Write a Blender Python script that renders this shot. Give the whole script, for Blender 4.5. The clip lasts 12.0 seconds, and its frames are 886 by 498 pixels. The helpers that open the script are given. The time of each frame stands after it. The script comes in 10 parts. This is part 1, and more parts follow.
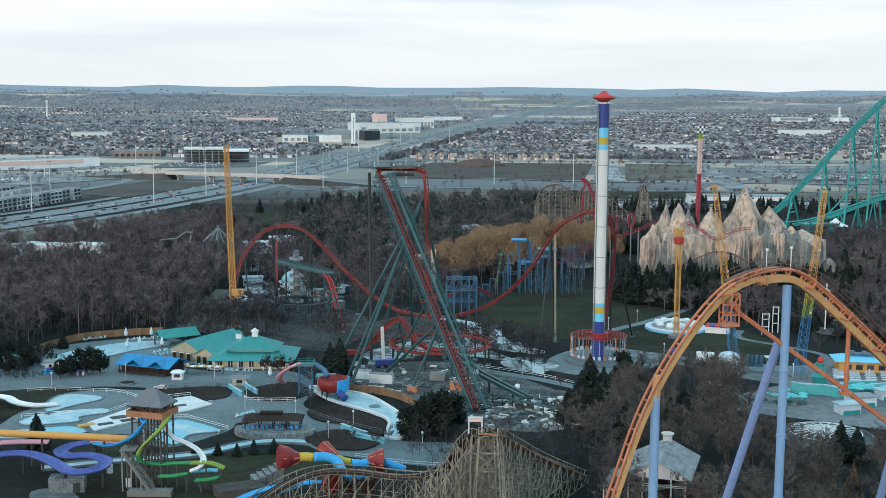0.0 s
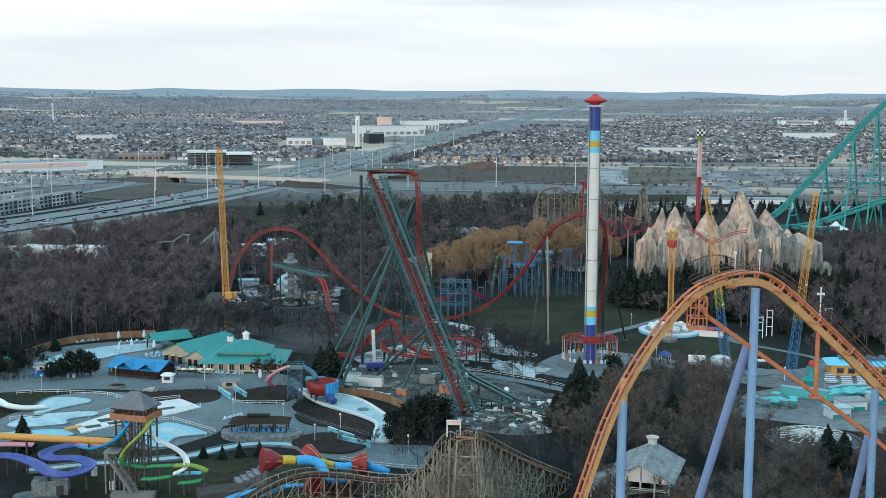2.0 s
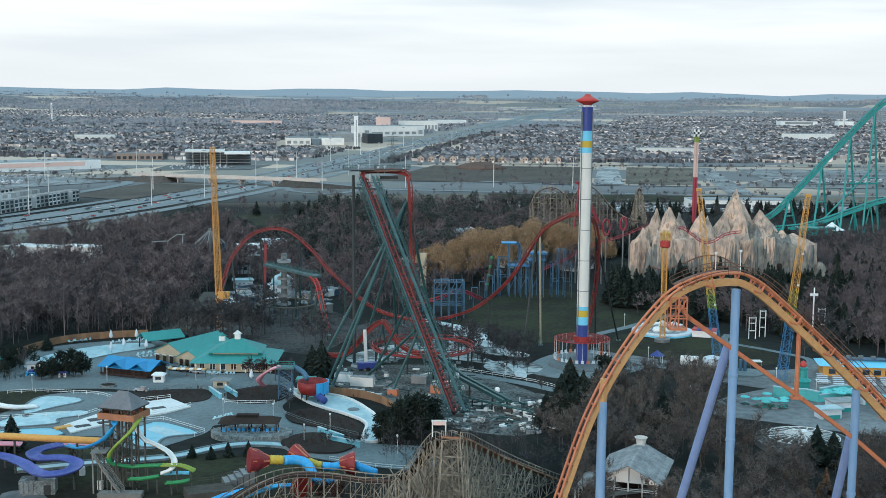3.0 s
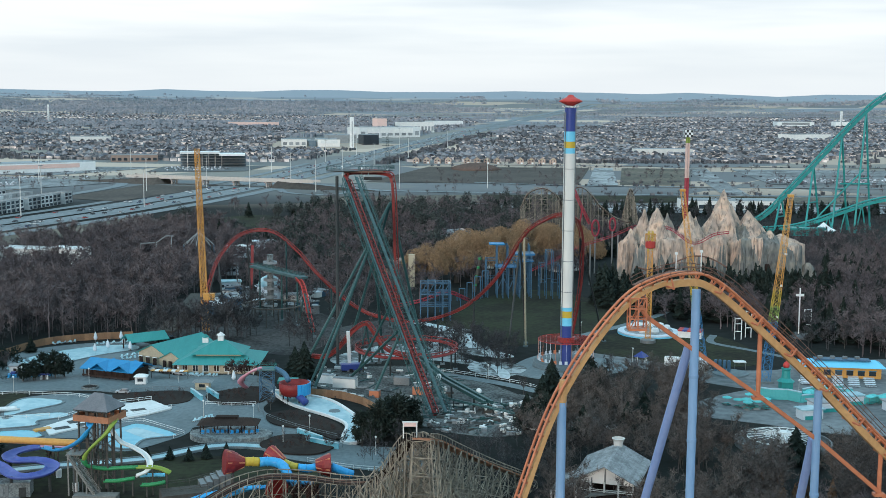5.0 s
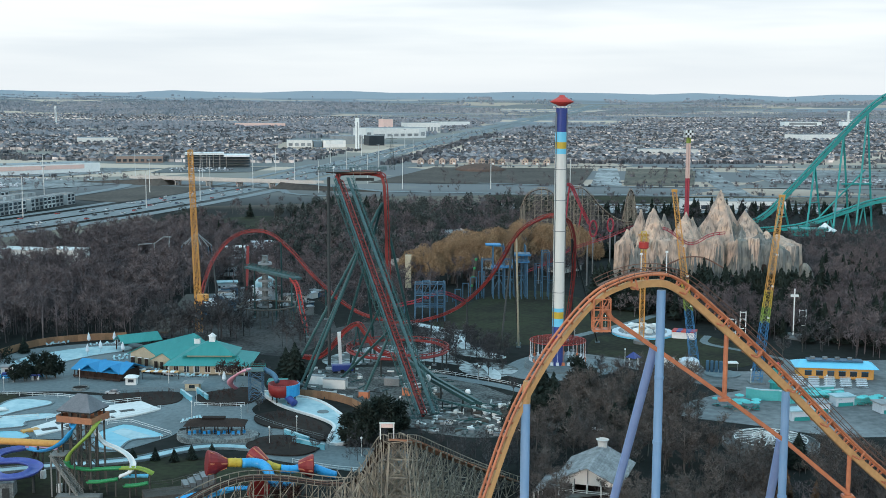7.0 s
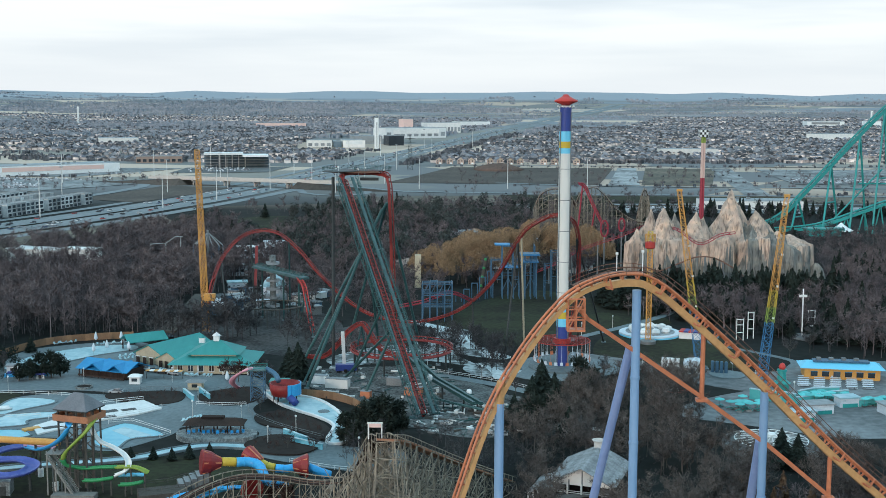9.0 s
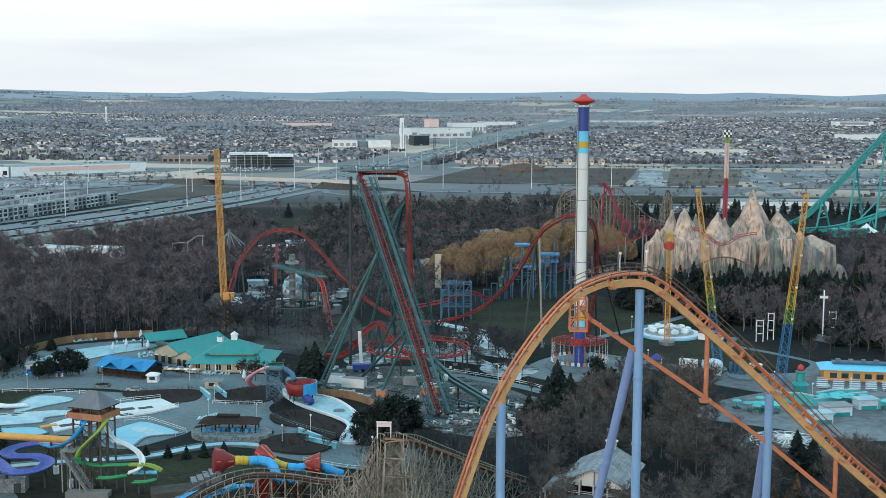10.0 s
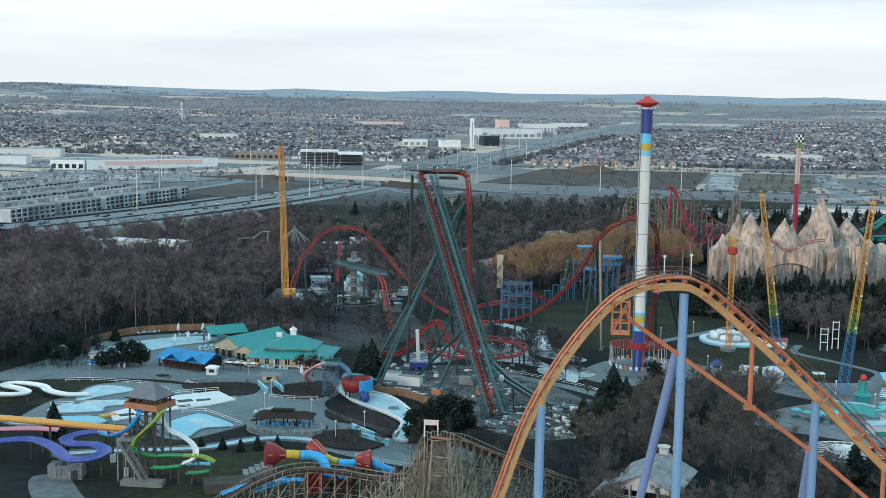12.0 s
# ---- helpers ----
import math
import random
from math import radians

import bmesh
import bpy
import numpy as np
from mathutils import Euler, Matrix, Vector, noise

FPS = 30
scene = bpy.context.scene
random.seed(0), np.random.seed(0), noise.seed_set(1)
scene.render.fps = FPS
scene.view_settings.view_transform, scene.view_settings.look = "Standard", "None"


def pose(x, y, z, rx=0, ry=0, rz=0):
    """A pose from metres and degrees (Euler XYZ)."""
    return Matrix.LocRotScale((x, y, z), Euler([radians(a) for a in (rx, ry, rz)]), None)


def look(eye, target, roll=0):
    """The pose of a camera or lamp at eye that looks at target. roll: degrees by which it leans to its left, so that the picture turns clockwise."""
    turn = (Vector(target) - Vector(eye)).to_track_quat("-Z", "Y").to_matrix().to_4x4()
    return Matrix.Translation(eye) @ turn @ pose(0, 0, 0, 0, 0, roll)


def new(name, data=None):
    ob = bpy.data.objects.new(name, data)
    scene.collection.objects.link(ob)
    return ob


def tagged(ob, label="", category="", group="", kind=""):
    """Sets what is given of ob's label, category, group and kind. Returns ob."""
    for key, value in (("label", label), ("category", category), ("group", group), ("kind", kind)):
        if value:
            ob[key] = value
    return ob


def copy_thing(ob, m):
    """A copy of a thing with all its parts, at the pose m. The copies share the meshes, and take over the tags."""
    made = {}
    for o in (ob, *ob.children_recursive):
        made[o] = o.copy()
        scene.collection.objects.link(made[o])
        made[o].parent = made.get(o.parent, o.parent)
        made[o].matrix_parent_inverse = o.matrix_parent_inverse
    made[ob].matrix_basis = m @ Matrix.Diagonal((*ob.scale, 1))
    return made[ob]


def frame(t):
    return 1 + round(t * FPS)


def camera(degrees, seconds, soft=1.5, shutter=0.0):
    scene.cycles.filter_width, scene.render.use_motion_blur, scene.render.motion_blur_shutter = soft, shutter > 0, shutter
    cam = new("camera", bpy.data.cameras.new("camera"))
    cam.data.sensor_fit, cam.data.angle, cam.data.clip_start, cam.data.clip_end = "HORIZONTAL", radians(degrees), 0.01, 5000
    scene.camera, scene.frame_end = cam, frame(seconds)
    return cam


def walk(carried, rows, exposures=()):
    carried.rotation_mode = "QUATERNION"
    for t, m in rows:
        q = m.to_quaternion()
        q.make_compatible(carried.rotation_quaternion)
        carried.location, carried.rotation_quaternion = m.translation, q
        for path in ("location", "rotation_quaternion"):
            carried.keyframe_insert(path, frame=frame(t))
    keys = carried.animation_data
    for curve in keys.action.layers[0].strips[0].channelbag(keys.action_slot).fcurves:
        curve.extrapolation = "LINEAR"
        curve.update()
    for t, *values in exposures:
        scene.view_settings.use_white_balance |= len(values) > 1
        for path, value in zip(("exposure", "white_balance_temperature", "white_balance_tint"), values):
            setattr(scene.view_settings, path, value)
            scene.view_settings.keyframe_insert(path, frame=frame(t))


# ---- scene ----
cam = camera(39.8, 12.0, soft=0.5)
PATH = [
    (0, (-3.265, -1.32, 91.666), (-3.231, 0.664, 91.414), 0.4),
    (0.5, (-1.866, -1.325, 91.648), (-1.832, 0.659, 91.398), 0.4),
    (1, (-0.504, -1.282, 91.638), (-0.483, 0.702, 91.389), 0.4),
    (1.5, (0.848, -1.186, 91.639), (0.869, 0.799, 91.391), 0.5),
    (2, (2.22, -1.028, 91.616), (2.242, 0.956, 91.369), 0.4),
    (2.5, (3.575, -0.879, 91.582), (3.597, 1.105, 91.335), 0.4),
    (3, (4.943, -0.762, 91.572), (4.965, 1.223, 91.325), 0.5),
    (5, (10.378, -0.276, 91.491), (10.401, 1.709, 91.246), 0.4),
    (5.5, (11.812, -0.152, 91.488), (11.834, 1.833, 91.243), 0.4),
    (6, (13.304, -0.061, 91.493), (13.319, 1.924, 91.248), 0.3),
    (6.5, (14.87, -0.013, 91.499), (14.88, 1.972, 91.254), 0.3),
    (7, (16.477, 0.057, 91.505), (16.485, 2.042, 91.261), 0.3),
    (7.2, (17.129, 0.102, 91.502), (17.138, 2.087, 91.257), 0.3),
    (9, (23.066, 0.663, 91.363), (23.036, 2.647, 91.119), 0.2),
    (9.5, (24.693, 0.799, 91.312), (24.642, 2.783, 91.067), 0.2),
    (10, (26.355, 0.928, 91.253), (26.281, 2.911, 91.009), 0.2),
    (10.5, (27.995, 1.019, 91.21), (27.896, 3.001, 90.966), 0.3),
    (11, (29.225, 1.05, 91.156), (29.099, 3.031, 90.911), 0.7),
    (11.5, (29.774, 1.083, 91.133), (29.616, 3.061, 90.887), 1.0),
    (12, (29.946, 1.184, 91.136), (29.758, 3.16, 90.891), 1.0),
]
walk(cam, [(t, look(eye, target, roll)) for t, eye, target, roll in PATH], [(0.0, 0.38, 5920.0, 6.0), (12.0, 0.38, 5920.0, 6.0)])

# ---- sky and sun: a bright overcast evening, the low sun behind thin cloud ----
SUN_ELEV, SUN_AZ = 13.0, 207.0     # degrees; azimuth clockwise from +y
world = bpy.data.worlds.new("world")
scene.world = world
world.use_nodes = True
wn, wl = world.node_tree.nodes, world.node_tree.links
sky = wn.new("ShaderNodeTexSky")
sky.sky_type, sky.sun_disc = "NISHITA", False
sky.sun_elevation, sky.sun_rotation = radians(SUN_ELEV), radians(SUN_AZ)
wtc = wn.new("ShaderNodeTexCoord")
wmap = wn.new("ShaderNodeMapping")
wmap.inputs["Scale"].default_value = (1.0, 0.8, 11.0)
wmap.inputs["Rotation"].default_value = (0.0, 0.06, 0.3)
wl.new(wtc.outputs["Generated"], wmap.inputs["Vector"])
wnoise = wn.new("ShaderNodeTexNoise")
wnoise.inputs["Scale"].default_value, wnoise.inputs["Detail"].default_value = 3.0, 4.0
wl.new(wmap.outputs["Vector"], wnoise.inputs["Vector"])
wramp = wn.new("ShaderNodeValToRGB")
wramp.color_ramp.elements[0].position, wramp.color_ramp.elements[0].color = 0.38, (0.63, 0.645, 0.66, 1)
wramp.color_ramp.elements[1].position, wramp.color_ramp.elements[1].color = 0.60, (0.90, 0.865, 0.815, 1)
wl.new(wnoise.outputs["Fac"], wramp.inputs["Fac"])
wsep = wn.new("ShaderNodeSeparateXYZ")
wl.new(wtc.outputs["Generated"], wsep.inputs["Vector"])
whor = wn.new("ShaderNodeMapRange")
whor.inputs["From Min"].default_value, whor.inputs["From Max"].default_value = -0.005, 0.10
wl.new(wsep.outputs["Z"], whor.inputs["Value"])
wlow = wn.new("ShaderNodeMix")
wlow.data_type = "RGBA"
wlow.inputs["A"].default_value = (0.73, 0.715, 0.70, 1)
wl.new(whor.outputs["Result"], wlow.inputs["Factor"])
wl.new(wramp.outputs["Color"], wlow.inputs["B"])
wup = wn.new("ShaderNodeMapRange")
wup.inputs["From Min"].default_value, wup.inputs["From Max"].default_value = 0.09, 0.5
wl.new(wsep.outputs["Z"], wup.inputs["Value"])
whigh = wn.new("ShaderNodeMix")
whigh.data_type = "RGBA"
whigh.inputs["B"].default_value = (0.60, 0.86, 0.97, 1)
wl.new(wup.outputs["Result"], whigh.inputs["Factor"])
wl.new(wlow.outputs["Result"], whigh.inputs["A"])
wscale = wn.new("ShaderNodeVectorMath")
wscale.operation = "SCALE"
wscale.inputs["Scale"].default_value = 0.10
wl.new(sky.outputs["Color"], wscale.inputs[0])
wmix = wn.new("ShaderNodeMix")
wmix.data_type = "RGBA"
wmix.inputs["Factor"].default_value = 0.93
wl.new(wscale.outputs["Vector"], wmix.inputs["A"])
wl.new(whigh.outputs["Result"], wmix.inputs["B"])
wl.new(wmix.outputs["Result"], wn["Background"].inputs["Color"])
wn["Background"].inputs["Strength"].default_value = 1.0

sun = new("sun", bpy.data.lights.new("sun", "SUN"))
sun.data.energy, sun.data.angle, sun.data.color = 1.15, radians(9), (1.0, 0.80, 0.66)
saz, sel = radians(SUN_AZ), radians(SUN_ELEV)
sun.matrix_world = look((0, 0, 0), (-math.sin(saz) * math.cos(sel), -math.cos(saz) * math.cos(sel), -math.sin(sel)))


# ---- materials ----
def mat(name, col, col2=None, rough=0.7, metal=0.0, big=0.05, fine=2.0, vary=0.25, rnd=0.12, bump=0.0, island=False, stretch=(1, 1, 1), sharp=0.0, spec=0.3):
    """A procedural surface: two colours mixed by a large and a fine noise at world size, random shift from piece to piece."""
    m = bpy.data.materials.new(name)
    m.use_nodes = True
    n, l = m.node_tree.nodes, m.node_tree.links
    bsdf = n["Principled BSDF"]
    col2 = col2 or tuple(c * (1 - vary) for c in col)
    geo = n.new("ShaderNodeNewGeometry")
    mp = n.new("ShaderNodeMapping")
    mp.inputs["Scale"].default_value = stretch
    l.new(geo.outputs["Position"], mp.inputs["Vector"])
    a, b = n.new("ShaderNodeTexNoise"), n.new("ShaderNodeTexNoise")
    a.inputs["Scale"].default_value, a.inputs["Detail"].default_value = big, 4.0
    b.inputs["Scale"].default_value, b.inputs["Detail"].default_value = fine, 3.0
    l.new(mp.outputs["Vector"], a.inputs["Vector"])
    l.new(mp.outputs["Vector"], b.inputs["Vector"])
    s = n.new("ShaderNodeMath")
    s.operation = "ADD"
    l.new(a.outputs["Fac"], s.inputs[0])
    l.new(b.outputs["Fac"], s.inputs[1])
    r = n.new("ShaderNodeMapRange")
    r.inputs["From Min"].default_value, r.inputs["From Max"].default_value = 0.72 + sharp, 1.28 - sharp
    l.new(s.outputs["Value"], r.inputs["Value"])
    mx = n.new("ShaderNodeMix")
    mx.data_type = "RGBA"
    mx.inputs["A"].default_value, mx.inputs["B"].default_value = (*col, 1), (*col2, 1)
    l.new(r.outputs["Result"], mx.inputs["Factor"])
    hsv = n.new("ShaderNodeHueSaturation")
    rr = n.new("ShaderNodeMapRange")
    rr.inputs["To Min"].default_value, rr.inputs["To Max"].default_value = 1 - rnd * 1.6, 1 + rnd * 1.6
    if island:
        l.new(geo.outputs["Random Per Island"], rr.inputs["Value"])
    else:
        oi = n.new("ShaderNodeObjectInfo")
        l.new(oi.outputs["Random"], rr.inputs["Value"])
    l.new(rr.outputs["Result"], hsv.inputs["Value"])
    l.new(mx.outputs["Result"], hsv.inputs["Color"])
    l.new(hsv.outputs["Color"], bsdf.inputs["Base Color"])
    bsdf.inputs["Roughness"].default_value, bsdf.inputs["Metallic"].default_value = rough, metal
    bsdf.inputs["Specular IOR Level"].default_value = spec
    if bump:
        bp = n.new("ShaderNodeBump")
        bp.inputs["Strength"].default_value, bp.inputs["Distance"].default_value = 0.6, bump
        l.new(b.outputs["Fac"], bp.inputs["Height"])
        l.new(bp.outputs["Normal"], bsdf.inputs["Normal"])
    return m


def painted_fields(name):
    """Winter ground: dry grass, dark earth and, far out, a quilt of fields; far woods and hills tinted for haze."""
    m = mat(name, (0.024, 0.027, 0.025), (0.011, 0.012, 0.012), rough=0.95, big=0.02, fine=0.25, rnd=0.0, spec=0.1)
    n, l = m.node_tree.nodes, m.node_tree.links
    bsdf = n["Principled BSDF"]
    near = bsdf.inputs["Base Color"].links[0].from_socket
    geo = n.new("ShaderNodeNewGeometry")
    mp = n.new("ShaderNodeMapping")
    mp.inputs["Rotation"].default_value, mp.inputs["Scale"].default_value = (0, 0, 0.35), (0.0022, 0.0036, 0.0)
    l.new(geo.outputs["Position"], mp.inputs["Vector"])
    v = n.new("ShaderNodeTexVoronoi")
    v.distance = "CHEBYCHEV"
    v.inputs["Scale"].default_value = 1.6
    l.new(mp.outputs["Vector"], v.inputs["Vector"])
    sep = n.new("ShaderNodeSeparateColor")
    l.new(v.outputs["Color"], sep.inputs["Color"])
    cr = n.new("ShaderNodeValToRGB")
    cr.color_ramp.interpolation = "CONSTANT"
    for k, (p, c) in enumerate(((0.0, (0.19, 0.19, 0.185)), (0.25, (0.43, 0.345, 0.28)), (0.45, (0.25, 0.235, 0.21)), (0.65, (0.52, 0.42, 0.34)), (0.85, (0.17, 0.175, 0.18)))):
        e = cr.color_ramp.elements[k] if k < 2 else cr.color_ramp.elements.new(p)
        e.position, e.color = p, (*c, 1)
    l.new(sep.outputs["Red"], cr.inputs["Fac"])
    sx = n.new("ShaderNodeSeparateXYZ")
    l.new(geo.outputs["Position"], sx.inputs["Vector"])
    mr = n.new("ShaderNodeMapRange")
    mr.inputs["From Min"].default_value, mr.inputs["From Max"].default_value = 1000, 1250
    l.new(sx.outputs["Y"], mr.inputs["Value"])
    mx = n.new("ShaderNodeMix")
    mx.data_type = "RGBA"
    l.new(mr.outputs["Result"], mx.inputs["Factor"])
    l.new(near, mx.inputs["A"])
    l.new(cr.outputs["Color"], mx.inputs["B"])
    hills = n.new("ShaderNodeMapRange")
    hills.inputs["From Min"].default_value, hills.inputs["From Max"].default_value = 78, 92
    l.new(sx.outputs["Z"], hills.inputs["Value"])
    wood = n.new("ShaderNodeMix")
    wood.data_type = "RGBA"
    haze_tone = n.new("ShaderNodeMix")
    haze_tone.data_type = "RGBA"
    # Haze put into the colour: blue-grey far woods, paler still on the hills.
    haze_tone.inputs["A"].default_value, haze_tone.inputs["B"].default_value = (0.22, 0.243, 0.272, 1), (0.29, 0.315, 0.347, 1)
    l.new(hills.outputs["Result"], haze_tone.inputs["Factor"])
    l.new(haze_tone.outputs["Result"], wood.inputs["B"])
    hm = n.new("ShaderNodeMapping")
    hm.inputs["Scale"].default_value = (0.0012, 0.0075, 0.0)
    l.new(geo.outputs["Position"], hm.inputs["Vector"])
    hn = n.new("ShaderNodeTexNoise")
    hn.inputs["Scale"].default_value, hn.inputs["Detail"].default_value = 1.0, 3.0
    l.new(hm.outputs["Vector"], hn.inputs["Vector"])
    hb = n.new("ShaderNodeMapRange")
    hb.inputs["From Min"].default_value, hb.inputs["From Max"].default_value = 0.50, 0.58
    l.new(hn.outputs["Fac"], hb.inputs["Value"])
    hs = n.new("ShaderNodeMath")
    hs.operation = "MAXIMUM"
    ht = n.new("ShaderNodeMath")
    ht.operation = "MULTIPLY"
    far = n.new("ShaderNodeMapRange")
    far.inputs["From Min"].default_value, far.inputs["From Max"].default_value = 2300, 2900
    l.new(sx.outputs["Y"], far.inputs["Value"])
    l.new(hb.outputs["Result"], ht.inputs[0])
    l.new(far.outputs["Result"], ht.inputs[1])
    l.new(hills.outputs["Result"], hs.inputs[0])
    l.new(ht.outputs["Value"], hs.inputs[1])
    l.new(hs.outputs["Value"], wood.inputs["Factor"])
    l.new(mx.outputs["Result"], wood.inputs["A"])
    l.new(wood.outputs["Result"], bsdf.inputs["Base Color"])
    return m


def rock(name, col, col2):
    """Sprayed concrete rock: beige and grey patches, dark cracks, leaning strata."""
    m = mat(name, col, col2, rough=0.9, big=0.12, fine=0.7, rnd=0.0, bump=0.6, stretch=(1, 1, .45), sharp=0.06)
    n, l = m.node_tree.nodes, m.node_tree.links
    bsdf = n["Principled BSDF"]
    base = bsdf.inputs["Base Color"].links[0].from_socket
    geo = n.new("ShaderNodeNewGeometry")
    for scale, stretch, lo, hi, tint, seed in ((1.0, (.28, .28, .12), .48, .62, (0.66, 0.68, 0.70), 0.0), (1.0, (1.1, 1.1, .14), .55, .64, (0.55, 0.54, 0.54), 40.0), (1.0, (.14, .14, .3), .50, .62, (1.2, 1.14, 1.06), 80.0)):
        mp = n.new("ShaderNodeMapping")
        mp.inputs["Scale"].default_value, mp.inputs["Rotation"].default_value, mp.inputs["Location"].default_value = stretch, (.25, .15, 0), (seed, seed, 0)
        l.new(geo.outputs["Position"], mp.inputs["Vector"])
        t = n.new("ShaderNodeTexNoise")
        t.inputs["Scale"].default_value, t.inputs["Detail"].default_value = scale, 5.0
        l.new(mp.outputs["Vector"], t.inputs["Vector"])
        r = n.new("ShaderNodeMapRange")
        r.inputs["From Min"].default_value, r.inputs["From Max"].default_value = lo, hi
        l.new(t.outputs["Fac"], r.inputs["Value"])
        mx = n.new("ShaderNodeMix")
        mx.data_type, mx.blend_type = "RGBA", "MULTIPLY"
        mx.inputs["B"].default_value = (*tint, 1)
        l.new(r.outputs["Result"], mx.inputs["Factor"])
        l.new(base, mx.inputs["A"])
        base = mx.outputs["Result"]
    l.new(base, bsdf.inputs["Base Color"])
    return m


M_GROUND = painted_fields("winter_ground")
M_LAWN = mat("lawn", (0.038, 0.043, 0.024), (0.021, 0.020, 0.016), rough=0.95, big=0.05, fine=0.5, rnd=0, spec=0.1, sharp=0.1)
M_MULCH = mat("mulch", (0.040, 0.034, 0.030), (0.024, 0.021, 0.020), rough=1, big=0.1, fine=1.0, rnd=0.1, spec=0.1)
M_DRY = mat("dry_grass", (0.20, 0.175, 0.14), (0.095, 0.092, 0.08), rough=1, big=0.02, fine=0.2, rnd=0.08, spec=0.1, sharp=0.06)
M_CONC = mat("concrete_paving", (0.17, 0.21, 0.225), (0.105, 0.13, 0.14), rough=0.85, big=0.06, fine=0.8, rnd=0.04)
M_ASPH = mat("asphalt", (0.12, 0.13, 0.13), (0.085, 0.09, 0.095), rough=0.9, big=0.05, fine=0.6, rnd=0.05)
M_LOT = mat("worn_paving", (0.19, 0.205, 0.212), (0.095, 0.105, 0.11), rough=0.9, big=0.04, fine=0.35, rnd=0.1, sharp=0.05)
# Lighter version of the worn paving, for the distant lots.
M_FARLOT = mat("pale_far_lot", (0.31, 0.325, 0.33), (0.115, 0.12, 0.122), rough=0.9, big=0.025, fine=0.16, rnd=0.12, sharp=0.1)
M_BRIDGE = mat("bridge_concrete", (0.56, 0.50, 0.45), (0.44, 0.41, 0.38), rough=0.85, big=0.1, fine=0.8, rnd=0.05)
M_HWY = mat("worn_road", (0.22, 0.245, 0.258), (0.15, 0.17, 0.18), rough=0.85, big=0.02, fine=0.3, rnd=0.0)
M_LINE = mat("road_paint", (0.4, 0.42, 0.42), rough=0.7)
M_GRAVEL = mat("rubble", (0.16, 0.17, 0.167), (0.03, 0.032, 0.032), rough=1, big=0.1, fine=1.1, rnd=0.1, sharp=0.1)
M_YARD = mat("dark_yard", (0.075, 0.076, 0.075), (0.02, 0.02, 0.021), rough=1, big=0.08, fine=0.7, rnd=0, sharp=0.1)
M_POOL = mat("pool_blue", (0.13, 0.42, 0.55), (0.24, 0.52, 0.62), rough=0.35, big=0.08, fine=0.5, rnd=0.02)
M_POOLPALE = mat("pool_pale", (0.40, 0.545, 0.585), (0.25, 0.42, 0.48), rough=0.4, big=0.16, fine=0.5, rnd=0.04, sharp=0.1)
M_FROST = mat("frosted_gravel", (0.40, 0.45, 0.465), (0.10, 0.11, 0.11), rough=0.9, big=0.1, fine=0.4, rnd=0, sharp=0.16)
M_ICE = mat("ice", (0.62, 0.69, 0.71), (0.36, 0.43, 0.45), rough=0.45, big=0.15, fine=0.6, rnd=0.0, sharp=0.08)
M_WHITE = mat("white_paint", (0.76, 0.78, 0.77), (0.62, 0.64, 0.64), rough=0.5, big=0.1, fine=1.0, rnd=0.06)
M_CREAM = mat("cream_siding", (0.50, 0.44, 0.32), (0.38, 0.34, 0.25), rough=0.7, big=0.2, fine=2, rnd=0.04)
M_TEALROOF = mat("teal_roof", (0.04, 0.225, 0.22), (0.055, 0.275, 0.26), rough=0.55, big=0.3, fine=3, rnd=0.05, stretch=(2.5, .4, 1))
M_BLUEROOF = mat("blue_roof", (0.02, 0.17, 0.38), (0.035, 0.23, 0.45), rough=0.5, big=0.3, fine=3, rnd=0.05)
M_DARKWOOD = mat("dark_timber", (0.030, 0.022, 0.020), (0.05, 0.036, 0.030), rough=0.95, big=0.5, fine=4, rnd=0.1, spec=0.08)
M_WOOD = mat("cedar", (0.42, 0.19, 0.10), (0.30, 0.14, 0.08), rough=0.75, big=0.4, fine=3, rnd=0.12)
M_FENCE = mat("weathered_boards", (0.26, 0.155, 0.085), (0.18, 0.11, 0.07), rough=0.85, big=0.3, fine=3, rnd=0.12)
M_TIMBER = mat("coaster_timber", (0.33, 0.285, 0.22), (0.14, 0.13, 0.11), rough=0.8, big=0.12, fine=1.0, rnd=0.28, island=True, sharp=0.08)
M_GREYROOF = mat("grey_shingle", (0.16, 0.165, 0.18), (0.11, 0.115, 0.125), rough=0.8, big=0.3, fine=3, rnd=0.1)
M_SILVROOF = mat("weathered_shingle", (0.29, 0.30, 0.31), (0.16, 0.17, 0.175), rough=0.85, big=0.4, fine=1.8, rnd=0.08, sharp=0.1)
M_STONE = mat("stone_wall", (0.22, 0.245, 0.245), (0.10, 0.112, 0.115), rough=0.9, big=0.6, fine=2.2, rnd=0.1, sharp=0.15)
M_STEEL = mat("galvanised", (0.24, 0.26, 0.27), (0.16, 0.175, 0.18), rough=0.5, metal=0.4, rnd=0.08)
M_DKSTEEL = mat("dark_steel", (0.025, 0.03, 0.03), (0.05, 0.055, 0.055), rough=0.6, rnd=0.1)
M_ORANGE = mat("orange_rail", (0.58, 0.215, 0.105), (0.44, 0.155, 0.08), rough=0.45, big=0.2, fine=1.5, rnd=0.05)
M_GOLD = mat("golden_spine", (0.60, 0.355, 0.155), (0.46, 0.265, 0.115), rough=0.45, big=0.15, fine=1.5, rnd=0.03)
M_BLUECOL = mat("blue_column", (0.18, 0.31, 0.50), (0.25, 0.38, 0.57), rough=0.4, big=0.12, fine=1.0, rnd=0.04, stretch=(1, 1, .35))
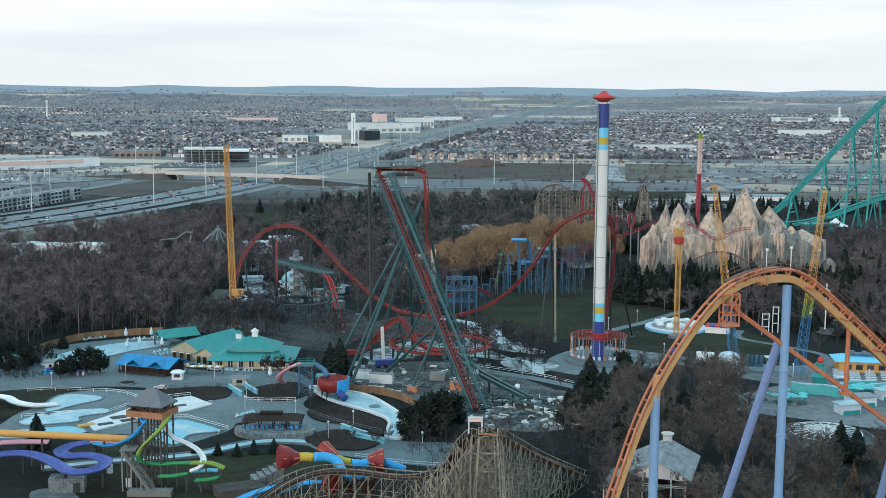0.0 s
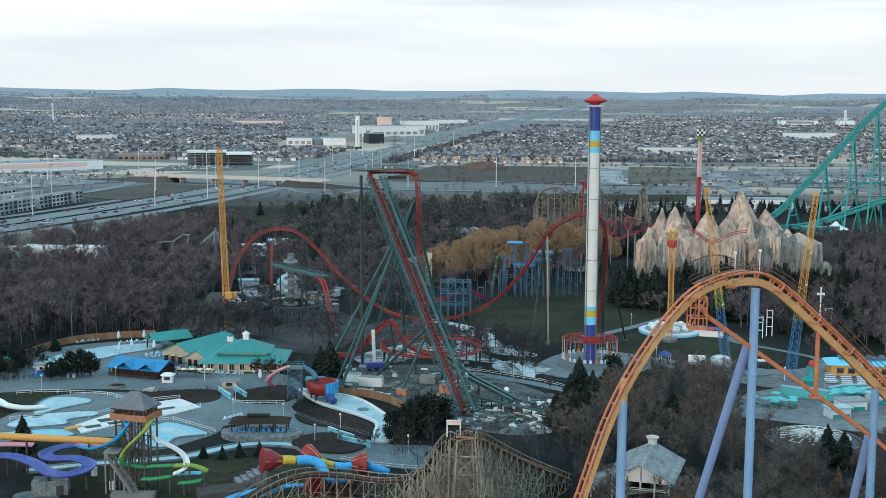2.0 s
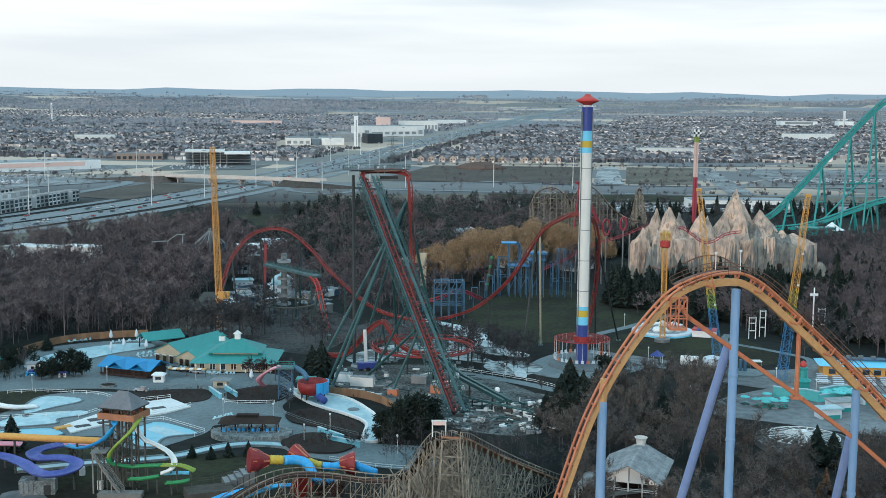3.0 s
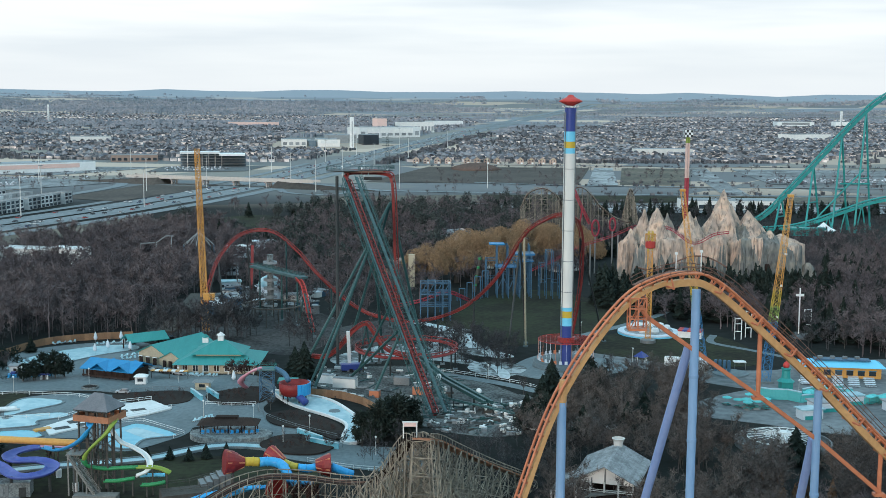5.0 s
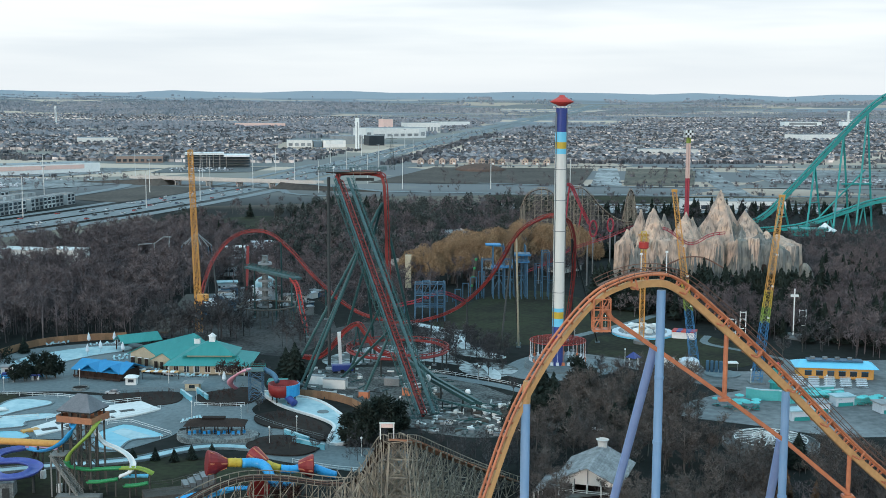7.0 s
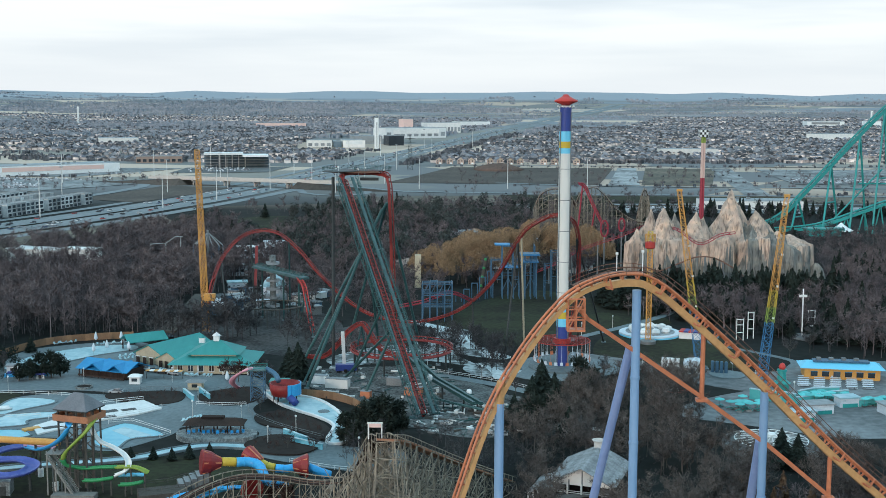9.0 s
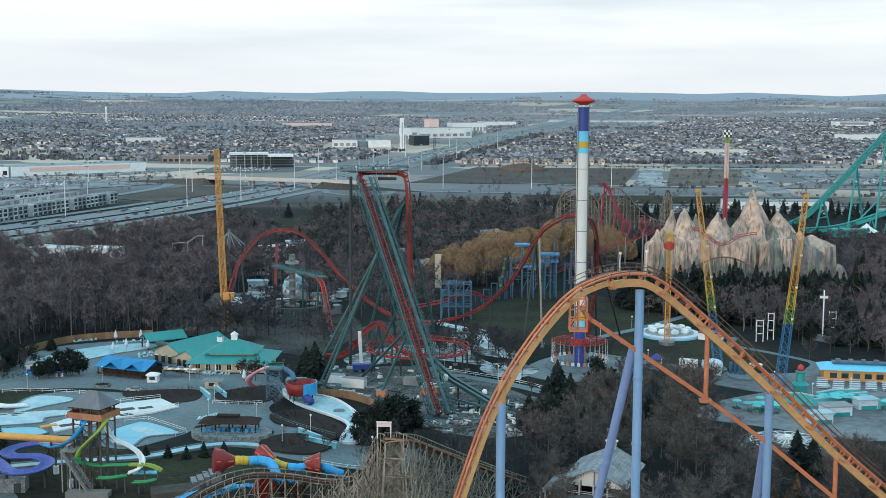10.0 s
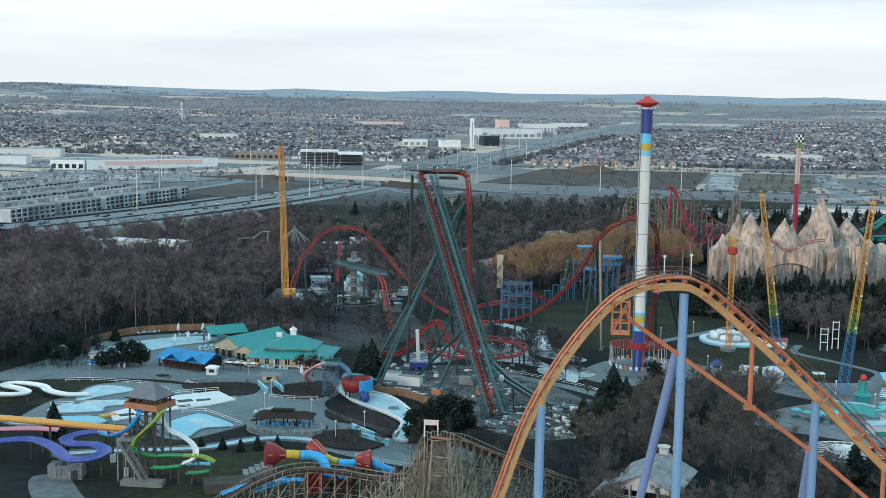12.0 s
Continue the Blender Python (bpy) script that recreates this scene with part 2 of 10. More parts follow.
M_LILAC = mat("lilac_leg", (0.215, 0.30, 0.53), (0.26, 0.345, 0.57), rough=0.4, big=0.12, fine=1.0, rnd=0.04)
M_WALKRAIL = mat("rusty_walkway", (0.19, 0.10, 0.07), (0.12, 0.07, 0.055), rough=0.7, rnd=0.1)
M_RED = mat("red_track", (0.165, 0.024, 0.022), (0.24, 0.036, 0.03), rough=0.4, big=0.15, fine=1.0, rnd=0.05)
M_REDB = mat("bright_red", (0.48, 0.055, 0.045), (0.38, 0.045, 0.04), rough=0.5, rnd=0.06)
M_CRIMSON = mat("crimson_track", (0.26, 0.03, 0.05), (0.33, 0.045, 0.065), rough=0.5, rnd=0.06)
M_TEALSTEEL = mat("teal_support", (0.022, 0.066, 0.066), (0.042, 0.094, 0.094), rough=0.42, big=0.15, fine=1.0, rnd=0.08)
M_TEALGRATE = mat("teal_walkway", (0.085, 0.145, 0.15), (0.045, 0.085, 0.09), rough=0.6, big=0.4, fine=2.0, rnd=0.1)
M_TURQ = mat("turquoise_steel", (0.035, 0.235, 0.228), (0.045, 0.29, 0.275), rough=0.45, rnd=0.06)
M_NAVY = mat("navy_paint", (0.035, 0.055, 0.22), (0.05, 0.075, 0.27), rough=0.35, rnd=0.03)
M_SKYBLUE = mat("sky_blue_paint", (0.16, 0.52, 0.74), (0.2, 0.58, 0.78), rough=0.4, rnd=0.03)
M_YELLOW = mat("yellow_paint", (0.58, 0.42, 0.05), (0.5, 0.35, 0.045), rough=0.45, rnd=0.04)
M_AMBER = mat("amber_paint", (0.62, 0.33, 0.085), (0.50, 0.25, 0.06), rough=0.5, rnd=0.05)
M_LIME = mat("lime_paint", (0.21, 0.30, 0.05), (0.26, 0.35, 0.065), rough=0.45, rnd=0.04)
M_GREEN = mat("green_slide", (0.035, 0.22, 0.08), (0.055, 0.29, 0.11), rough=0.4, rnd=0.05)
M_BLUESLIDE = mat("blue_slide", (0.045, 0.30, 0.66), (0.08, 0.40, 0.72), rough=0.3, rnd=0.05)
M_PURPLE = mat("violet_slide", (0.055, 0.075, 0.30), (0.10, 0.135, 0.38), rough=0.42, big=0.15, fine=0.8, rnd=0.05)
M_PINK = mat("pink_slide", (0.56, 0.24, 0.32), (0.62, 0.32, 0.38), rough=0.35, rnd=0.05)
M_CYANST = mat("pale_blue_steel", (0.065, 0.14, 0.22), (0.045, 0.095, 0.15), rough=0.5, rnd=0.12)
M_FRAMEBLUE = mat("blue_deck", (0.05, 0.18, 0.36), (0.04, 0.13, 0.26), rough=0.55, rnd=0.08)
M_TANK = mat("bowl_red", (0.30, 0.034, 0.03), (0.19, 0.024, 0.026), rough=0.45, rnd=0.1)
M_TOWER = mat("tower_white", (0.70, 0.69, 0.64), (0.60, 0.60, 0.57), rough=0.45, big=0.08, fine=0.6, rnd=0.02, stretch=(1, 1, .2))
M_ROCK = rock("sculpted_rock", (0.59, 0.435, 0.34), (0.33, 0.275, 0.235))
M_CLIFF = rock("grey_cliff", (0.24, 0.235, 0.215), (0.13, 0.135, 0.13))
M_GLASS = mat("dark_glazing", (0.03, 0.04, 0.05), (0.05, 0.065, 0.08), rough=0.12, rnd=0.3, spec=0.5)
M_OFFICE = mat("blue_office_glass", (0.10, 0.15, 0.19), (0.16, 0.21, 0.25), rough=0.25, big=0.05, fine=0.4, rnd=0.1, spec=0.5)
M_FACADE = mat("pale_cladding", (0.70, 0.69, 0.66), (0.56, 0.555, 0.54), rough=0.7, big=0.03, fine=0.3, rnd=0.12)
# Pinkish wall paint; on the big store it paints evening glow instead.
M_PINKGLOWWALL = mat("pinkish_cladding_glow", (0.74, 0.52, 0.46), (0.66, 0.48, 0.43), rough=0.7, big=0.05, fine=0.4, rnd=0.08)
M_FLATROOF = mat("flat_roof", (0.30, 0.325, 0.335), (0.19, 0.205, 0.215), rough=0.9, big=0.04, fine=0.4, rnd=0.12)
M_BRICK = mat("house_brick", (0.46, 0.35, 0.29), (0.37, 0.28, 0.24), rough=0.85, big=0.1, fine=0.6, rnd=0.22)
M_TOWNH = mat("townhouse_cladding", (0.58, 0.59, 0.59), (0.36, 0.375, 0.38), rough=0.8, big=0.05, fine=0.5, rnd=0.3)
M_HOUSE = mat("suburb_walls", (0.70, 0.61, 0.57), (0.17, 0.165, 0.175), rough=0.9, big=0.05, fine=0.11, rnd=0.32, island=True, sharp=0.15)
M_HROOF = mat("suburb_roofs", (0.085, 0.095, 0.115), (0.19, 0.185, 0.19), rough=0.9, big=0.03, fine=0.12, rnd=0.5, island=True, sharp=0.1)
M_BARK = mat("bare_twigs", (0.095, 0.091, 0.094), (0.045, 0.046, 0.050), rough=1, big=0.02, fine=0.3, rnd=0.35, island=True, spec=0.05)
M_BARKWARM = mat("russet_twigs", (0.182, 0.150, 0.150), (0.076, 0.069, 0.076), rough=1, big=0.02, fine=0.12, rnd=0.35, island=True, spec=0.05)
M_TRUNK = mat("grey_bark", (0.105, 0.10, 0.09), (0.072, 0.068, 0.062), rough=1, big=0.5, fine=3, rnd=0.1, spec=0.1)
M_NEEDLE = mat("needles", (0.016, 0.025, 0.022), (0.03, 0.038, 0.031), rough=0.95, big=0.1, fine=0.6, rnd=0.35, island=True, spec=0.1)
M_PINE = mat("broad_needles", (0.042, 0.054, 0.052), (0.075, 0.080, 0.075), rough=0.95, big=0.05, fine=0.4, rnd=0.35, island=True, spec=0.1)
M_LARCH = mat("larch_needles", (0.14, 0.085, 0.05), (0.09, 0.06, 0.04), rough=0.95, big=0.2, fine=0.8, rnd=0.3, island=True, spec=0.1)
M_WILLOW = mat("willow_strands", (0.37, 0.25, 0.148), (0.25, 0.165, 0.10), rough=0.95, big=0.09, fine=0.35, rnd=0.3, island=True, spec=0.1)
M_RUSTLEAF = mat("rust_leaves", (0.075, 0.046, 0.040), (0.05, 0.032, 0.030), rough=0.95, big=0.3, fine=1, rnd=0.35, island=True, spec=0.1)
# Twigs far out: base colour lifted and blued to paint distance haze.
M_HAZEWOOD = mat("far_woods", (0.225, 0.258, 0.298), (0.34, 0.345, 0.37), rough=1, big=0.0035, fine=0.03, rnd=0.10, island=True, spec=0.05, sharp=0.1)
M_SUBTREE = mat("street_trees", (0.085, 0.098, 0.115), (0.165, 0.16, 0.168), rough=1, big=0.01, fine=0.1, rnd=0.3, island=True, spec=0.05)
M_CARMIX = mat("parked_car_paint", (0.45, 0.47, 0.5), (0.2, 0.21, 0.23), rough=0.35, rnd=0.6, island=True, spec=0.5)
M_CARS = [mat("car_" + n, c, rough=0.3, rnd=0.1, spec=0.5) for n, c in (("white", (0.7, 0.7, 0.7)), ("silver", (0.38, 0.4, 0.42)), ("black", (0.03, 0.03, 0.035)), ("red", (0.45, 0.05, 0.04)), ("blue", (0.05, 0.09, 0.2)))]
M_TYRE = mat("rubber", (0.02, 0.02, 0.02), rough=0.9)
M_DECK = mat("grey_decking", (0.23, 0.225, 0.21), (0.15, 0.15, 0.14), rough=0.85, big=0.3, fine=2, rnd=0.12)
M_THICKET = mat("thicket_twigs", (0.145, 0.125, 0.112), (0.065, 0.06, 0.06), rough=1, big=0.03, fine=0.3, rnd=0.4, island=True, spec=0.05)
M_PARASOL = mat("turquoise_canvas", (0.14, 0.50, 0.50), (0.10, 0.42, 0.43), rough=0.7, rnd=0.1)
M_EARTH = mat("bare_earth", (0.115, 0.10, 0.088), (0.065, 0.06, 0.056), rough=1, big=0.02, fine=0.25, rnd=0.1, spec=0.05)
M_MOUND = mat("red_soil", (0.16, 0.11, 0.09), (0.10, 0.075, 0.065), rough=1, big=0.05, fine=0.3, rnd=0.1, spec=0.05)
M_TARP = mat("blue_white_canvas", (0.62, 0.68, 0.72), (0.5, 0.56, 0.62), rough=0.8, rnd=0.05)


# ---- mesh building ----
class Mesh:
    """Collects faces for one part."""

    def __init__(self):
        self.v, self.f = [], []

    def add(self, verts, faces):
        k = len(self.v)
        self.v.extend(tuple(p) for p in verts)
        self.f.extend(tuple(i + k for i in f) for f in faces)
        return self

    def box(self, x, y, z, sx, sy, sz, turn=0.0):
        """A box standing on z, centred at x, y, turned about its middle (degrees)."""
        c, s = math.cos(radians(turn)), math.sin(radians(turn))
        vs = []
        for dz in (0, sz):
            for dx, dy in ((-.5, -.5), (.5, -.5), (.5, .5), (-.5, .5)):
                a, b = dx * sx, dy * sy
                vs.append((x + a * c - b * s, y + a * s + b * c, z + dz))
        return self.add(vs, [(3, 2, 1, 0), (4, 5, 6, 7), (0, 1, 5, 4), (1, 2, 6, 5), (2, 3, 7, 6), (3, 0, 4, 7)])

    def tube(self, p, q, r, n=6, r2=None):
        p, q = Vector(p), Vector(q)
        d = (q - p).normalized()
        a = d.orthogonal().normalized()
        b = d.cross(a)
        r2 = r if r2 is None else r2
        vs = []
        for o, rr in ((p, r), (q, r2)):
            for i in range(n):
                w = 2 * math.pi * i / n
                vs.append(o + (a * math.cos(w) + b * math.sin(w)) * rr)
        fs = [(i, (i + 1) % n, n + (i + 1) % n, n + i) for i in range(n)]
        return self.add(vs, fs + [tuple(range(n))[::-1], tuple(range(n, 2 * n))])

    def sweep(self, pts, section, up=Vector((0, 0, 1)), closed=False, ups=None):
        """A section (side, up offsets) carried along points."""
        pts = [Vector(p) for p in pts]
        n, k = len(section), len(pts)
        vs = []
        for i, p in enumerate(pts):
            a = pts[i - 1] if i or closed else p
            b = pts[(i + 1) % k] if i < k - 1 or closed else p
            t = (b - a).normalized()
            u0 = ups[i] if ups else up
            s = t.cross(u0)
            s = s.normalized() if s.length > 1e-4 else Vector((1, 0, 0))
            u = s.cross(t).normalized()
            vs.extend(p + s * x + u * y for x, y in section)
        fs = []
        for i in range(k if closed else k - 1):
            j = (i + 1) % k
            fs.extend((i * n + a, i * n + (a + 1) % n, j * n + (a + 1) % n, j * n + a) for a in range(n))
        if not closed:
            fs += [tuple(range(n))[::-1], tuple(range((k - 1) * n, k * n))]
        return self.add(vs, fs)

    def pipe(self, pts, r, n=6, closed=False, ups=None):
        return self.sweep(pts, [(r * math.cos(2 * math.pi * i / n), r * math.sin(2 * math.pi * i / n)) for i in range(n)], closed=closed, ups=ups)

    def slab(self, poly, z0, z1):
        """A flat sheet with thickness over an outline."""
        n = len(poly)
        area = sum(poly[i][0] * poly[(i + 1) % n][1] - poly[(i + 1) % n][0] * poly[i][1] for i in range(n))
        poly = poly if area > 0 else poly[::-1]
        vs = [(x, y, z1) for x, y in poly] + [(x, y, z0) for x, y in poly]
        return self.add(vs, [tuple(range(n))] + [(i + n, (i + 1) % n + n, (i + 1) % n, i) for i in range(n)])

    def lathe(self, x, y, profile, n=20, ring=False):
        """Rings of (radius, z) about an upright axis; ring: the profile closes on itself."""
        vs, fs, k = [], [], len(profile)
        for r, z in profile:
            vs.extend((x + r * math.cos(2 * math.pi * i / n), y + r * math.sin(2 * math.pi * i / n), z) for i in range(n))
        for j in range(k - 1):
            fs.extend((j * n + i, j * n + (i + 1) % n, (j + 1) * n + (i + 1) % n, (j + 1) * n + i) for i in range(n))
        if ring:
            fs.extend(((k - 1) * n + i, (k - 1) * n + (i + 1) % n, (i + 1) % n, i) for i in range(n))
        else:
            fs += [tuple(range(n))[::-1], tuple(range((k - 1) * n, k * n))]
        return self.add(vs, fs)

    def data(self, name, material, smooth=False, origin=Vector((0, 0, 0))):
        me = bpy.data.meshes.new(name)
        o = origin
        me.from_pydata([(p[0] - o[0], p[1] - o[1], p[2] - o[2]) for p in self.v], [], self.f)
        me.materials.append(material)
        if smooth:
            me.shade_smooth()
        return me


ORIGIN = {}


def thing(name, at, label, category, group="", kind=""):
    """An Empty at the base of a thing, to carry its parts."""
    ob = new(name)
    ob.empty_display_size = 0.5
    ob.location = at
    ORIGIN[ob.name] = Vector(at)
    return tagged(ob, label, category, group, kind)


def part(name, mesh, material, parent, label="", smooth=False):
    o = ORIGIN[parent.name]
    ob = new(name, mesh.data(name, material, smooth, o))
    ob.parent = parent
    ORIGIN[ob.name] = o
    if label:
        tagged(ob, label)
    return ob


def whole(name, mesh, material, label="", category="", group="", kind="", smooth=False):
    """A thing or piece of the setting that is a single mesh."""
    return tagged(new(name, mesh.data(name, material, smooth)), label, category, group, kind)


def spline(pts, step=1.0, closed=False):
    """A smooth line through a few points, at even small steps."""
    p = [Vector(a) for a in pts]
    n = len(p)
    out = []
    for i in range(n if closed else n - 1):
        a = p[(i - 1) % n] if closed or i else p[0] * 2 - p[1]
        b, c = p[i], p[(i + 1) % n]
        d = p[(i + 2) % n] if closed or i + 2 < n else c * 2 - b
        k = max(2, int((c - b).length / step))
        for j in range(k):
            t = j / k
            out.append(0.5 * ((2 * b) + (c - a) * t + (2 * a - 5 * b + 4 * c - d) * t * t + (3 * b - a - 3 * c + d) * t ** 3))
    if not closed:
        out.append(p[-1])
    return out


def outline(pts, step=2.0):
    return [(v.x, v.y) for v in spline([(x, y, 0) for x, y in pts], step, True)]


def frames(pts, ups=None):
    out = []
    for i, p in enumerate(pts):
        t = (pts[min(i + 1, len(pts) - 1)] - pts[max(i - 1, 0)]).normalized()
        u0 = ups[i] if ups else Vector((0, 0, 1))
        s = t.cross(u0)
        s = s.normalized() if s.length > 1e-3 else Vector((1, 0, 0))
        out.append((p, t, s, s.cross(t).normalized()))
    return out


def track(owner, pts, rails, spine, gauge=1.25, rail_r=0.17, spine_w=1.0, spine_h=1.0, drop=0.75, tie=1.6, ups=None, tie_mat=None, single=False):
    """Steel coaster track: two rails, a box spine below and cross ties, with the line of points between the rails."""
    fr = frames(pts, ups)
    for side in (-1, 1):
        part("rail", Mesh().pipe([p + s * side * gauge / 2 for p, t, s, u in fr], rail_r, 6, ups=[u for p, t, s, u in fr]), rails, owner, smooth=True)
    w, h = spine_w / 2, spine_h
    part("spine", Mesh().sweep([p - u * drop for p, t, s, u in fr], [(-w, 0), (-w, -h), (w, -h), (w, 0)], ups=[u for p, t, s, u in fr]), spine, owner)
    m, walked, last = Mesh(), 0.0, None
    for p, t, s, u in fr:
        walked += (p - last).length if last else tie
        last = p
        if walked >= tie:
            walked = 0.0
            if single:
                m = Mesh()
            for side in (-1, 1):
                m.tube(p + s * side * gauge / 2, p - u * drop + s * side * w * 0.6, rail_r * 0.8, 4)
            m.tube(p + s * gauge / 2 - u * 0.1, p - s * gauge / 2 - u * 0.1, rail_r * 0.75, 4)
            if single:
                part("tie", m, tie_mat or rails, owner)
    if not single:
        tagged(part("tie_run", m, tie_mat or rails, owner), kind="stuff")


def lattice(owner, base, top, w0, w1, bands, bay=3.0, r=0.16):
    """A square lattice mast between two points; each colour band is a part. bands: (upper share, material)."""
    base, top = Vector(base), Vector(top)
    lo = 0.0
    length = (top - base).length
    for hi, material in bands:
        m = Mesh()
        n = max(1, int(round((hi - lo) * length / bay)))
        for i in range(n):
            a, b = lo + (hi - lo) * i / n, lo + (hi - lo) * (i + 1) / n
            ring = []
            for s in (a, b):
                c, w = base.lerp(top, s), (w0 + (w1 - w0) * s) / 2
                ring.append([c + Vector((dx * w, dy * w, 0)) for dx, dy in ((-1, -1), (1, -1), (1, 1), (-1, 1))])
            for k in range(4):
                m.tube(ring[0][k], ring[1][k], r, 4)
                m.tube(ring[0][k], ring[1][(k + 1) % 4], r * 0.6, 3)
                m.tube(ring[0][(k + 1) % 4], ring[1][k], r * 0.6, 3)
                m.tube(ring[1][k], ring[1][(k + 1) % 4], r * 0.6, 3)
        tagged(part("mast_section", m, material, owner), kind="stuff")
        lo = hi


def railing(pts, h=1.1, material=None, label="white tubular railing along the paving edge", post=2.5, group="pool railings"):
    pts = [Vector(p) for p in pts]
    th = thing("railing", pts[0], label, "railing", group)
    m = Mesh()
    for k in (0.5, 1.0):
        m.pipe([p + Vector((0, 0, h * k)) for p in pts], 0.06, 4)
    part("rail", m, material or M_WHITE, th)
    m, d = Mesh(), post
    for a, b in zip(pts, pts[1:]):
        d += (b - a).length
        if d >= post:
            d = 0
            m.tube(a, a + Vector((0, 0, h)), 0.07, 4)
    m.tube(pts[-1], pts[-1] + Vector((0, 0, h)), 0.07, 4)
    tagged(part("post_row", m, material or M_WHITE, th), kind="stuff")
    return th


def terrain(x, y):
    """Height of the land: flat in the park and town, rising to wooded hills."""
    r = math.hypot(x, y)
    h = 85 * max(0.0, (r - 1400) / 3100) ** 1.5
    if r > 3900:
        k = min(1.0, (r - 3900) / 700)
        h += k * (12 + 11 * noise.noise(Vector((x * 0.0012, y * 0.0004, 3.0))) + 11 * noise.noise(Vector((x * 0.0034, y * .001, 7.0))) + 4 * noise.noise(Vector((x * 0.011, y * .002, 1.0))))
    return h


# ---- land ----
def build_ground():
    m = Mesh()
    rings = [0, 60, 120, 200, 300, 420, 560, 720, 900, 1100, 1300, 1400] + [1400 + 75 * k for k in range(1, 48)]
    n = 180
    for r in rings:
        for i in range(n):
            a = 2 * math.pi * i / n
            x, y = r * math.sin(a), r * math.cos(a)
            m.v.append((x, y, terrain(x, y) if y > 0 else 0.0))
    for j in range(len(rings) - 1):
        for i in range(n):
            m.f.append((j * n + i, j * n + (i + 1) % n, (j + 1) * n + (i + 1) % n, (j + 1) * n + i)[::-1])
    whole("ground", m, M_GROUND, "dry winter ground with grass, far fields and haze-tinted hills", "ground", kind="structure")


def sheet(name, poly, z, material, label, category="pavement"):
    return whole(name, Mesh().slab(poly, z - 0.3, z), material, label, category, kind="structure")


def ribbon(pts, width, z0, step=25.0):
    """A road strip that follows the land."""
    line = spline([(x, y, 0) for x, y in pts], step)
    m = Mesh()
    fr = frames(line)
    for p, t, s, u in fr:
        z = terrain(p.x, p.y) + z0
        for k in (-1, 1):
            q = p + s * k * width / 2
            m.v.append((q.x, q.y, z))
    for i in range(len(fr) - 1):
        m.f.append((2 * i, 2 * i + 1, 2 * i + 3, 2 * i + 2))
    return m


build_ground()
HWY = [(-330, 770), (-298, 840), (-250, 975), (-195, 1180), (-155, 1400), (-112, 1650), (-75, 1860), (12, 2260), (125, 2720), (290, 3300), (540, 4050)]


def beside(line, off):
    fr = frames(spline([(x, y, 0) for x, y in line], 60))
    return [((p + s * off).x, (p + s * off).y) for p, t, s, u in fr]


whole("road_carriageway_east", ribbon(beside(HWY, 15), 24, 0.45), M_HWY, "grey motorway carriageway with several lanes", "road", kind="structure")
whole("road_carriageway_west", ribbon(beside(HWY, -15), 24, 0.45), M_HWY, "grey motorway carriageway with several lanes", "road", kind="structure")
whole("road_collector", ribbon(beside(HWY[:6], 42), 12, 0.4), M_HWY, "grey collector road beside the motorway", "road", kind="structure")
whole("road_collector_west", ribbon(beside(HWY[:6], -42), 10, 0.4), M_HWY, "grey collector road beside the motorway", "road", kind="structure")
whole("road_ramp", ribbon([(-430, 830), (-380, 930), (-345, 1050), (-318, 1160), (-306, 1250), (-318, 1306)], 12, 0.5), M_HWY, "grey slip road climbing to the overpass", "road", kind="structure")
whole("road_loop", ribbon([(-120, 1262), (-80, 1230), (-68, 1180), (-95, 1150), (-130, 1180), (-142, 1250)], 8, 0.38), M_HWY, "curving grey loop ramp", "road", kind="structure")
whole("road_avenue", ribbon([(-700, 1440), (-520, 1385), (-374, 1327)], 13, 0.42), M_HWY, "grey avenue crossing the motorway", "road", kind="structure")
whole("road_avenue_east", ribbon([(-36, 1206), (60, 1190), (260, 1172), (700, 1150)], 13, 0.42), M_HWY, "grey avenue crossing the motorway", "road", kind="structure")
whole("road_park_edge", ribbon([(20, 1060), (170, 1065), (300, 1075), (620, 1060)], 10, 0.4), M_HWY, "grey access road behind the park", "road", kind="structure")
whole("median_barrier", ribbon(HWY, 1.0, 1.3), M_CONC, "concrete barrier along the motorway median", "barrier", kind="structure")
for off in (4.0, 26.0, 14.5, -4.0, -14.5, -26.0):
    whole("lane_marking", ribbon(beside(HWY, off), 0.3, 0.5), M_LINE, "white painted lane line", "lane marking", kind="structure")


def lot(name, corners, material, label, lift, category="parking lot"):
    a, b, c, d = (Vector((x, y, 0)) for x, y in corners)
    m, n = Mesh(), 12
    for j in range(n + 1):
        for i in range(n + 1):
            p = a.lerp(b, i / n).lerp(d.lerp(c, i / n), j / n)
            m.v.append((p.x, p.y, terrain(p.x, p.y) + lift))
    for j in range(n):
        for i in range(n):
            k = j * (n + 1) + i
            m.f.append((k, k + 1, k + n + 2, k + n + 1))
    whole(name, m, material, label, category, kind="structure")


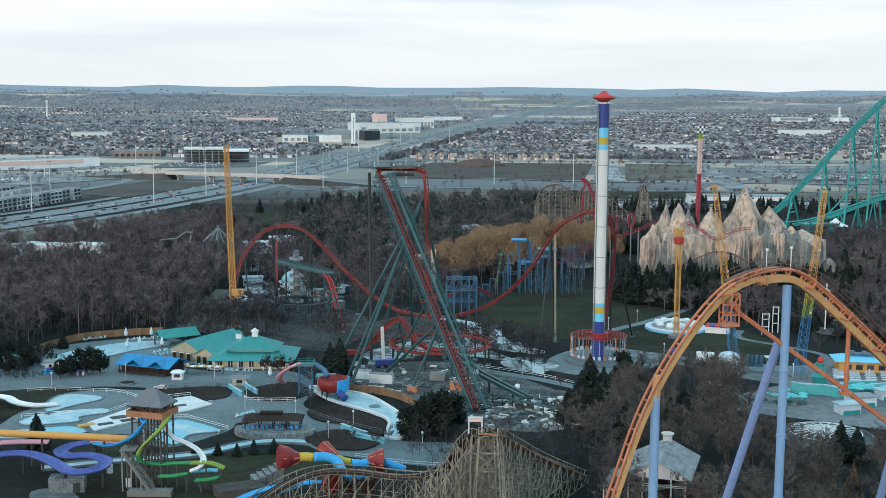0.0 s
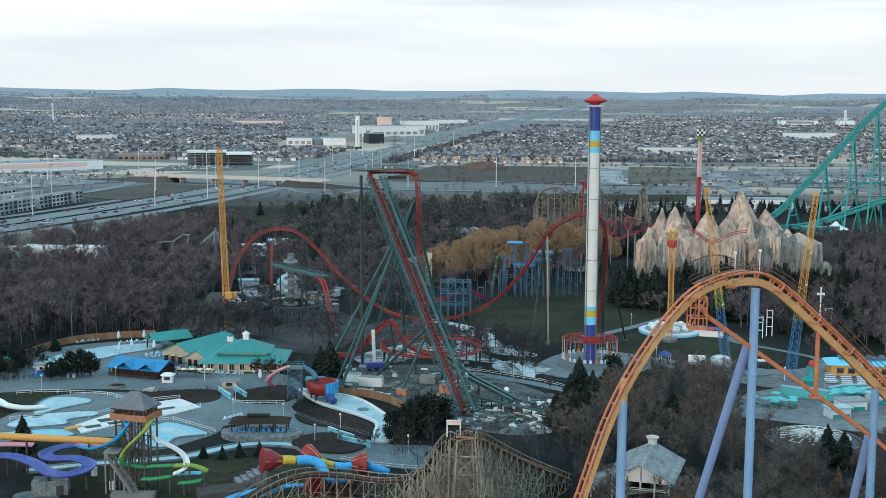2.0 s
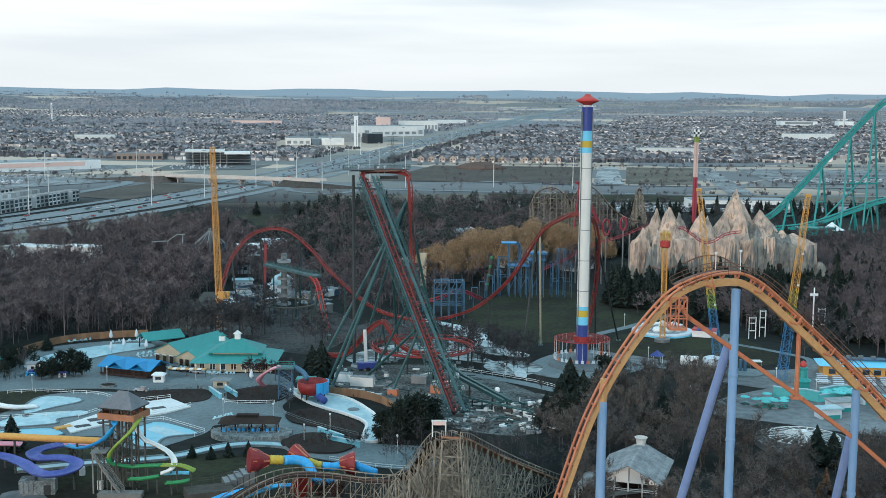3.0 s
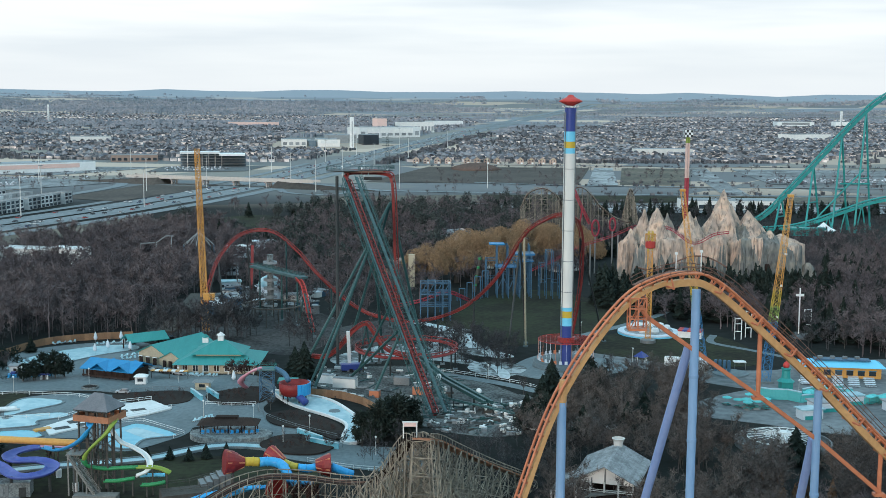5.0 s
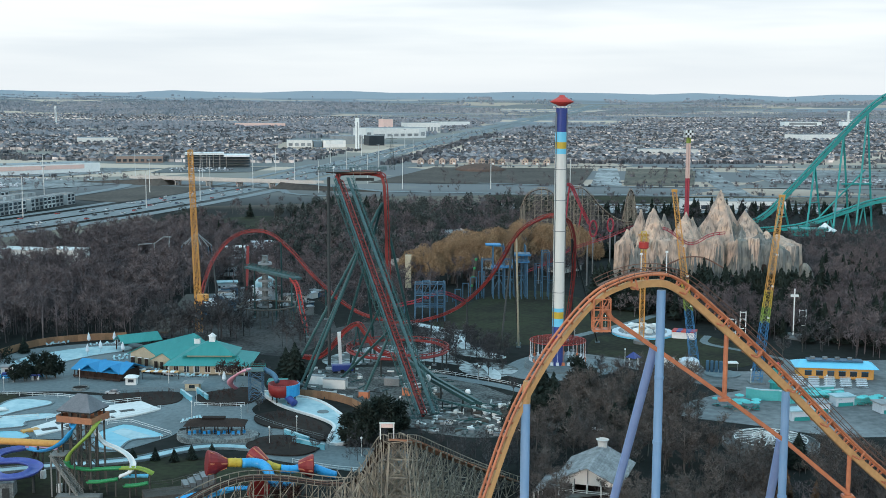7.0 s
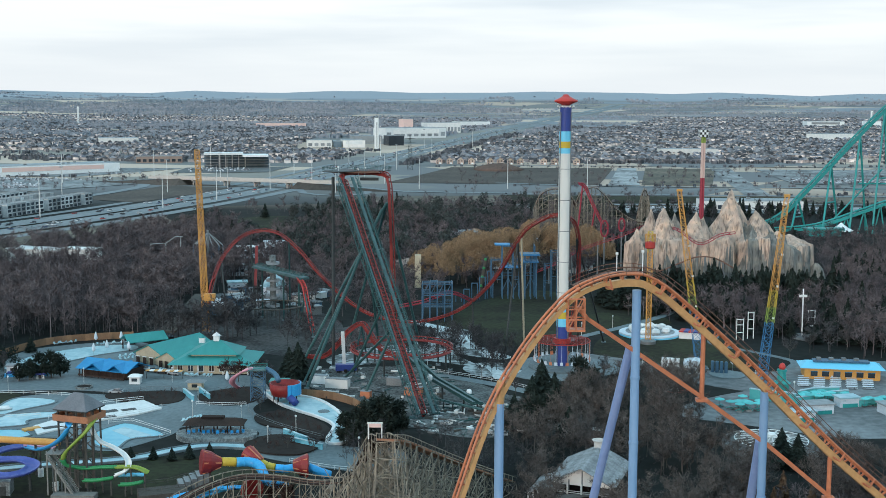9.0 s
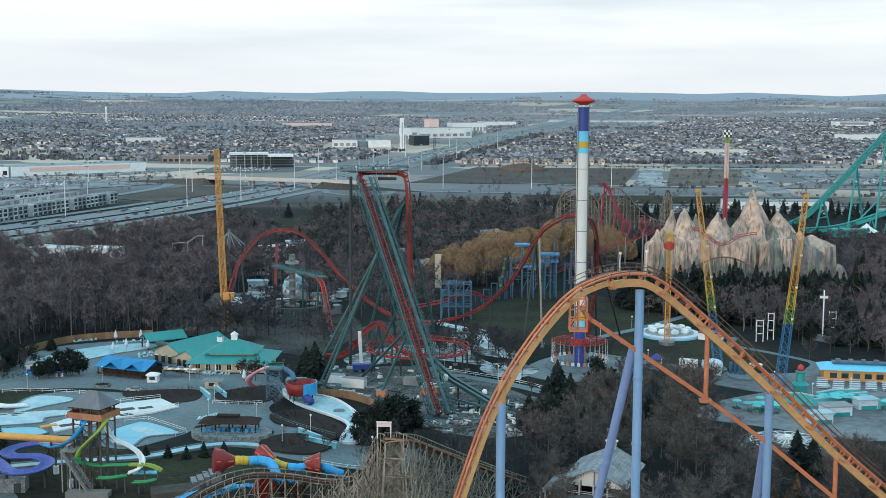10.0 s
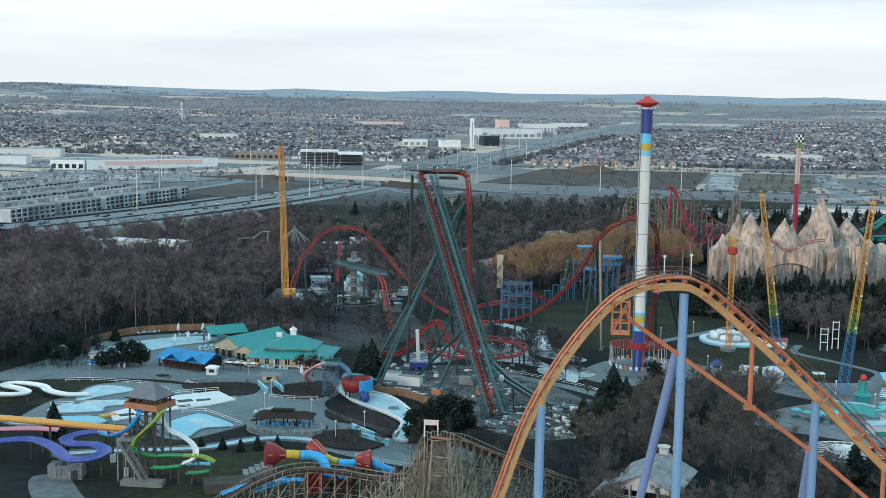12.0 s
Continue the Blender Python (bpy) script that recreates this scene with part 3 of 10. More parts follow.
def overpass():
    th = thing("overpass", (-205, 1268, 0), "long pale concrete bridge carrying the avenue over the motorway", "bridge")
    a, b = Vector((-270, 1290, 7.2)), Vector((-140, 1243, 7.2))
    d = (b - a).normalized()
    s = d.cross(Vector((0, 0, 1)))
    part("deck", Mesh().sweep([a - d * 4, b + d * 4], [(-8, 0), (-8, -1.6), (8, -1.6), (8, 0)]), M_BRIDGE, th)
    for k in (-1, 1):
        part("parapet", Mesh().sweep([a - d * 40 + s * k * 8.3, b + d * 40 + s * k * 8.3], [(-.25, 1.3), (-.25, -1.2), (.25, -1.2), (.25, 1.3)]), M_BRIDGE, th)
        for f in range(14):
            p = a.lerp(b, f / 13) + s * k * 8.3
            part("rail_post", Mesh().box(p.x, p.y, 8.5, .25, .25, .9), M_STEEL, th)
    for f in (0.1, 0.37, 0.63, 0.9):
        p = a.lerp(b, f)
        for k in (-1, 0, 1):
            q = p + s * k * 5
            part("pier", Mesh().tube((q.x, q.y, 0), (q.x, q.y, 5.0), 0.8, 8), M_BRIDGE, th)
        part("pier_cap", Mesh().sweep([p - s * 7.4 - Vector((0, 0, 2.2)), p + s * 7.4 - Vector((0, 0, 2.2))], [(-.8, .5), (-.8, -.6), (.8, -.6), (.8, .5)]), M_BRIDGE, th)
    for p, k in ((a, -1), (b, 1)):
        e = p + d * k * 110
        vs = [p + s * 19, p - s * 19, p - s * 8.6, p + s * 8.6, e + s * 9, e - s * 9, p - d * k * 9 + s * 8.6, p - d * k * 9 - s * 8.6]
        zs = [0, 0, 7.0, 7.0, .3, .3, 0, 0]
        part("embankment", Mesh().add([(v.x, v.y, z) for v, z in zip(vs, zs)], [(3, 2, 5, 4), (0, 3, 4), (1, 5, 2), (3, 6, 7, 2), (0, 6, 3), (1, 2, 7)]), M_EARTH, th)
        q = p + d * k * 110
        part("ramp_surface", Mesh().add([(p + s * 6.5 + Vector((0, 0, -.05)))[:], (p - s * 6.5 + Vector((0, 0, -.05)))[:], (q.x - s.x * 6.5, q.y - s.y * 6.5, .5), (q.x + s.x * 6.5, q.y + s.y * 6.5, .5)], [(0, 1, 2, 3)]), M_HWY, th)


overpass()

# paved and planted grounds of the park
PLAZA = [(-150, 374), (-142, 400), (-138, 418), (-130, 440), (-100, 452), (-84, 432), (-70, 400), (-46, 396), (-36, 372), (-38, 352), (-26, 333), (-10, 316), (8, 311), (6, 292), (-20, 300), (-33, 311), (-33, 329), (-52, 334), (-58, 327), (-62, 340), (-62, 353), (-76, 364), (-92, 374), (-118, 373), (-145, 365)]
sheet("pavement_plaza", outline(PLAZA), 0.10, M_CONC, "pale concrete plaza of the water park")
sheet("pavement_lower", outline([(-100, 330), (-97, 346), (-84, 358), (-62, 354), (-55, 330), (-60, 318), (-68, 309), (-76, 312), (-80, 320), (-96, 322)]), 0.06, M_CONC, "pale concrete paving round the pools")
sheet("pavement_west", outline([(-118, 317), (-119, 340), (-113, 356), (-112, 366), (-98, 371), (-80, 366), (-82, 352), (-97, 340), (-100, 328), (-106, 315)]), 0.055, M_CONC, "pale concrete paving between the pools")
sheet("pavement_yard", outline([(-93, 273), (-89, 262), (-81, 252), (-72, 254), (-78, 264), (-86, 275)]), 0.07, M_LOT, "grey service road beside the pump house")
sheet("lawn_slides", outline([(-96, 314), (-78, 311), (-50, 306), (-20, 298), (-18, 270), (-40, 255), (-76, 252), (-88, 280)]), 0.05, M_LAWN, "dull green grass under the slides", "lawn")
sheet("lawn_bank", outline([(-150, 364), (-118, 371), (-112, 364), (-114, 353), (-118, 340), (-150, 330)]), 0.05, M_LAWN, "dark grass bank under the white flume", "lawn")
sheet("lawn_meadow", outline([(14, 492), (30, 545), (60, 582), (95, 540), (110, 500), (92, 486), (65, 462), (40, 448), (22, 468)]), 0.06, M_LAWN, "green winter meadow", "lawn")
sheet("lawn_ride", outline([(72, 428), (78, 466), (100, 478), (122, 470), (130, 440), (124, 416), (94, 414)]), 0.06, M_LAWN, "green winter lawn between the rides", "lawn")
sheet("lawn_far", outline([(-145, 840), (-95, 830), (-86, 900), (-112, 945), (-145, 930)]), 0.06, M_LAWN, "dark green field behind the trees", "lawn")
sheet("pavement_tower", outline([(38, 404), (46, 426), (60, 436), (76, 424), (78, 408), (64, 396), (50, 392)]), 0.09, M_CONC, "pale concrete round the tower ride")
sheet("pavement_midway", outline([(70, 430), (92, 400), (113, 380), (160, 360), (230, 355), (230, 420), (150, 424), (128, 408), (100, 412)]), 0.08, M_LOT, "worn grey paving of the midway")
sheet("pavement_food", outline([(86, 352), (104, 374), (134, 386), (172, 372), (176, 340), (134, 326), (106, 338)]), 0.10, M_LOT, "worn grey paving of the food court")
sheet("pavement_works", outline([(-36, 402), (4, 412), (26, 392), (42, 360), (34, 326), (14, 330), (-2, 352), (-22, 378)]), 0.05, M_GRAVEL, "rubble-strewn building ground under the coaster")
sheet("pavement_backlot", outline([(-100, 470), (-74, 520), (-40, 520), (-24, 480), (-36, 430), (-66, 446)]), 0.05, M_YARD, "grey service yard beneath the red coaster")
whole("path_curving", ribbon([(10, 402), (24, 394), (38, 383), (49, 370), (52, 356)], 4.6, 0.12, 3), M_CONC, "curving pale path", "path", kind="structure")
whole("path_meadow", ribbon([(58, 452), (72, 470), (90, 490), (112, 520), (118, 545)], 4.0, 0.12, 3), M_CONC, "pale path across the meadow", "path", kind="structure")
whole("path_midway", ribbon([(62, 436), (78, 425), (98, 410), (118, 396)], 7.0, 0.13, 3), M_LOT, "pale midway path", "path", kind="structure")
whole("path_ride", ribbon([(122, 470), (118, 455), (130, 440), (140, 425), (136, 414)], 3.0, 0.13, 3), M_CONC, "pale path round the lawn", "path", kind="structure")
sheet("mulch_island", outline([(-86, 369), (-72, 374), (-63, 372), (-62, 361), (-70, 357), (-82, 362)]), 0.35, M_MULCH, "dark mulched planting island", "flower bed")
sheet("mulch_bend", outline([(-36, 345), (-28, 350), (-20, 342), (-14, 333), (-12, 324), (-15, 320), (-23, 329), (-33, 335)]), 0.6, M_MULCH, "dark mulched mound by the river", "flower bed")
sheet("mulch_terrace", outline([(-34, 314), (-31, 322), (-24, 324), (-14, 316), (-18, 306), (-28, 307)]), 0.6, M_MULCH, "dark mulched bed on the terrace", "flower bed")
sheet("mulch_corner", outline([(-58, 369), (-50, 378), (-42, 380), (-38, 368), (-42, 358), (-52, 358)]), 0.3, M_MULCH, "dark mulched bed", "flower bed")

# lots, strips and flats beyond the park, lying on the land
lot("field_roadside", [(-340, 655), (-226, 655), (-150, 800), (-215, 960)], M_DRY, "dry grass bank below the motorway", .12, "field")
PALE = "pale empty parking lot on the flat"
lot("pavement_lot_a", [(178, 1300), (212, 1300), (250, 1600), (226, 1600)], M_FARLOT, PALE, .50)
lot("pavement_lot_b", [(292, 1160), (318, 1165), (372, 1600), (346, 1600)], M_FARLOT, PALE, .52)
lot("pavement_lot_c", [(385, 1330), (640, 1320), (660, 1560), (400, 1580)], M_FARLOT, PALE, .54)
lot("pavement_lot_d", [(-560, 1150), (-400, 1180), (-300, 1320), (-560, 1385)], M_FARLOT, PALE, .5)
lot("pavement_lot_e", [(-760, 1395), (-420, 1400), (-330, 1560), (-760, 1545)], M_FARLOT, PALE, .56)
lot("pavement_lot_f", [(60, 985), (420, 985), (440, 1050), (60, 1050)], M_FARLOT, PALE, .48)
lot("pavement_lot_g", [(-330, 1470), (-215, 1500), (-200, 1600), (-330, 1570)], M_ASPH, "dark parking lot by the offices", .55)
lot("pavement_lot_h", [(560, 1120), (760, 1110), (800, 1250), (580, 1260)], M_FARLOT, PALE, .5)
lot("field_soil", [(215, 1310), (290, 1305), (350, 1590), (262, 1600)], M_DRY, "bare grey-brown field awaiting building", .46, "field")
lot("field_dry", [(-60, 1330), (170, 1310), (220, 1600), (10, 1610)], M_EARTH, "dark grey-brown field beside the motorway", .44, "field")
lot("field_verge", [(-70, 900), (30, 880), (60, 1160), (-90, 1130)], M_DRY, "dry grass verge behind the trees", .40, "field")
lot("field_bank", [(-322, 1100), (-262, 1060), (-205, 1240), (-285, 1270)], M_EARTH, "dark brown bank between the roads", .42, "field")
lot("field_green", [(60, 1085), (330, 1085), (345, 1150), (60, 1165)], M_LAWN, "dull green strip beside the road", .43, "field")
lot("field_brown", [(340, 1085), (620, 1075), (640, 1120), (345, 1150)], M_DRY, "dry grass strip beside the road", .43, "field")
whole("road_back", ribbon([(60, 1330), (180, 1290), (420, 1275), (760, 1262)], 9, 0.62), M_HWY, "grey back road across the flats", "road", kind="structure")
whole("road_estate", ribbon([(-40, 1640), (100, 1650), (260, 1640), (480, 1625), (760, 1600)], 9, 0.62), M_HWY, "grey estate road before the houses", "road", kind="structure")
whole("road_left", ribbon([(-700, 1360), (-560, 1330), (-420, 1300), (-330, 1330)], 9, 0.64), M_HWY, "grey road before the stores", "road", kind="structure")
heap = Mesh().lathe(70, 1560, [(34, -.5), (26, 3.5), (16, 6.5), (8, 8.4), (2, 8.9)], 22)
heap.v = [(x + 6 * noise.noise(Vector((x * .05, y * .05, 1))), y, z * (1 + .25 * noise.noise(Vector((x * .08, y * .08, 4)))) + terrain(x, y) + (.4 if z > 0 else 0)) for x, y, z in heap.v]
whole("earth_mound", heap, M_MOUND, "broad reddish mound of heaped soil on the field", "mound", smooth=True)
sheet("pavement_pale", outline([(6, 452), (16, 482), (30, 474), (24, 452), (36, 442), (32, 428), (18, 438)]), 0.125, M_FROST, "pale frosted patches of paving behind the helix")
sheet("pavement_pale_east", outline([(24, 412), (34, 420), (44, 410), (38, 398), (28, 400)]), 0.118, M_FROST, "pale paving beside the path")
whole("frozen_stream", ribbon([(4, 498), (8, 491), (14.4, 484.8), (20, 476), (24.5, 468), (25.5, 455), (28, 443)], 5.5, 0.15, 2), M_ICE, "pale frozen stream winding behind the helix", "stream", kind="structure")
sheet("ice_pool", outline([(30, 440), (36, 436), (41, 429), (37, 425), (31, 430)], 1.0), .15, M_ICE, "pale frozen pool beside the path", "pool")
sheet("ice_pool_near", outline([(31, 415), (35, 411), (37.5, 402), (37, 394), (34, 396), (33, 405)], 1.0), .15, M_ICE, "pale frozen pool beside the path", "pool")
sheet("pavement_frost", outline([(-24, 424), (-8, 446), (14, 450), (22, 430), (30, 412), (16, 420), (0, 424), (-16, 412)]), 0.045, M_FROST, "frost-pale gravel under the helix")
sheet("pavement_arch", outline([(-98, 560), (-70, 572), (-62, 540), (-74, 515), (-92, 522)]), .05, M_LOT, "pale service yard inside the red arch")
sheet("pavement_bank", outline([(38, 372), (50, 360), (60, 344), (56, 328), (42, 330), (34, 350)]), .045, M_GRAVEL, "grey trampled ground beside the works")
sheet("pavement_brown", outline([(-30, 470), (-8, 500), (14, 490), (8, 456), (-14, 446)]), 0.04, M_YARD, "dark bare earth under the red track")


# ---- the orange steel coaster ----
def hill_at(x):
    return 162.7 + 0.227 * (x - 45.2)


def orange_coaster():
    th = thing("roller_coaster", (46.5, 163, 0), "orange steel roller coaster hill on pale blue columns", "roller coaster")
    shape = [(-2, 3.0), (6, 4.5), (11.5, 10), (15.5, 19), (19.2, 29), (22.4, 38.9), (26.3, 50.0), (31.1, 58.6), (36.6, 65.2), (41.0, 67.6), (45.5, 68.3), (49.2, 67.3), (55.4, 62.3), (65.4, 53.2), (75.7, 43.1), (85, 35), (105, 17.5), (117, 7), (124, 4)]
    pts = spline([(x, hill_at(x), z) for x, z in shape], 1.0)
    crest = next(i for i, p in enumerate(pts) if p.x > 41)
    track(th, pts[:crest + 1], M_ORANGE, M_GOLD, gauge=1.5, rail_r=0.19, spine_w=0.8, spine_h=0.6, drop=0.6, tie=1.5, single=True)
    track(th, pts[crest:], M_ORANGE, M_GOLD, gauge=1.5, rail_r=0.2, spine_w=0.95, spine_h=0.95, drop=0.8, tie=1.5, single=True)
    lift = [f for f in frames(pts) if f[0].x > 38 and f[0].z > 5]
    part("walkway", Mesh().sweep([p + s * -1.7 for p, t, s, u in lift], [(-.45, .1), (-.45, 0), (.45, 0), (.45, .1)], ups=[u for p, t, s, u in lift]), M_WALKRAIL, th, "rusty brown maintenance walkway")
    for side in (-2.1, 2.0):
        m = Mesh()
        for hgt in (0.55, 1.1):
            m.pipe([p + s * side + u * hgt for p, t, s, u in lift], 0.055, 4)
        for p, t, s, u in lift[::2]:
            m.tube(p + s * side, p + s * side + u * 1.1, 0.05, 4)
        part("handrail", m, M_WALKRAIL, th)
    for p, t, s, u in lift[4::7]:
        m = Mesh()
        m.tube(p - u * 1.4 - s * 2.2, p - u * 1.4 + s * 2.2, 0.16, 5)
        m.tube(p - u * 1.4 + s * 2.2, p - u * 0.05 + s * 2.0, 0.13, 5)
        m.tube(p - u * 1.4 - s * 2.2, p - u * 0.05 - s * 2.0, 0.13, 5)
        part("bracket", m, M_ORANGE, th)

    def column(x, z, r, y0=0.0, material=M_BLUECOL):
        y = hill_at(x) + y0
        c = part("column", Mesh().tube((x, y, 0), (x, y, z), r, 14), material, th, smooth=False)
        for k in range(1, int(z / 9.0)):
            m = Mesh().lathe(x, y, [(r, k * 9 - .2), (r + .08, k * 9 - .2), (r + .08, k * 9 + .2), (r, k * 9 + .2)], 14, True)
            part("flange", m, material, c)
        part("footing", Mesh().lathe(x, y, [(r + 1.0, -.5), (r + 1.0, .6), (r + .5, .7)], 12), M_CONC, th)

    column(46.6, 66.0, 0.6)
    column(28.2, 51.4, 0.62)
    column(65.2, 51.2, 0.58)
    column(100, 18.5, 0.7)
    part("cap", Mesh().tube((28.2, hill_at(28.2), 51.0), (28.4, hill_at(28.4), 54.4), 0.62, 8, 0.55), M_GOLD, th)
    for x, z, bx, by in ((46.0, 58.0, 37.6, 187.0), (65.0, 44.0, 65.9, 190.0)):
        part("raking_leg", Mesh().tube((bx, by, 0), (x, hill_at(x) + 1.0, z), 0.62, 12), M_LILAC, th, "lilac raking support leg")
        part("footing", Mesh().lathe(bx, by, [(1.8, -.5), (1.8, .6), (1.4, .7)], 12), M_CONC, th)
    tie = [(38.6, 64.0), (39.8, 62.4), (56.2, 50.8), (65.7, 43.7), (75.7, 35.3), (110, 7.5)]
    part("tension_beam", Mesh().sweep([(x, hill_at(x), z) for x, z in tie], [(-.28, .28), (-.28, -.28), (.28, -.28), (.28, .28)]), M_ORANGE, th, "slender orange diagonal beam")
    for x, z0, z1 in ((56.1, 50.8, 60.2), (75.3, 35.6, 42.0), (93, 21, 26.5)):
        part("hanger", Mesh().tube((x, hill_at(x), z0), (x, hill_at(x), z1), 0.33, 8), M_ORANGE, th)
        part("hanger_foot", Mesh().box(x, hill_at(x), z0 - .5, 1.6, 1.2, 0.4), M_ORANGE, th)
    # lattice cage below the crest
    cage = part("crest_cage", Mesh().box(38.3, hill_at(38.3), 60.8, 2.4, 2.2, 0.25), M_ORANGE, th, "orange lattice cage below the crest")
    x0, x1, z0, z1, y = 37.2, 39.4, 61.0, 65.2, hill_at(38.3)
    for yy in (y - 1, y + 1):
        for x in (x0, (x0 + x1) / 2, x1):
            part("cage_bar", Mesh().tube((x, yy, z0), (x, yy, z1), 0.13, 4), M_ORANGE, cage)
        for k in range(4):
            z = z0 + (z1 - z0) * k / 3
            part("cage_bar", Mesh().tube((x0, yy, z), (x1, yy, z), 0.12, 4), M_ORANGE, cage)
        part("cage_brace", Mesh().tube((x0, yy, z0), (x1, yy, z1), 0.1, 4), M_ORANGE, cage)
    for x in (x0, x1):
        for z in (z0, z1):
            part("cage_bar", Mesh().tube((x, y - 1, z), (x, y + 1, z), 0.12, 4), M_ORANGE, cage)
    for x, hgt in ((44.0, 70.6), (47.6, 70.8)):
        p = Mesh().tube((x, hill_at(x) + 1.9, 67.6), (x, hill_at(x) + 1.9, hgt), 0.07, 5)
        p.box(x, hill_at(x) + 1.9, hgt, 0.34, 0.28, 0.3)
        part("lamp_post", p, M_WHITE, th, "small white floodlight on a post")


orange_coaster()


# ---- swing tower ----
def swing_tower():
    x, y = 57.8, 413.7
    th = thing("tower_ride", (x, y, 0), "tall white tower ride with blue bands and red crown", "tower ride")
    r = 2.05
    for name, z0, z1, material in (("base_band", 0, 14.2, M_NAVY), ("lower_light_band", 14.2, 17.0, M_SKYBLUE), ("lower_yellow_band", 17.0, 19.3, M_YELLOW), ("lower_blue_ring", 19.3, 20.6, M_SKYBLUE),
                                   ("shaft", 20.6, 73.2, M_TOWER), ("upper_blue_ring", 73.2, 75.0, M_SKYBLUE), ("upper_yellow_band", 75.0, 77.2, M_YELLOW), ("upper_light_band", 77.2, 80.6, M_SKYBLUE), ("head", 80.6, 88.6, M_NAVY)):
        m = Mesh()
        rr = r if z0 < 80 else r * 0.95
        m.lathe(x, y, [(rr, z0), (rr, z1)], 28)
        part(name, m, material, th, smooth=False)
    for k in range(5):
        z = 26 + 10.5 * k
        shaft = Mesh().lathe(x, y, [(r + .01, z - .1), (r + .06, z - .1), (r + .06, z + .1), (r + .01, z + .1)], 28, True)
        part("joint_ring", shaft, M_STEEL, th)
    for a in (35, 145, 215, 325):
        c, s = math.cos(radians(a)), math.sin(radians(a))
        part("guide_rail", Mesh().box(x + (r + .12) * c, y + (r + .12) * s, 1, 0.3, 0.22, 86, a), M_STEEL, th)
    part("crown", Mesh().lathe(x, y, [(1.3, 89.2), (1.8, 89.6), (3.9, 90.5), (4.0, 90.8), (2.2, 91.7), (1.2, 92.3), (0.9, 92.8), (0.3, 92.9)], 24), M_REDB, th, "red spinning-top crown", smooth=True)
    m = Mesh()
    m.lathe(x, y, [(1.3, 88.4), (1.1, 89.3)], 12)
    for k in range(6):
        a = 2 * math.pi * k / 6
        m.tube((x + 1.6 * math.cos(a), y + 1.6 * math.sin(a), 88.4), (x + 2.7 * math.cos(a), y + 2.7 * math.sin(a), 89.0), 0.16, 5)
        m.box(x + 2.6 * math.cos(a), y + 2.6 * math.sin(a), 88.7, 0.5, 0.5, 0.5)
    part("floodlight_ring", m, M_WHITE, th, "white floodlights under the crown")
    # gondola ring, parked low
    g = part("gondola", Mesh().lathe(x, y, [(2.3, 8.4), (3.0, 8.4), (3.0, 10.2), (2.3, 10.2)], 24, True), M_REDB, th, "red gondola ring with folded swing arms")
    n = 16
    for k in range(n):
        a = 2 * math.pi * k / n
        c, s = math.cos(a), math.sin(a)
        m = Mesh()
        for w in (-.5, .5):
            p = (x + 3.2 * c - w * s, y + 3.2 * s + w * c)
            q = (x + 9.6 * c - w * s, y + 9.6 * s + w * c)
            m.tube((*p, 10.3), (*q, 9.5), 0.07, 4)
            m.tube((*p, 8.4), (*q, 9.2), 0.06, 4)
            for f in (0.25, 0.5, 0.75):
                xx, yy = p[0] + (q[0] - p[0]) * f, p[1] + (q[1] - p[1]) * f
                m.tube((xx, yy, 8.4 + .8 * f), (xx, yy, 10.3 - .8 * f), 0.045, 4)
        part("swing_arm", m, M_RED, g)
    for k in range(32):
        a = 2 * math.pi * (k + .5) / 32
        c, s = math.cos(a), math.sin(a)
        m = Mesh()
        m.tube((x + 9.5 * c, y + 9.5 * s, 9.4), (x + 9.5 * c, y + 9.5 * s, 3.4), 0.06, 4)
        m.box(x + 9.5 * c, y + 9.5 * s, 2.4, 1.0, 0.5, 0.25, math.degrees(a) + 90)
        m.box(x + 9.7 * c, y + 9.7 * s, 2.4, 1.0, 0.15, 1.1, math.degrees(a) + 90)
        part("swing_seat", m, M_TARP if k % 3 else M_ORANGE, g)
    m = Mesh()
    m.pipe([(x + 9.6 * math.cos(2 * math.pi * i / 48), y + 9.6 * math.sin(2 * math.pi * i / 48), 9.35) for i in range(48)], 0.11, 5, closed=True)
    part("outer_ring", m, M_REDB, g)
    part("platform", Mesh().lathe(x, y, [(11.5, 0), (11.5, 0.5), (11.0, 0.6)], 32), M_CONC, th, "round concrete loading platform")
    m = Mesh()
    for i in range(40):
        a, b = 2 * math.pi * i / 40, 2 * math.pi * (i + 1) / 40
        m.tube((x + 11.2 * math.cos(a), y + 11.2 * math.sin(a), .5), (x + 11.2 * math.cos(a), y + 11.2 * math.sin(a), 1.7), 0.06, 4)
        m.tube((x + 11.2 * math.cos(a), y + 11.2 * math.sin(a), 1.7), (x + 11.2 * math.cos(b), y + 11.2 * math.sin(b), 1.7), 0.06, 4)
    part("fence", m, M_STEEL, th)


swing_tower()


# ---- the red dive coaster ----
def support(th, top, feet, r=0.42, material=None):
    for f in feet:
        part("support", Mesh().tube((f[0], f[1], 0), top, r, 8), material or M_TEALSTEEL, th)
        part("footing", Mesh().box(f[0], f[1], -.3, 1.6, 1.6, 0.9), M_CONC, th)


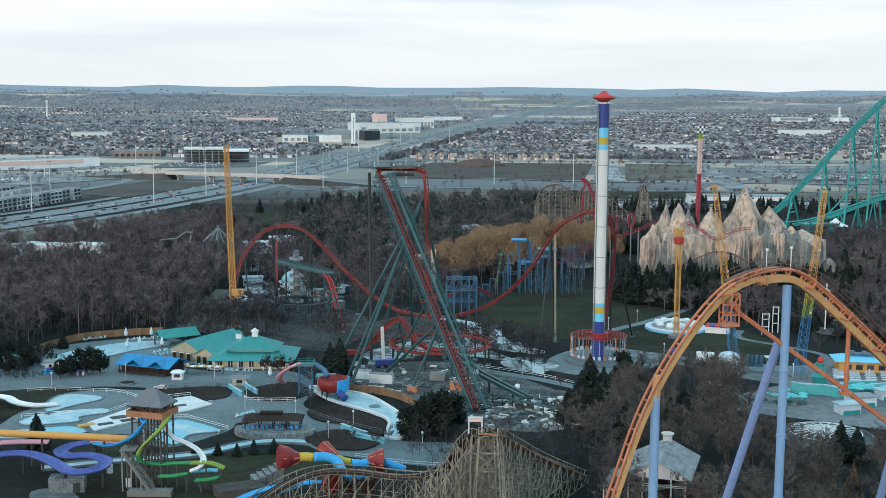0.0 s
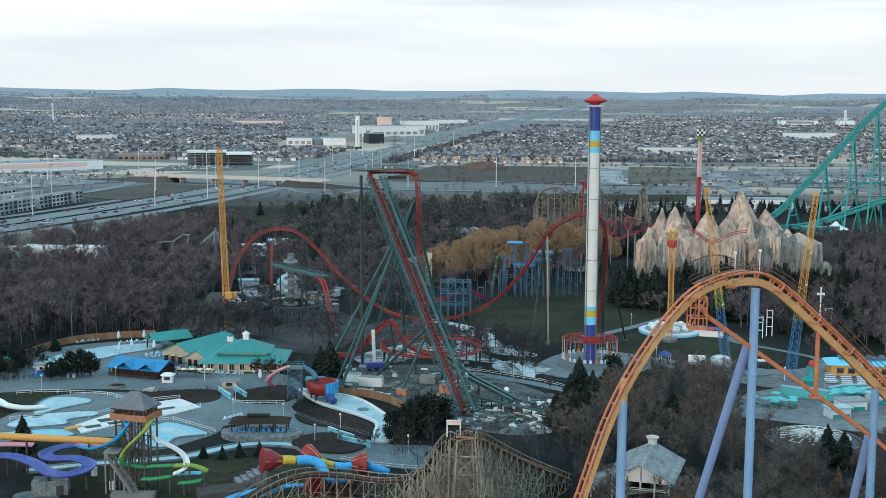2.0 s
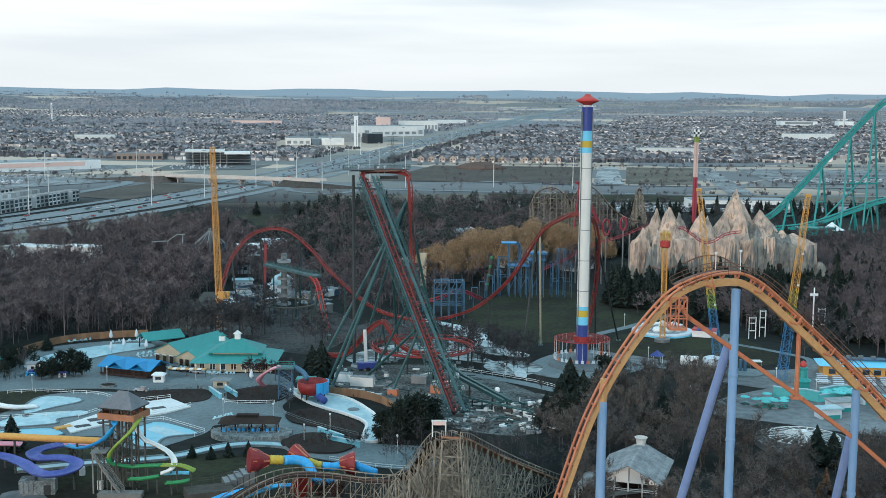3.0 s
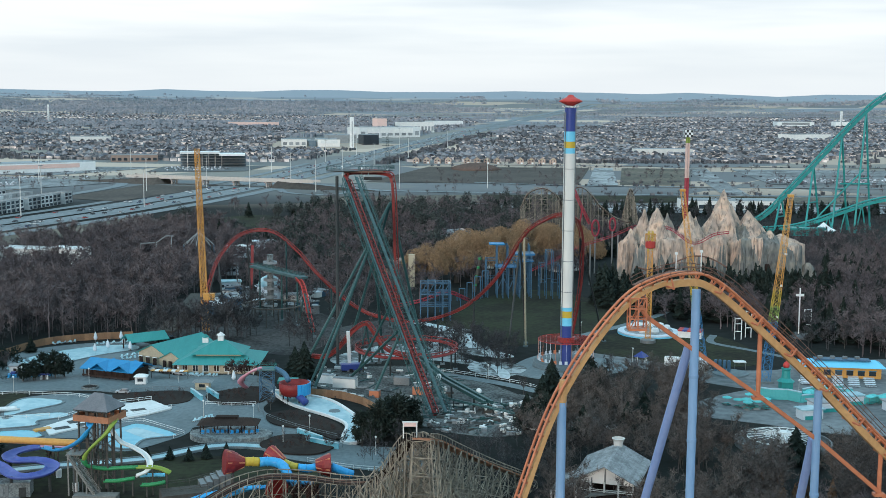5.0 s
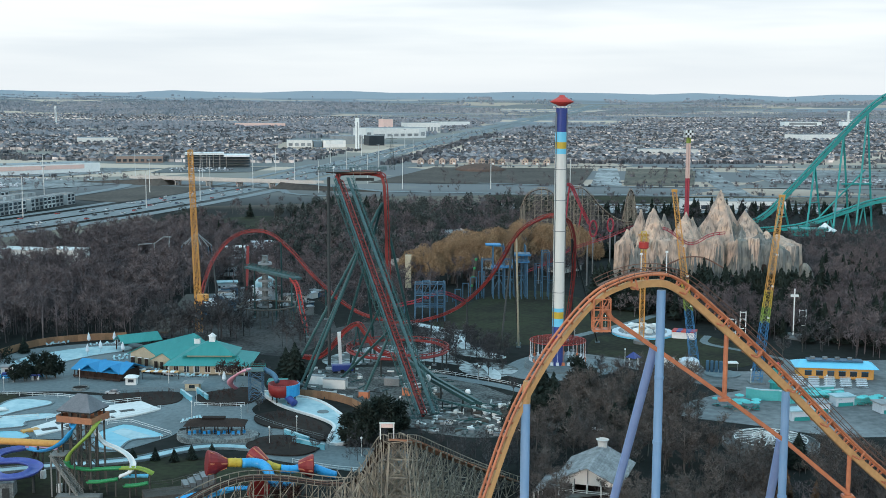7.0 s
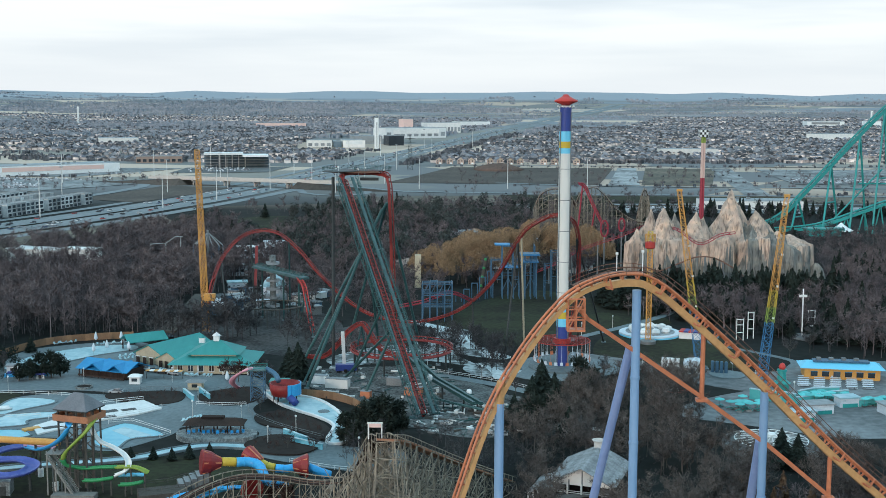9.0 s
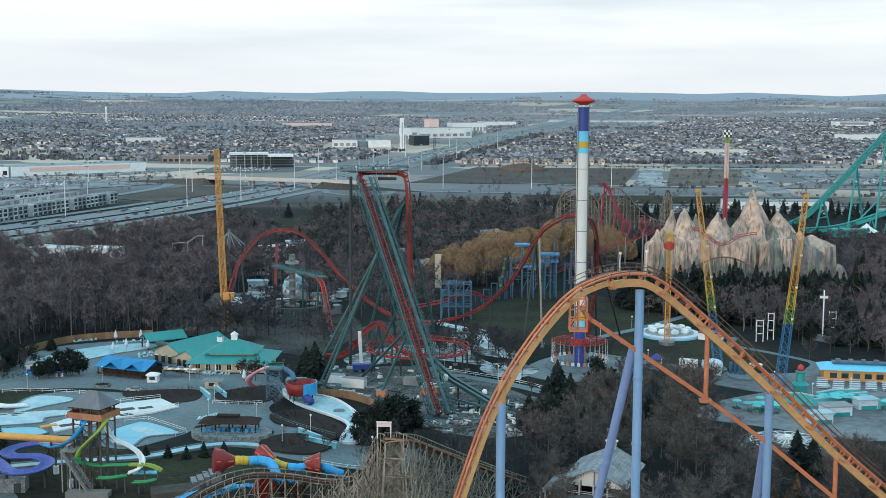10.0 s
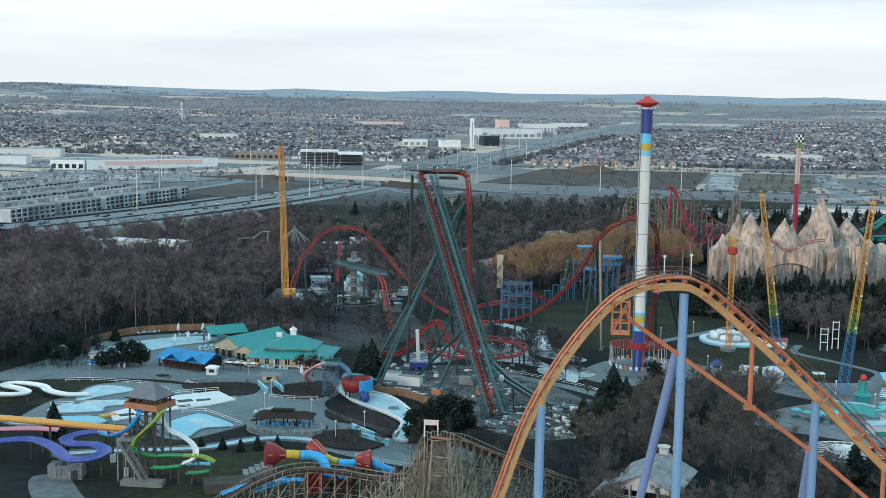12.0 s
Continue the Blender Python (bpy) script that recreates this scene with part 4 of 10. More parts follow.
def red_coaster():
    th = thing("dive_coaster", (-3, 400, 0), "red steel dive coaster with dark teal supports and lift hill", "roller coaster")
    lift0, lift1 = Vector((12.8, 343.8, 1.5)), Vector((-17.8, 425.5, 64.0))
    top = [lift1, Vector((-18.6, 429.5, 65.6)), Vector((-17.2, 433.5, 65.9)), Vector((-12, 435, 65.9)), Vector((-7, 433.5, 65.9)), Vector((-3.2, 430, 65.2)), Vector((-1.7, 428.6, 62.5)), Vector((-1.2, 428.2, 58)), Vector((-0.6, 428, 42)), Vector((-.2, 428, 26)), Vector((0.6, 428.6, 12)), Vector((4, 431, 3))]
    pts = [lift0.lerp(lift1, k / 60) for k in range(60)] + spline(top, 1.0)
    ups = []
    for p in pts:
        if p.z > 64.5 or p.y < 425.4:
            ups.append(Vector((0, 0, 1)))
        else:
            ups.append(Vector((1, 0, 0.05)))
    track(th, pts, M_RED, M_RED, gauge=1.5, rail_r=0.2, spine_w=0.9, spine_h=1.0, drop=0.6, tie=1.6, ups=ups, tie_mat=M_DKSTEEL, single=True)
    d = (lift1 - lift0).normalized()
    s = d.cross(Vector((0, 0, 1))).normalized()
    u = s.cross(d)
    # box truss under and beside the lift rail
    n = 34
    m = Mesh()
    corners = [(-2.1, -0.4), (4.6, -0.4), (4.6, -3.6), (-2.1, -3.6)]
    for i in range(n):
        a, b = lift0.lerp(lift1, i / n), lift0.lerp(lift1, (i + 1) / n)
        ra = [a + s * x + u * z for x, z in corners]
        rb = [b + s * x + u * z for x, z in corners]
        for k in range(4):
            m.tube(ra[k], rb[k], 0.19, 4)
            m.tube(ra[k], ra[(k + 1) % 4], 0.10, 4)
            m.tube(ra[k], rb[(k + 1) % 4] if i % 2 else rb[(k - 1) % 4], 0.09, 4)
    part("lift_truss", m, M_TEALSTEEL, th, "dark teal lattice truss of the lift")
    for off, w in ((2.9, 1.0), (-1.6, 0.6)):
        part("walkway", Mesh().sweep([lift0 + s * off, lift1 + s * off], [(-w / 2, .05), (-w / 2, -.05), (w / 2, -.05), (w / 2, .05)], up=u), M_TEALGRATE, th)
    for off in (-2.1, 2.1, 3.8, 4.6):
        m = Mesh()
        for hgt in (0.55, 1.1):
            m.tube(lift0 + s * off + u * hgt, lift1 + s * off + u * hgt, 0.06, 4)
        for i in range(60):
            p = lift0.lerp(lift1, i / 60) + s * off
            m.tube(p, p + u * 1.1, 0.05, 4)
        part("handrail", m, M_TEALSTEEL, th)
    # platform at the top
    part("top_platform", Mesh().slab([(-25.5, 426), (-25.5, 434), (-20, 439.5), (-8, 440), (-2.0, 435), (-3, 433), (-5, 431), (-8, 430.5), (-14, 430), (-14.5, 427), (-20, 425)], 65.85, 66.05), M_DKSTEEL, th)
    for dy in (427.5, 430, 434, 437.5):
        part("platform_beam", Mesh().box(-14.5, dy, 65.35, 17 if dy > 428 else 10, .3, .5), M_WALKRAIL, th)
    m = Mesh()
    edge = [(-14.5, 427), (-14, 430), (-8, 430.5), (-5, 431), (-3, 433), (-2, 435), (-8, 440), (-20, 439.5), (-25.5, 434), (-25.5, 426), (-20, 425)]
    for a, b in zip(edge, edge[1:]):
        for hgt in (66.9, 67.5):
            m.tube((*a, hgt), (*b, hgt), 0.06, 4)
        for k in range(6):
            x, y = a[0] + (b[0] - a[0]) * k / 6, a[1] + (b[1] - a[1]) * k / 6
            m.tube((x, y, 66.3), (x, y, 67.5), 0.06, 4)
    part("platform_handrail", m, M_TEALSTEEL, th)
    for x, y, h in ((-20.2, 429, 3.0), (-13.5, 433, 2.2), (-11.2, 433.4, 2.4), (-4.5, 433, 1.8)):
        part("mast_light", Mesh().tube((x, y, 64.4), (x, y, 64.4 + h), 0.1, 5).box(x, y, 64.2 + h, 0.6, 0.5, 0.5), M_WHITE, th)
    part("drive_box", Mesh().box(-9.5, 431.6, 62.6, 6.5, 1.2, 1.0), M_DKSTEEL, th)
    # supports of the lift
    support(th, (-21.9, 427.5, 64), [(-20.6, 411.5)], 0.55, M_DKSTEEL)
    support(th, (-8.2, 402.0, 45.0), [(-25.6, 378.5), (-6.0, 432)], 0.5)
    support(th, (-3.2, 428.0, 55.0), [(-32.0, 421.0), (-19.0, 447.0), (8, 447)], 0.5)
    support(th, (-4.0, 414.0, 54.0), [(-27.5, 385.0)], 0.42)
    support(th, (2.6, 372.0, 21.5), [(-6.8, 367.2), (-15.0, 396.0)], 0.45)
    support(th, (-0.8, 380.0, 28.0), [(-13.5, 402.0), (8.5, 392)], 0.42)
    # the long sweep through two arches
    arch = [(-84, 494, 0.5), (-81.8, 500, 4.4), (-81, 505, 14.4), (-78.5, 515, 23.8), (-72.4, 522, 31.5), (-64.5, 526, 34.3), (-55.3, 522, 33.6), (-45.9, 515, 27.7), (-36.6, 507, 19.2), (-26.4, 500, 10.8), (-16.4, 492, 5.6), (-6.7, 485, 3.7),
            (2.7, 477, 4.1), (14.1, 468, 7.4), (25, 458, 14), (35.3, 448, 25.9), (43, 436, 41), (46.7, 430, 46.7), (52, 422, 50.6), (56.8, 418.5, 51.9), (61.2, 421.5, 49.6), (63.4, 424, 44), (64.0, 425.5, 37), (64, 427, 29), (63.4, 429, 20), (62.4, 432, 11), (61.6, 436, 4), (61, 440, 1.2)]
    ap = spline(arch, 1.2)
    bank = []
    for i, p in enumerate(ap):
        a, b = ap[max(0, i - 4)], ap[min(len(ap) - 1, i + 4)]
        curve = (b + a) / 2 - p
        bank.append((Vector((0, 0, 1.0)) + curve * 1.2).normalized())
    arches = thing("coaster_sweep", (14, 468, 0), "red coaster track sweeping through two tall arches", "roller coaster")
    track(arches, ap, M_RED, M_RED, gauge=1.3, rail_r=0.17, spine_w=0.62, spine_h=0.6, drop=0.4, tie=1.6, ups=bank)
    for topp, feet, mm in (((-50.5, 518.5, 30.5), [(-50.5, 519)], M_TEALSTEEL), ((-78.8, 514, 22.5), [(-74, 500), (-84, 506)], M_DKSTEEL), ((-68, 524, 32), [(-66, 522)], M_DKSTEEL), ((-30, 502, 12.8), [(-30, 502)], M_TEALSTEEL),
                           ((-5, 483.5, 2.8), [(-5, 483.5)], M_DKSTEEL), ((43.2, 435.8, 40.2), [(38.5, 428), (47, 452)], M_DKSTEEL), ((44.4, 434, 42.4), [(46.5, 446)], M_CREAM), ((27.5, 455.5, 15.5), [(27.5, 455.5)], M_DKSTEEL), ((63.2, 424, 43), [(66, 440), (77, 456)], M_DKSTEEL), ((14, 468, 6.2), [(14, 468)], M_DKSTEEL)):
        support(arches, topp, feet, 0.36, mm)
    # flat helix and little hump
    hx = thing("coaster_helix", (3, 406, 0), "low red helix of coaster track on dark posts", "roller coaster")
    ring = [Vector((3 + 16.5 * math.cos(2 * math.pi * k / 60), 406.5 + 12.5 * math.sin(2 * math.pi * k / 60), 8 + 0.7 * math.sin(2 * math.pi * k / 60))) for k in range(59)]
    track(hx, ring, M_RED, M_RED, gauge=2.0, rail_r=0.16, spine_w=0.6, spine_h=0.7, drop=0.5, tie=1.6, ups=[(Vector((3, 406.5, 26)) - p).normalized() for p in ring])
    hump = spline([(-32, 426, 1), (-24.7, 420, 2.5), (-19.5, 417, 7.5), (-15.9, 415, 12.2), (-11, 412.5, 15.5), (-7.8, 410, 12.6), (-4.8, 408, 8.6), (0, 404.5, 6.6), (8, 398, 7.2)], 1.0)
    track(hx, hump, M_RED, M_RED, gauge=1.4, rail_r=0.2, spine_w=0.8, spine_h=0.9, drop=0.5, tie=1.5)
    for k in range(0, 59, 7):
        p = ring[k]
        support(hx, (p.x, p.y, p.z - 1), [(p.x, p.y)], 0.28, M_DKSTEEL)
    support(hx, (-11, 412.5, 14.2), [(-13.5, 410), (-9, 416)], 0.3, M_TEALSTEEL)
    # brake run with the descending track
    br = thing("brake_run", (-52, 500, 0), "teal brake run deck with a red track dropping from it", "roller coaster")
    part("deck", Mesh().sweep([(-63, 507, 21.5), (-40, 490, 19)], [(-2.2, .3), (-2.2, -.6), (2.2, -.6), (2.2, .3)]), M_TEALGRATE, br)
    m = Mesh()
    for off in (-2.2, 2.2, -1.2, 0.4):
        m.sweep([(-63 + off * .6, 507 + off * .8, 22.6), (-40 + off * .6, 490 + off * .8, 20.1)], [(-.1, .1), (-.1, -.1), (.1, -.1), (.1, .1)])
    part("deck_rails", m, M_TEALSTEEL, br)
    track(br, spline([(-43.1, 491, 19.4), (-40.2, 485, 17.2), (-38.2, 479, 12.5), (-36.2, 473, 6), (-34.5, 468, 1.4)], 0.8), M_REDB, M_RED, gauge=1.6, rail_r=0.2, tie=1.2, spine_w=0.9, spine_h=0.8)
    for x, y, z in ((-60, 505, 20.5), (-50, 497.5, 19.6), (-43, 492, 18.6)):
        support(br, (x, y, z), [(x, y)], 0.35, M_TEALSTEEL)
    support(br, (-39, 481, 14), [(-33.5, 462), (-42, 486)], 0.3, M_TEALSTEEL)
    # service platform ramps off the lift foot
    sv = thing("service_track", (22, 360, 0), "teal storage track on short posts beside the lift foot", "roller coaster")
    for off in (0, 2.2):
        part("beam", Mesh().sweep([(6 + off, 392, 7.5), (14 + off, 372, 5.2), (27 + off, 350, 3.0)], [(-.45, .5), (-.45, -.5), (.45, -.5), (.45, .5)]), M_TEALSTEEL, sv)
    for k in range(12):
        f = k / 11
        x, y, z = 6 + 21 * f, 392 - 42 * f, 7.5 - 4.5 * f
        part("sleeper", Mesh().tube((x - 1, y, z), (x + 4, y, z), 0.18, 4), M_TEALSTEEL, sv)
    for x, y, z in ((6.5, 391, 7), (11.5, 378, 5.6), (17.5, 366, 4.4), (24, 355, 3.2), (28, 350, 2.8)):
        part("post", Mesh().tube((x, y, 0), (x, y, z), 0.3, 6), M_DKSTEEL, sv)
    fr = thing("storage_frame", (26, 346, 0), "low grid of dark teal beams on posts beside the lift foot", "frame")
    for k in range(5):
        part("long_beam", Mesh().tube((13 + 2.6 * k, 360 - 2.6 * k, 2.6), (30 + 2.6 * k, 346 - 2.6 * k, 2.2), .26, 4), M_TEALSTEEL, fr)
    for k in range(7):
        part("short_beam", Mesh().tube((13 + 2.8 * k, 360 - 2.3 * k, 2.5), (23.5 + 2.8 * k, 349.5 - 2.3 * k, 2.3), .2, 4), M_TEALGRATE if k % 2 else M_TEALSTEEL, fr)
        part("post", Mesh().tube((18 + 2.8 * k, 355 - 2.3 * k, 0), (18 + 2.8 * k, 355 - 2.3 * k, 2.4), .18, 5), M_DKSTEEL, fr)
    for x, y, z in ((13.6, 369, 5.2), (25.6, 358.6, 3.2)):
        part("wrapped_motor", Mesh().lathe(x, y, [(0.5, z), (.75, z + .4), (.8, z + 1.5), (0.5, z + 1.9), (.2, z + 2.0)], 10), M_WHITE, sv, "motor wrapped in white sheeting", smooth=True)


red_coaster()


# ---- masts and tall rides ----
def sling():
    bands = [(0.33, M_FRAMEBLUE), (0.41, M_LIME), (0.50, M_YELLOW), (1.0, M_AMBER)]
    for base, top in (((105, 412.2, 0), (96.7, 415, 60.5)), ((120.3, 390.3, 0), (126.6, 391, 60.7))):
        th = thing("slingshot_mast", base, "lattice mast shading from blue through green to amber", "mast", "slingshot masts")
        lattice(th, base, top, 2.9, 1.3, bands, 2.6, 0.09)
        part("footing", Mesh().box(base[0], base[1], 0, 5, 5, 0.6), M_CONC, th)
        part("pulley_head", Mesh().box(top[0], top[1], top[2], 1.8, 1.4, 0.8), M_AMBER, th)
        for k in range(3):
            a, b = Vector(base), Vector(top)
            p = a.lerp(b, 0.35 + 0.17 * k)
            part("floodlight", Mesh().box(p.x + 1.1, p.y, p.z, 0.7, 0.6, 0.6), M_WHITE, th)
    th = thing("launch_drum", (112, 402, 0), "steel winch drums on the slingshot pad", "machine")
    part("pad", Mesh().lathe(112, 402, [(6, 0.08), (6, 0.5), (5.6, 0.55)], 24), M_CONC, th)
    for k in range(4):
        part("drum", Mesh().lathe(107.6 + k * 1.4, 405 - k * .5, [(0.6, .5), (0.6, 4.2), (0.3, 4.4)], 10), M_CYANST, th)


def sky_swing():
    th = thing("swing_mast", (-76.5, 470, 0), "tall amber lattice mast of a swing ride", "mast")
    lattice(th, (-76.3, 470, 0), (-78.6, 470, 71.5), 2.4, 1.7, [(1.0, M_AMBER)], 1.9, 0.12)
    part("footing", Mesh().box(-76.3, 470, 0, 5, 5, 0.8), M_CONC, th)
    m = Mesh()
    for k in (-.3, .3):
        m.tube((-76.3 + k, 470, 0), (-78.6 + k, 470, 71.5), .08, 4)
    for k in range(70):
        a = Vector((-76.3, 470, 0)).lerp(Vector((-78.6, 470, 71.5)), (k + .5) / 70)
        m.tube((a.x - .3, a.y, a.z), (a.x + .3, a.y, a.z), .06, 4)
    part("ladder", m, M_AMBER, th)
    part("ride_gondola", Mesh().box(-74.6, 469, 13.2, 4.2, 2.4, 2.6), M_AMBER, th, "amber gondola hanging by the mast")
    part("boom_arm", Mesh().tube((-77.2, 470, 15), (-71, 468, 13), 0.25, 5), M_WHITE, th)


def drop_tower():
    x, y = 187.7, 841
    th = thing("drop_tower", (x, y, 0), "slender red and white drop tower with a chequered crown", "drop tower")
    for name, z0, z1, material in (("lower_shaft", 0, 38, M_CRIMSON), ("upper_shaft", 38, 62, M_PINKGLOWWALL), ("neck", 62, 66, M_LIME)):
        m = Mesh()
        for a in (0, 120, 240):
            m.tube((x + 1.0 * math.cos(radians(a)), y + 1.0 * math.sin(radians(a)), z0), (x + 1.0 * math.cos(radians(a)), y + 1.0 * math.sin(radians(a)), z1), 0.75, 8)
        part(name, m, material, th)
    dark, light = Mesh(), Mesh()
    for i in range(4):
        for j in range(3):
            for face in range(4):
                c, s = ((1, 0), (0, 1), (-1, 0), (0, -1))[face]
                w = (i - 1.5) * 1.4
                (dark if (i + j) % 2 else light).box(x + c * 2.8 - s * w, y + s * 2.8 + c * w, 66 + j * 1.6, 1.4 if s else .3, 1.4 if c else .3, 1.6)
    light.box(x, y, 66.2, 5.4, 5.4, 4.4)
    part("white_chequer", light, M_WHITE, th)
    part("black_chequer", dark, M_DKSTEEL, th)
    part("ring_car", Mesh().lathe(x, y, [(2, 2), (4.6, 2), (4.6, 4), (2, 4)], 18, True), M_CRIMSON, th)


def cab_tower():
    x, y = 93.5, 455.0
    th = thing("drop_mast", (x, y, 0), "amber lattice mast with a red cab near its top", "drop tower")
    lattice(th, (x, y, 0), (x, y, 42.5), 1.7, 1.7, [(0.82, M_AMBER), (1.0, M_YELLOW)], 1.8, 0.12)
    part("cab", Mesh().lathe(x, y, [(1.3, 36), (1.9, 36.4), (1.9, 38.4), (1.4, 38.8)], 16), M_REDB, th, "round red passenger cab")
    m = Mesh()
    for i in range(12):
        a = 2 * math.pi * i / 12
        m.tube((x + 1.9 * math.cos(a), y + 1.9 * math.sin(a), 38.6), (x + 1.9 * math.cos(a), y + 1.9 * math.sin(a), 41.4), 0.1, 4)
    m.lathe(x, y, [(1.9, 41.2), (2.1, 41.2), (2.1, 41.5), (1.9, 41.5)], 12, True)
    part("crown_cage", m, M_AMBER, th)
    part("base", Mesh().lathe(x, y, [(3, 0), (3, 1.2), (2, 1.6)], 16), M_STEEL, th)


def turquoise_coaster():
    th = thing("giga_coaster", (300, 850, 0), "turquoise giant coaster lift hill on tall trestle legs", "roller coaster")
    y = 850
    pts = spline([(222, y, 3), (243, y, 12.5), (262, y, 32), (318, y, 91.5), (345, y, 96), (372, y, 66), (400, y, 10)], 3)
    track(th, pts, M_TURQ, M_TURQ, gauge=2.4, rail_r=0.45, spine_w=2.0, spine_h=2.2, drop=1.2, tie=5)
    m = Mesh()
    for p, t, s, u in [f for f in frames(pts) if 240 < f[0].x < 330]:
        m.tube(p + s * 2.4, p + s * 2.4 + u * 1.5, 0.14, 4)
    tagged(part("walk_post_row", m, M_TURQ, th), kind="stuff")
    low = spline([(232, y - 6, 3), (267, y - 6, 6.5), (300, y - 6, 17.5), (322, y - 6, 24.5), (380, y - 6, 34)], 3)
    track(th, low, M_TURQ, M_TURQ, gauge=2.4, rail_r=0.45, spine_w=2.0, spine_h=2.0, drop=1.2, tie=5)
    for x, z in ((256, 24.0), (278, 46.5), (297, 67.0), (313, 84)):
        for dx, dy in ((-6 - z * .05, -9 - z * .08), (8 + z * .05, 9 + z * .08)):
            part("leg", Mesh().tube((x + dx, y + dy, 0), (x, y, z), 0.72, 8), M_TURQ, th)
        part("cross_beam", Mesh().tube((x - 4, y - 5, z * .45), (x + 5, y + 5, z * .45), 0.5, 6), M_TURQ, th)
    part("brace", Mesh().tube((297, y, 34), (318, y, 34), 0.6, 6), M_TURQ, th)
    part("brace", Mesh().tube((280, y, 8), (313, y, 44), 0.6, 6), M_TURQ, th)
    for x, z in ((270, 6), (288, 11.5), (300, 16), (311, 20)):
        for dx in (-3.5, 3.5):
            part("post", Mesh().tube((x + dx, y - 6, 0), (x, y - 6, z), 0.5, 6), M_TURQ, th)
    part("station_roof", Mesh().box(268, y - 22, 4, 26, 9, 1.4).box(268, y - 22, 0, 22, 7, 4), M_TURQ, th)


sling()
sky_swing()
drop_tower()
cab_tower()
turquoise_coaster()


# ---- the sculpted mountain ----
def mountain():
    peaks = [(149.2, 572, 51.0, 9.4), (160.0, 568, 41.0, 8.6), (117.0, 566, 42.4, 7.0), (111.0, 572, 41.4, 4.4), (132.0, 567, 40.4, 6.6), (124.4, 580, 38.8, 4.0), (137.6, 582, 36.8, 4.0), (174.5, 566, 30.0, 7.5), (103.0, 561, 33.0, 3.2), (109.5, 556, 32.0, 3.0), (144.0, 554.5, 32.6, 2.2), (168, 562, 32.0, 6), (179, 560, 22.0, 4.0), (157.0, 556.5, 29.5, 3.0), (186, 560, 17.0, 4.5)]
    x0, x1, y0, y1, st = 92.0, 198.0, 538.0, 606.0, 0.6
    nx, ny = int((x1 - x0) / st), int((y1 - y0) / st)
    m, cliff = Mesh(), Mesh()
    for j in range(ny):
        for i in range(nx):
            x, y = x0 + i * st, y0 + j * st
            wx = x + 1.1 * noise.noise(Vector((x * .16, y * .16, 1))) + .5 * noise.noise(Vector((x * .5, y * .5, 5)))
            wy = y + 1.5 * noise.noise(Vector((x * .16, y * .16, 9))) + .7 * noise.noise(Vector((x * .5, y * .5, 12)))
            # ridge of cliffs whose foot flares into buttresses
            fold = 3.0 * noise.noise(Vector((wx * .13, 0, 31))) + 2.4 * abs(noise.noise(Vector((wx * .3, wy * .08, 37)))) + .5 * math.sin(wx * 1.3)
            ex = min((wx - 99) / 6.0, (188 - wx) / 12.0)
            ey = min((wy - (547.5 + fold)) / 5.0, (602 - wy) / 5.0)
            e = max(0.0, min(1.0, min(ex, ey)))
            e = .42 * e + .58 * e ** 3 if e < 1 else 1.0
            top = 29.0 - max(0.0, (wx - 166) * .5) - max(0.0, (104 - wx) * .8)
            top -= max(0.0, wy - 556) * .75
            h = e * (top + 1.0 * noise.noise(Vector((x * .09, y * .09, 2))) + 1.3 * noise.noise(Vector((x * .3, y * .3, 3)))) - 0.5
            for g0, g1, deep in ((145.0, 152.5, 19.0), (163.5, 168.0, 10.0), (113.0, 115.0, 7.0), (105.0, 107.0, 6.0)):
                if g0 < wx < g1:
                    h -= deep * e * math.sin(math.pi * (wx - g0) / (g1 - g0)) ** .5 * max(0.0, 1 - (wy - 550) / 22)
            for px, py, pz, pr in peaks:
                d = math.hypot(wx - px, wy - py) / (pr * 1.3)
                a = math.atan2(wy - py, wx - px)
                d *= 1.0 + .12 * math.sin(a * 5 + px) + .09 * math.sin(a * 11 + py) + .14 * noise.noise(Vector((x * .35, y * .35, 14 + pz)))
                if d < 1:
                    h = max(h, 25 + (pz - 25) * (1 - d) ** 1.22 if pz > 28 else pz * (1 - d ** 2))
            m.v.append((x, y, max(-0.5, h)))
    cliff.v = m.v
    for j in range(ny - 1):
        for i in range(nx - 1):
            q = (j * nx + i, j * nx + i + 1, (j + 1) * nx + i + 1, (j + 1) * nx + i)
            z = max(m.v[k][2] for k in q)
            if z > -0.4:
                x, y = m.v[q[0]][:2]
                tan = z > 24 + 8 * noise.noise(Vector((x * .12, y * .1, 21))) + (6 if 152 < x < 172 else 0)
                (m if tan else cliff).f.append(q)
    th = thing("mountain", (144, 570, 0), "man-made mountain of sculpted beige rock with pointed peaks", "mountain")
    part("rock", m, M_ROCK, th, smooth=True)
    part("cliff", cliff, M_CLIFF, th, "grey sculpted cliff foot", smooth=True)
    # Added solid dark lenses stand for the shade inside cave openings.
    for x, y, z, w, h in ((112.5, 555.5, 22, 1.6, 2.6), (121, 552.0, 14, 2.0, 3.4), (165.5, 556, 15, 2.4, 4.2), (172, 556, 12, 2.6, 3.4)):
        hole = Mesh().lathe(0, 0, [(.1, -1), (1, -.7), (1, .7), (.1, 1)], 12)
        part("cave_mouth", Mesh().add([(x + p[0] * w, y + p[2] * 3.0, z + p[1] * h * .5) for p in hole.v], hole.f), M_DARKWOOD, th, "dark lens painted as the shade of a cave opening")
    # coaster trestle in front of the cliffs
    tr = thing("mine_coaster", (132, 545, 0), "thin dark track on white trestles before the rock face", "roller coaster")
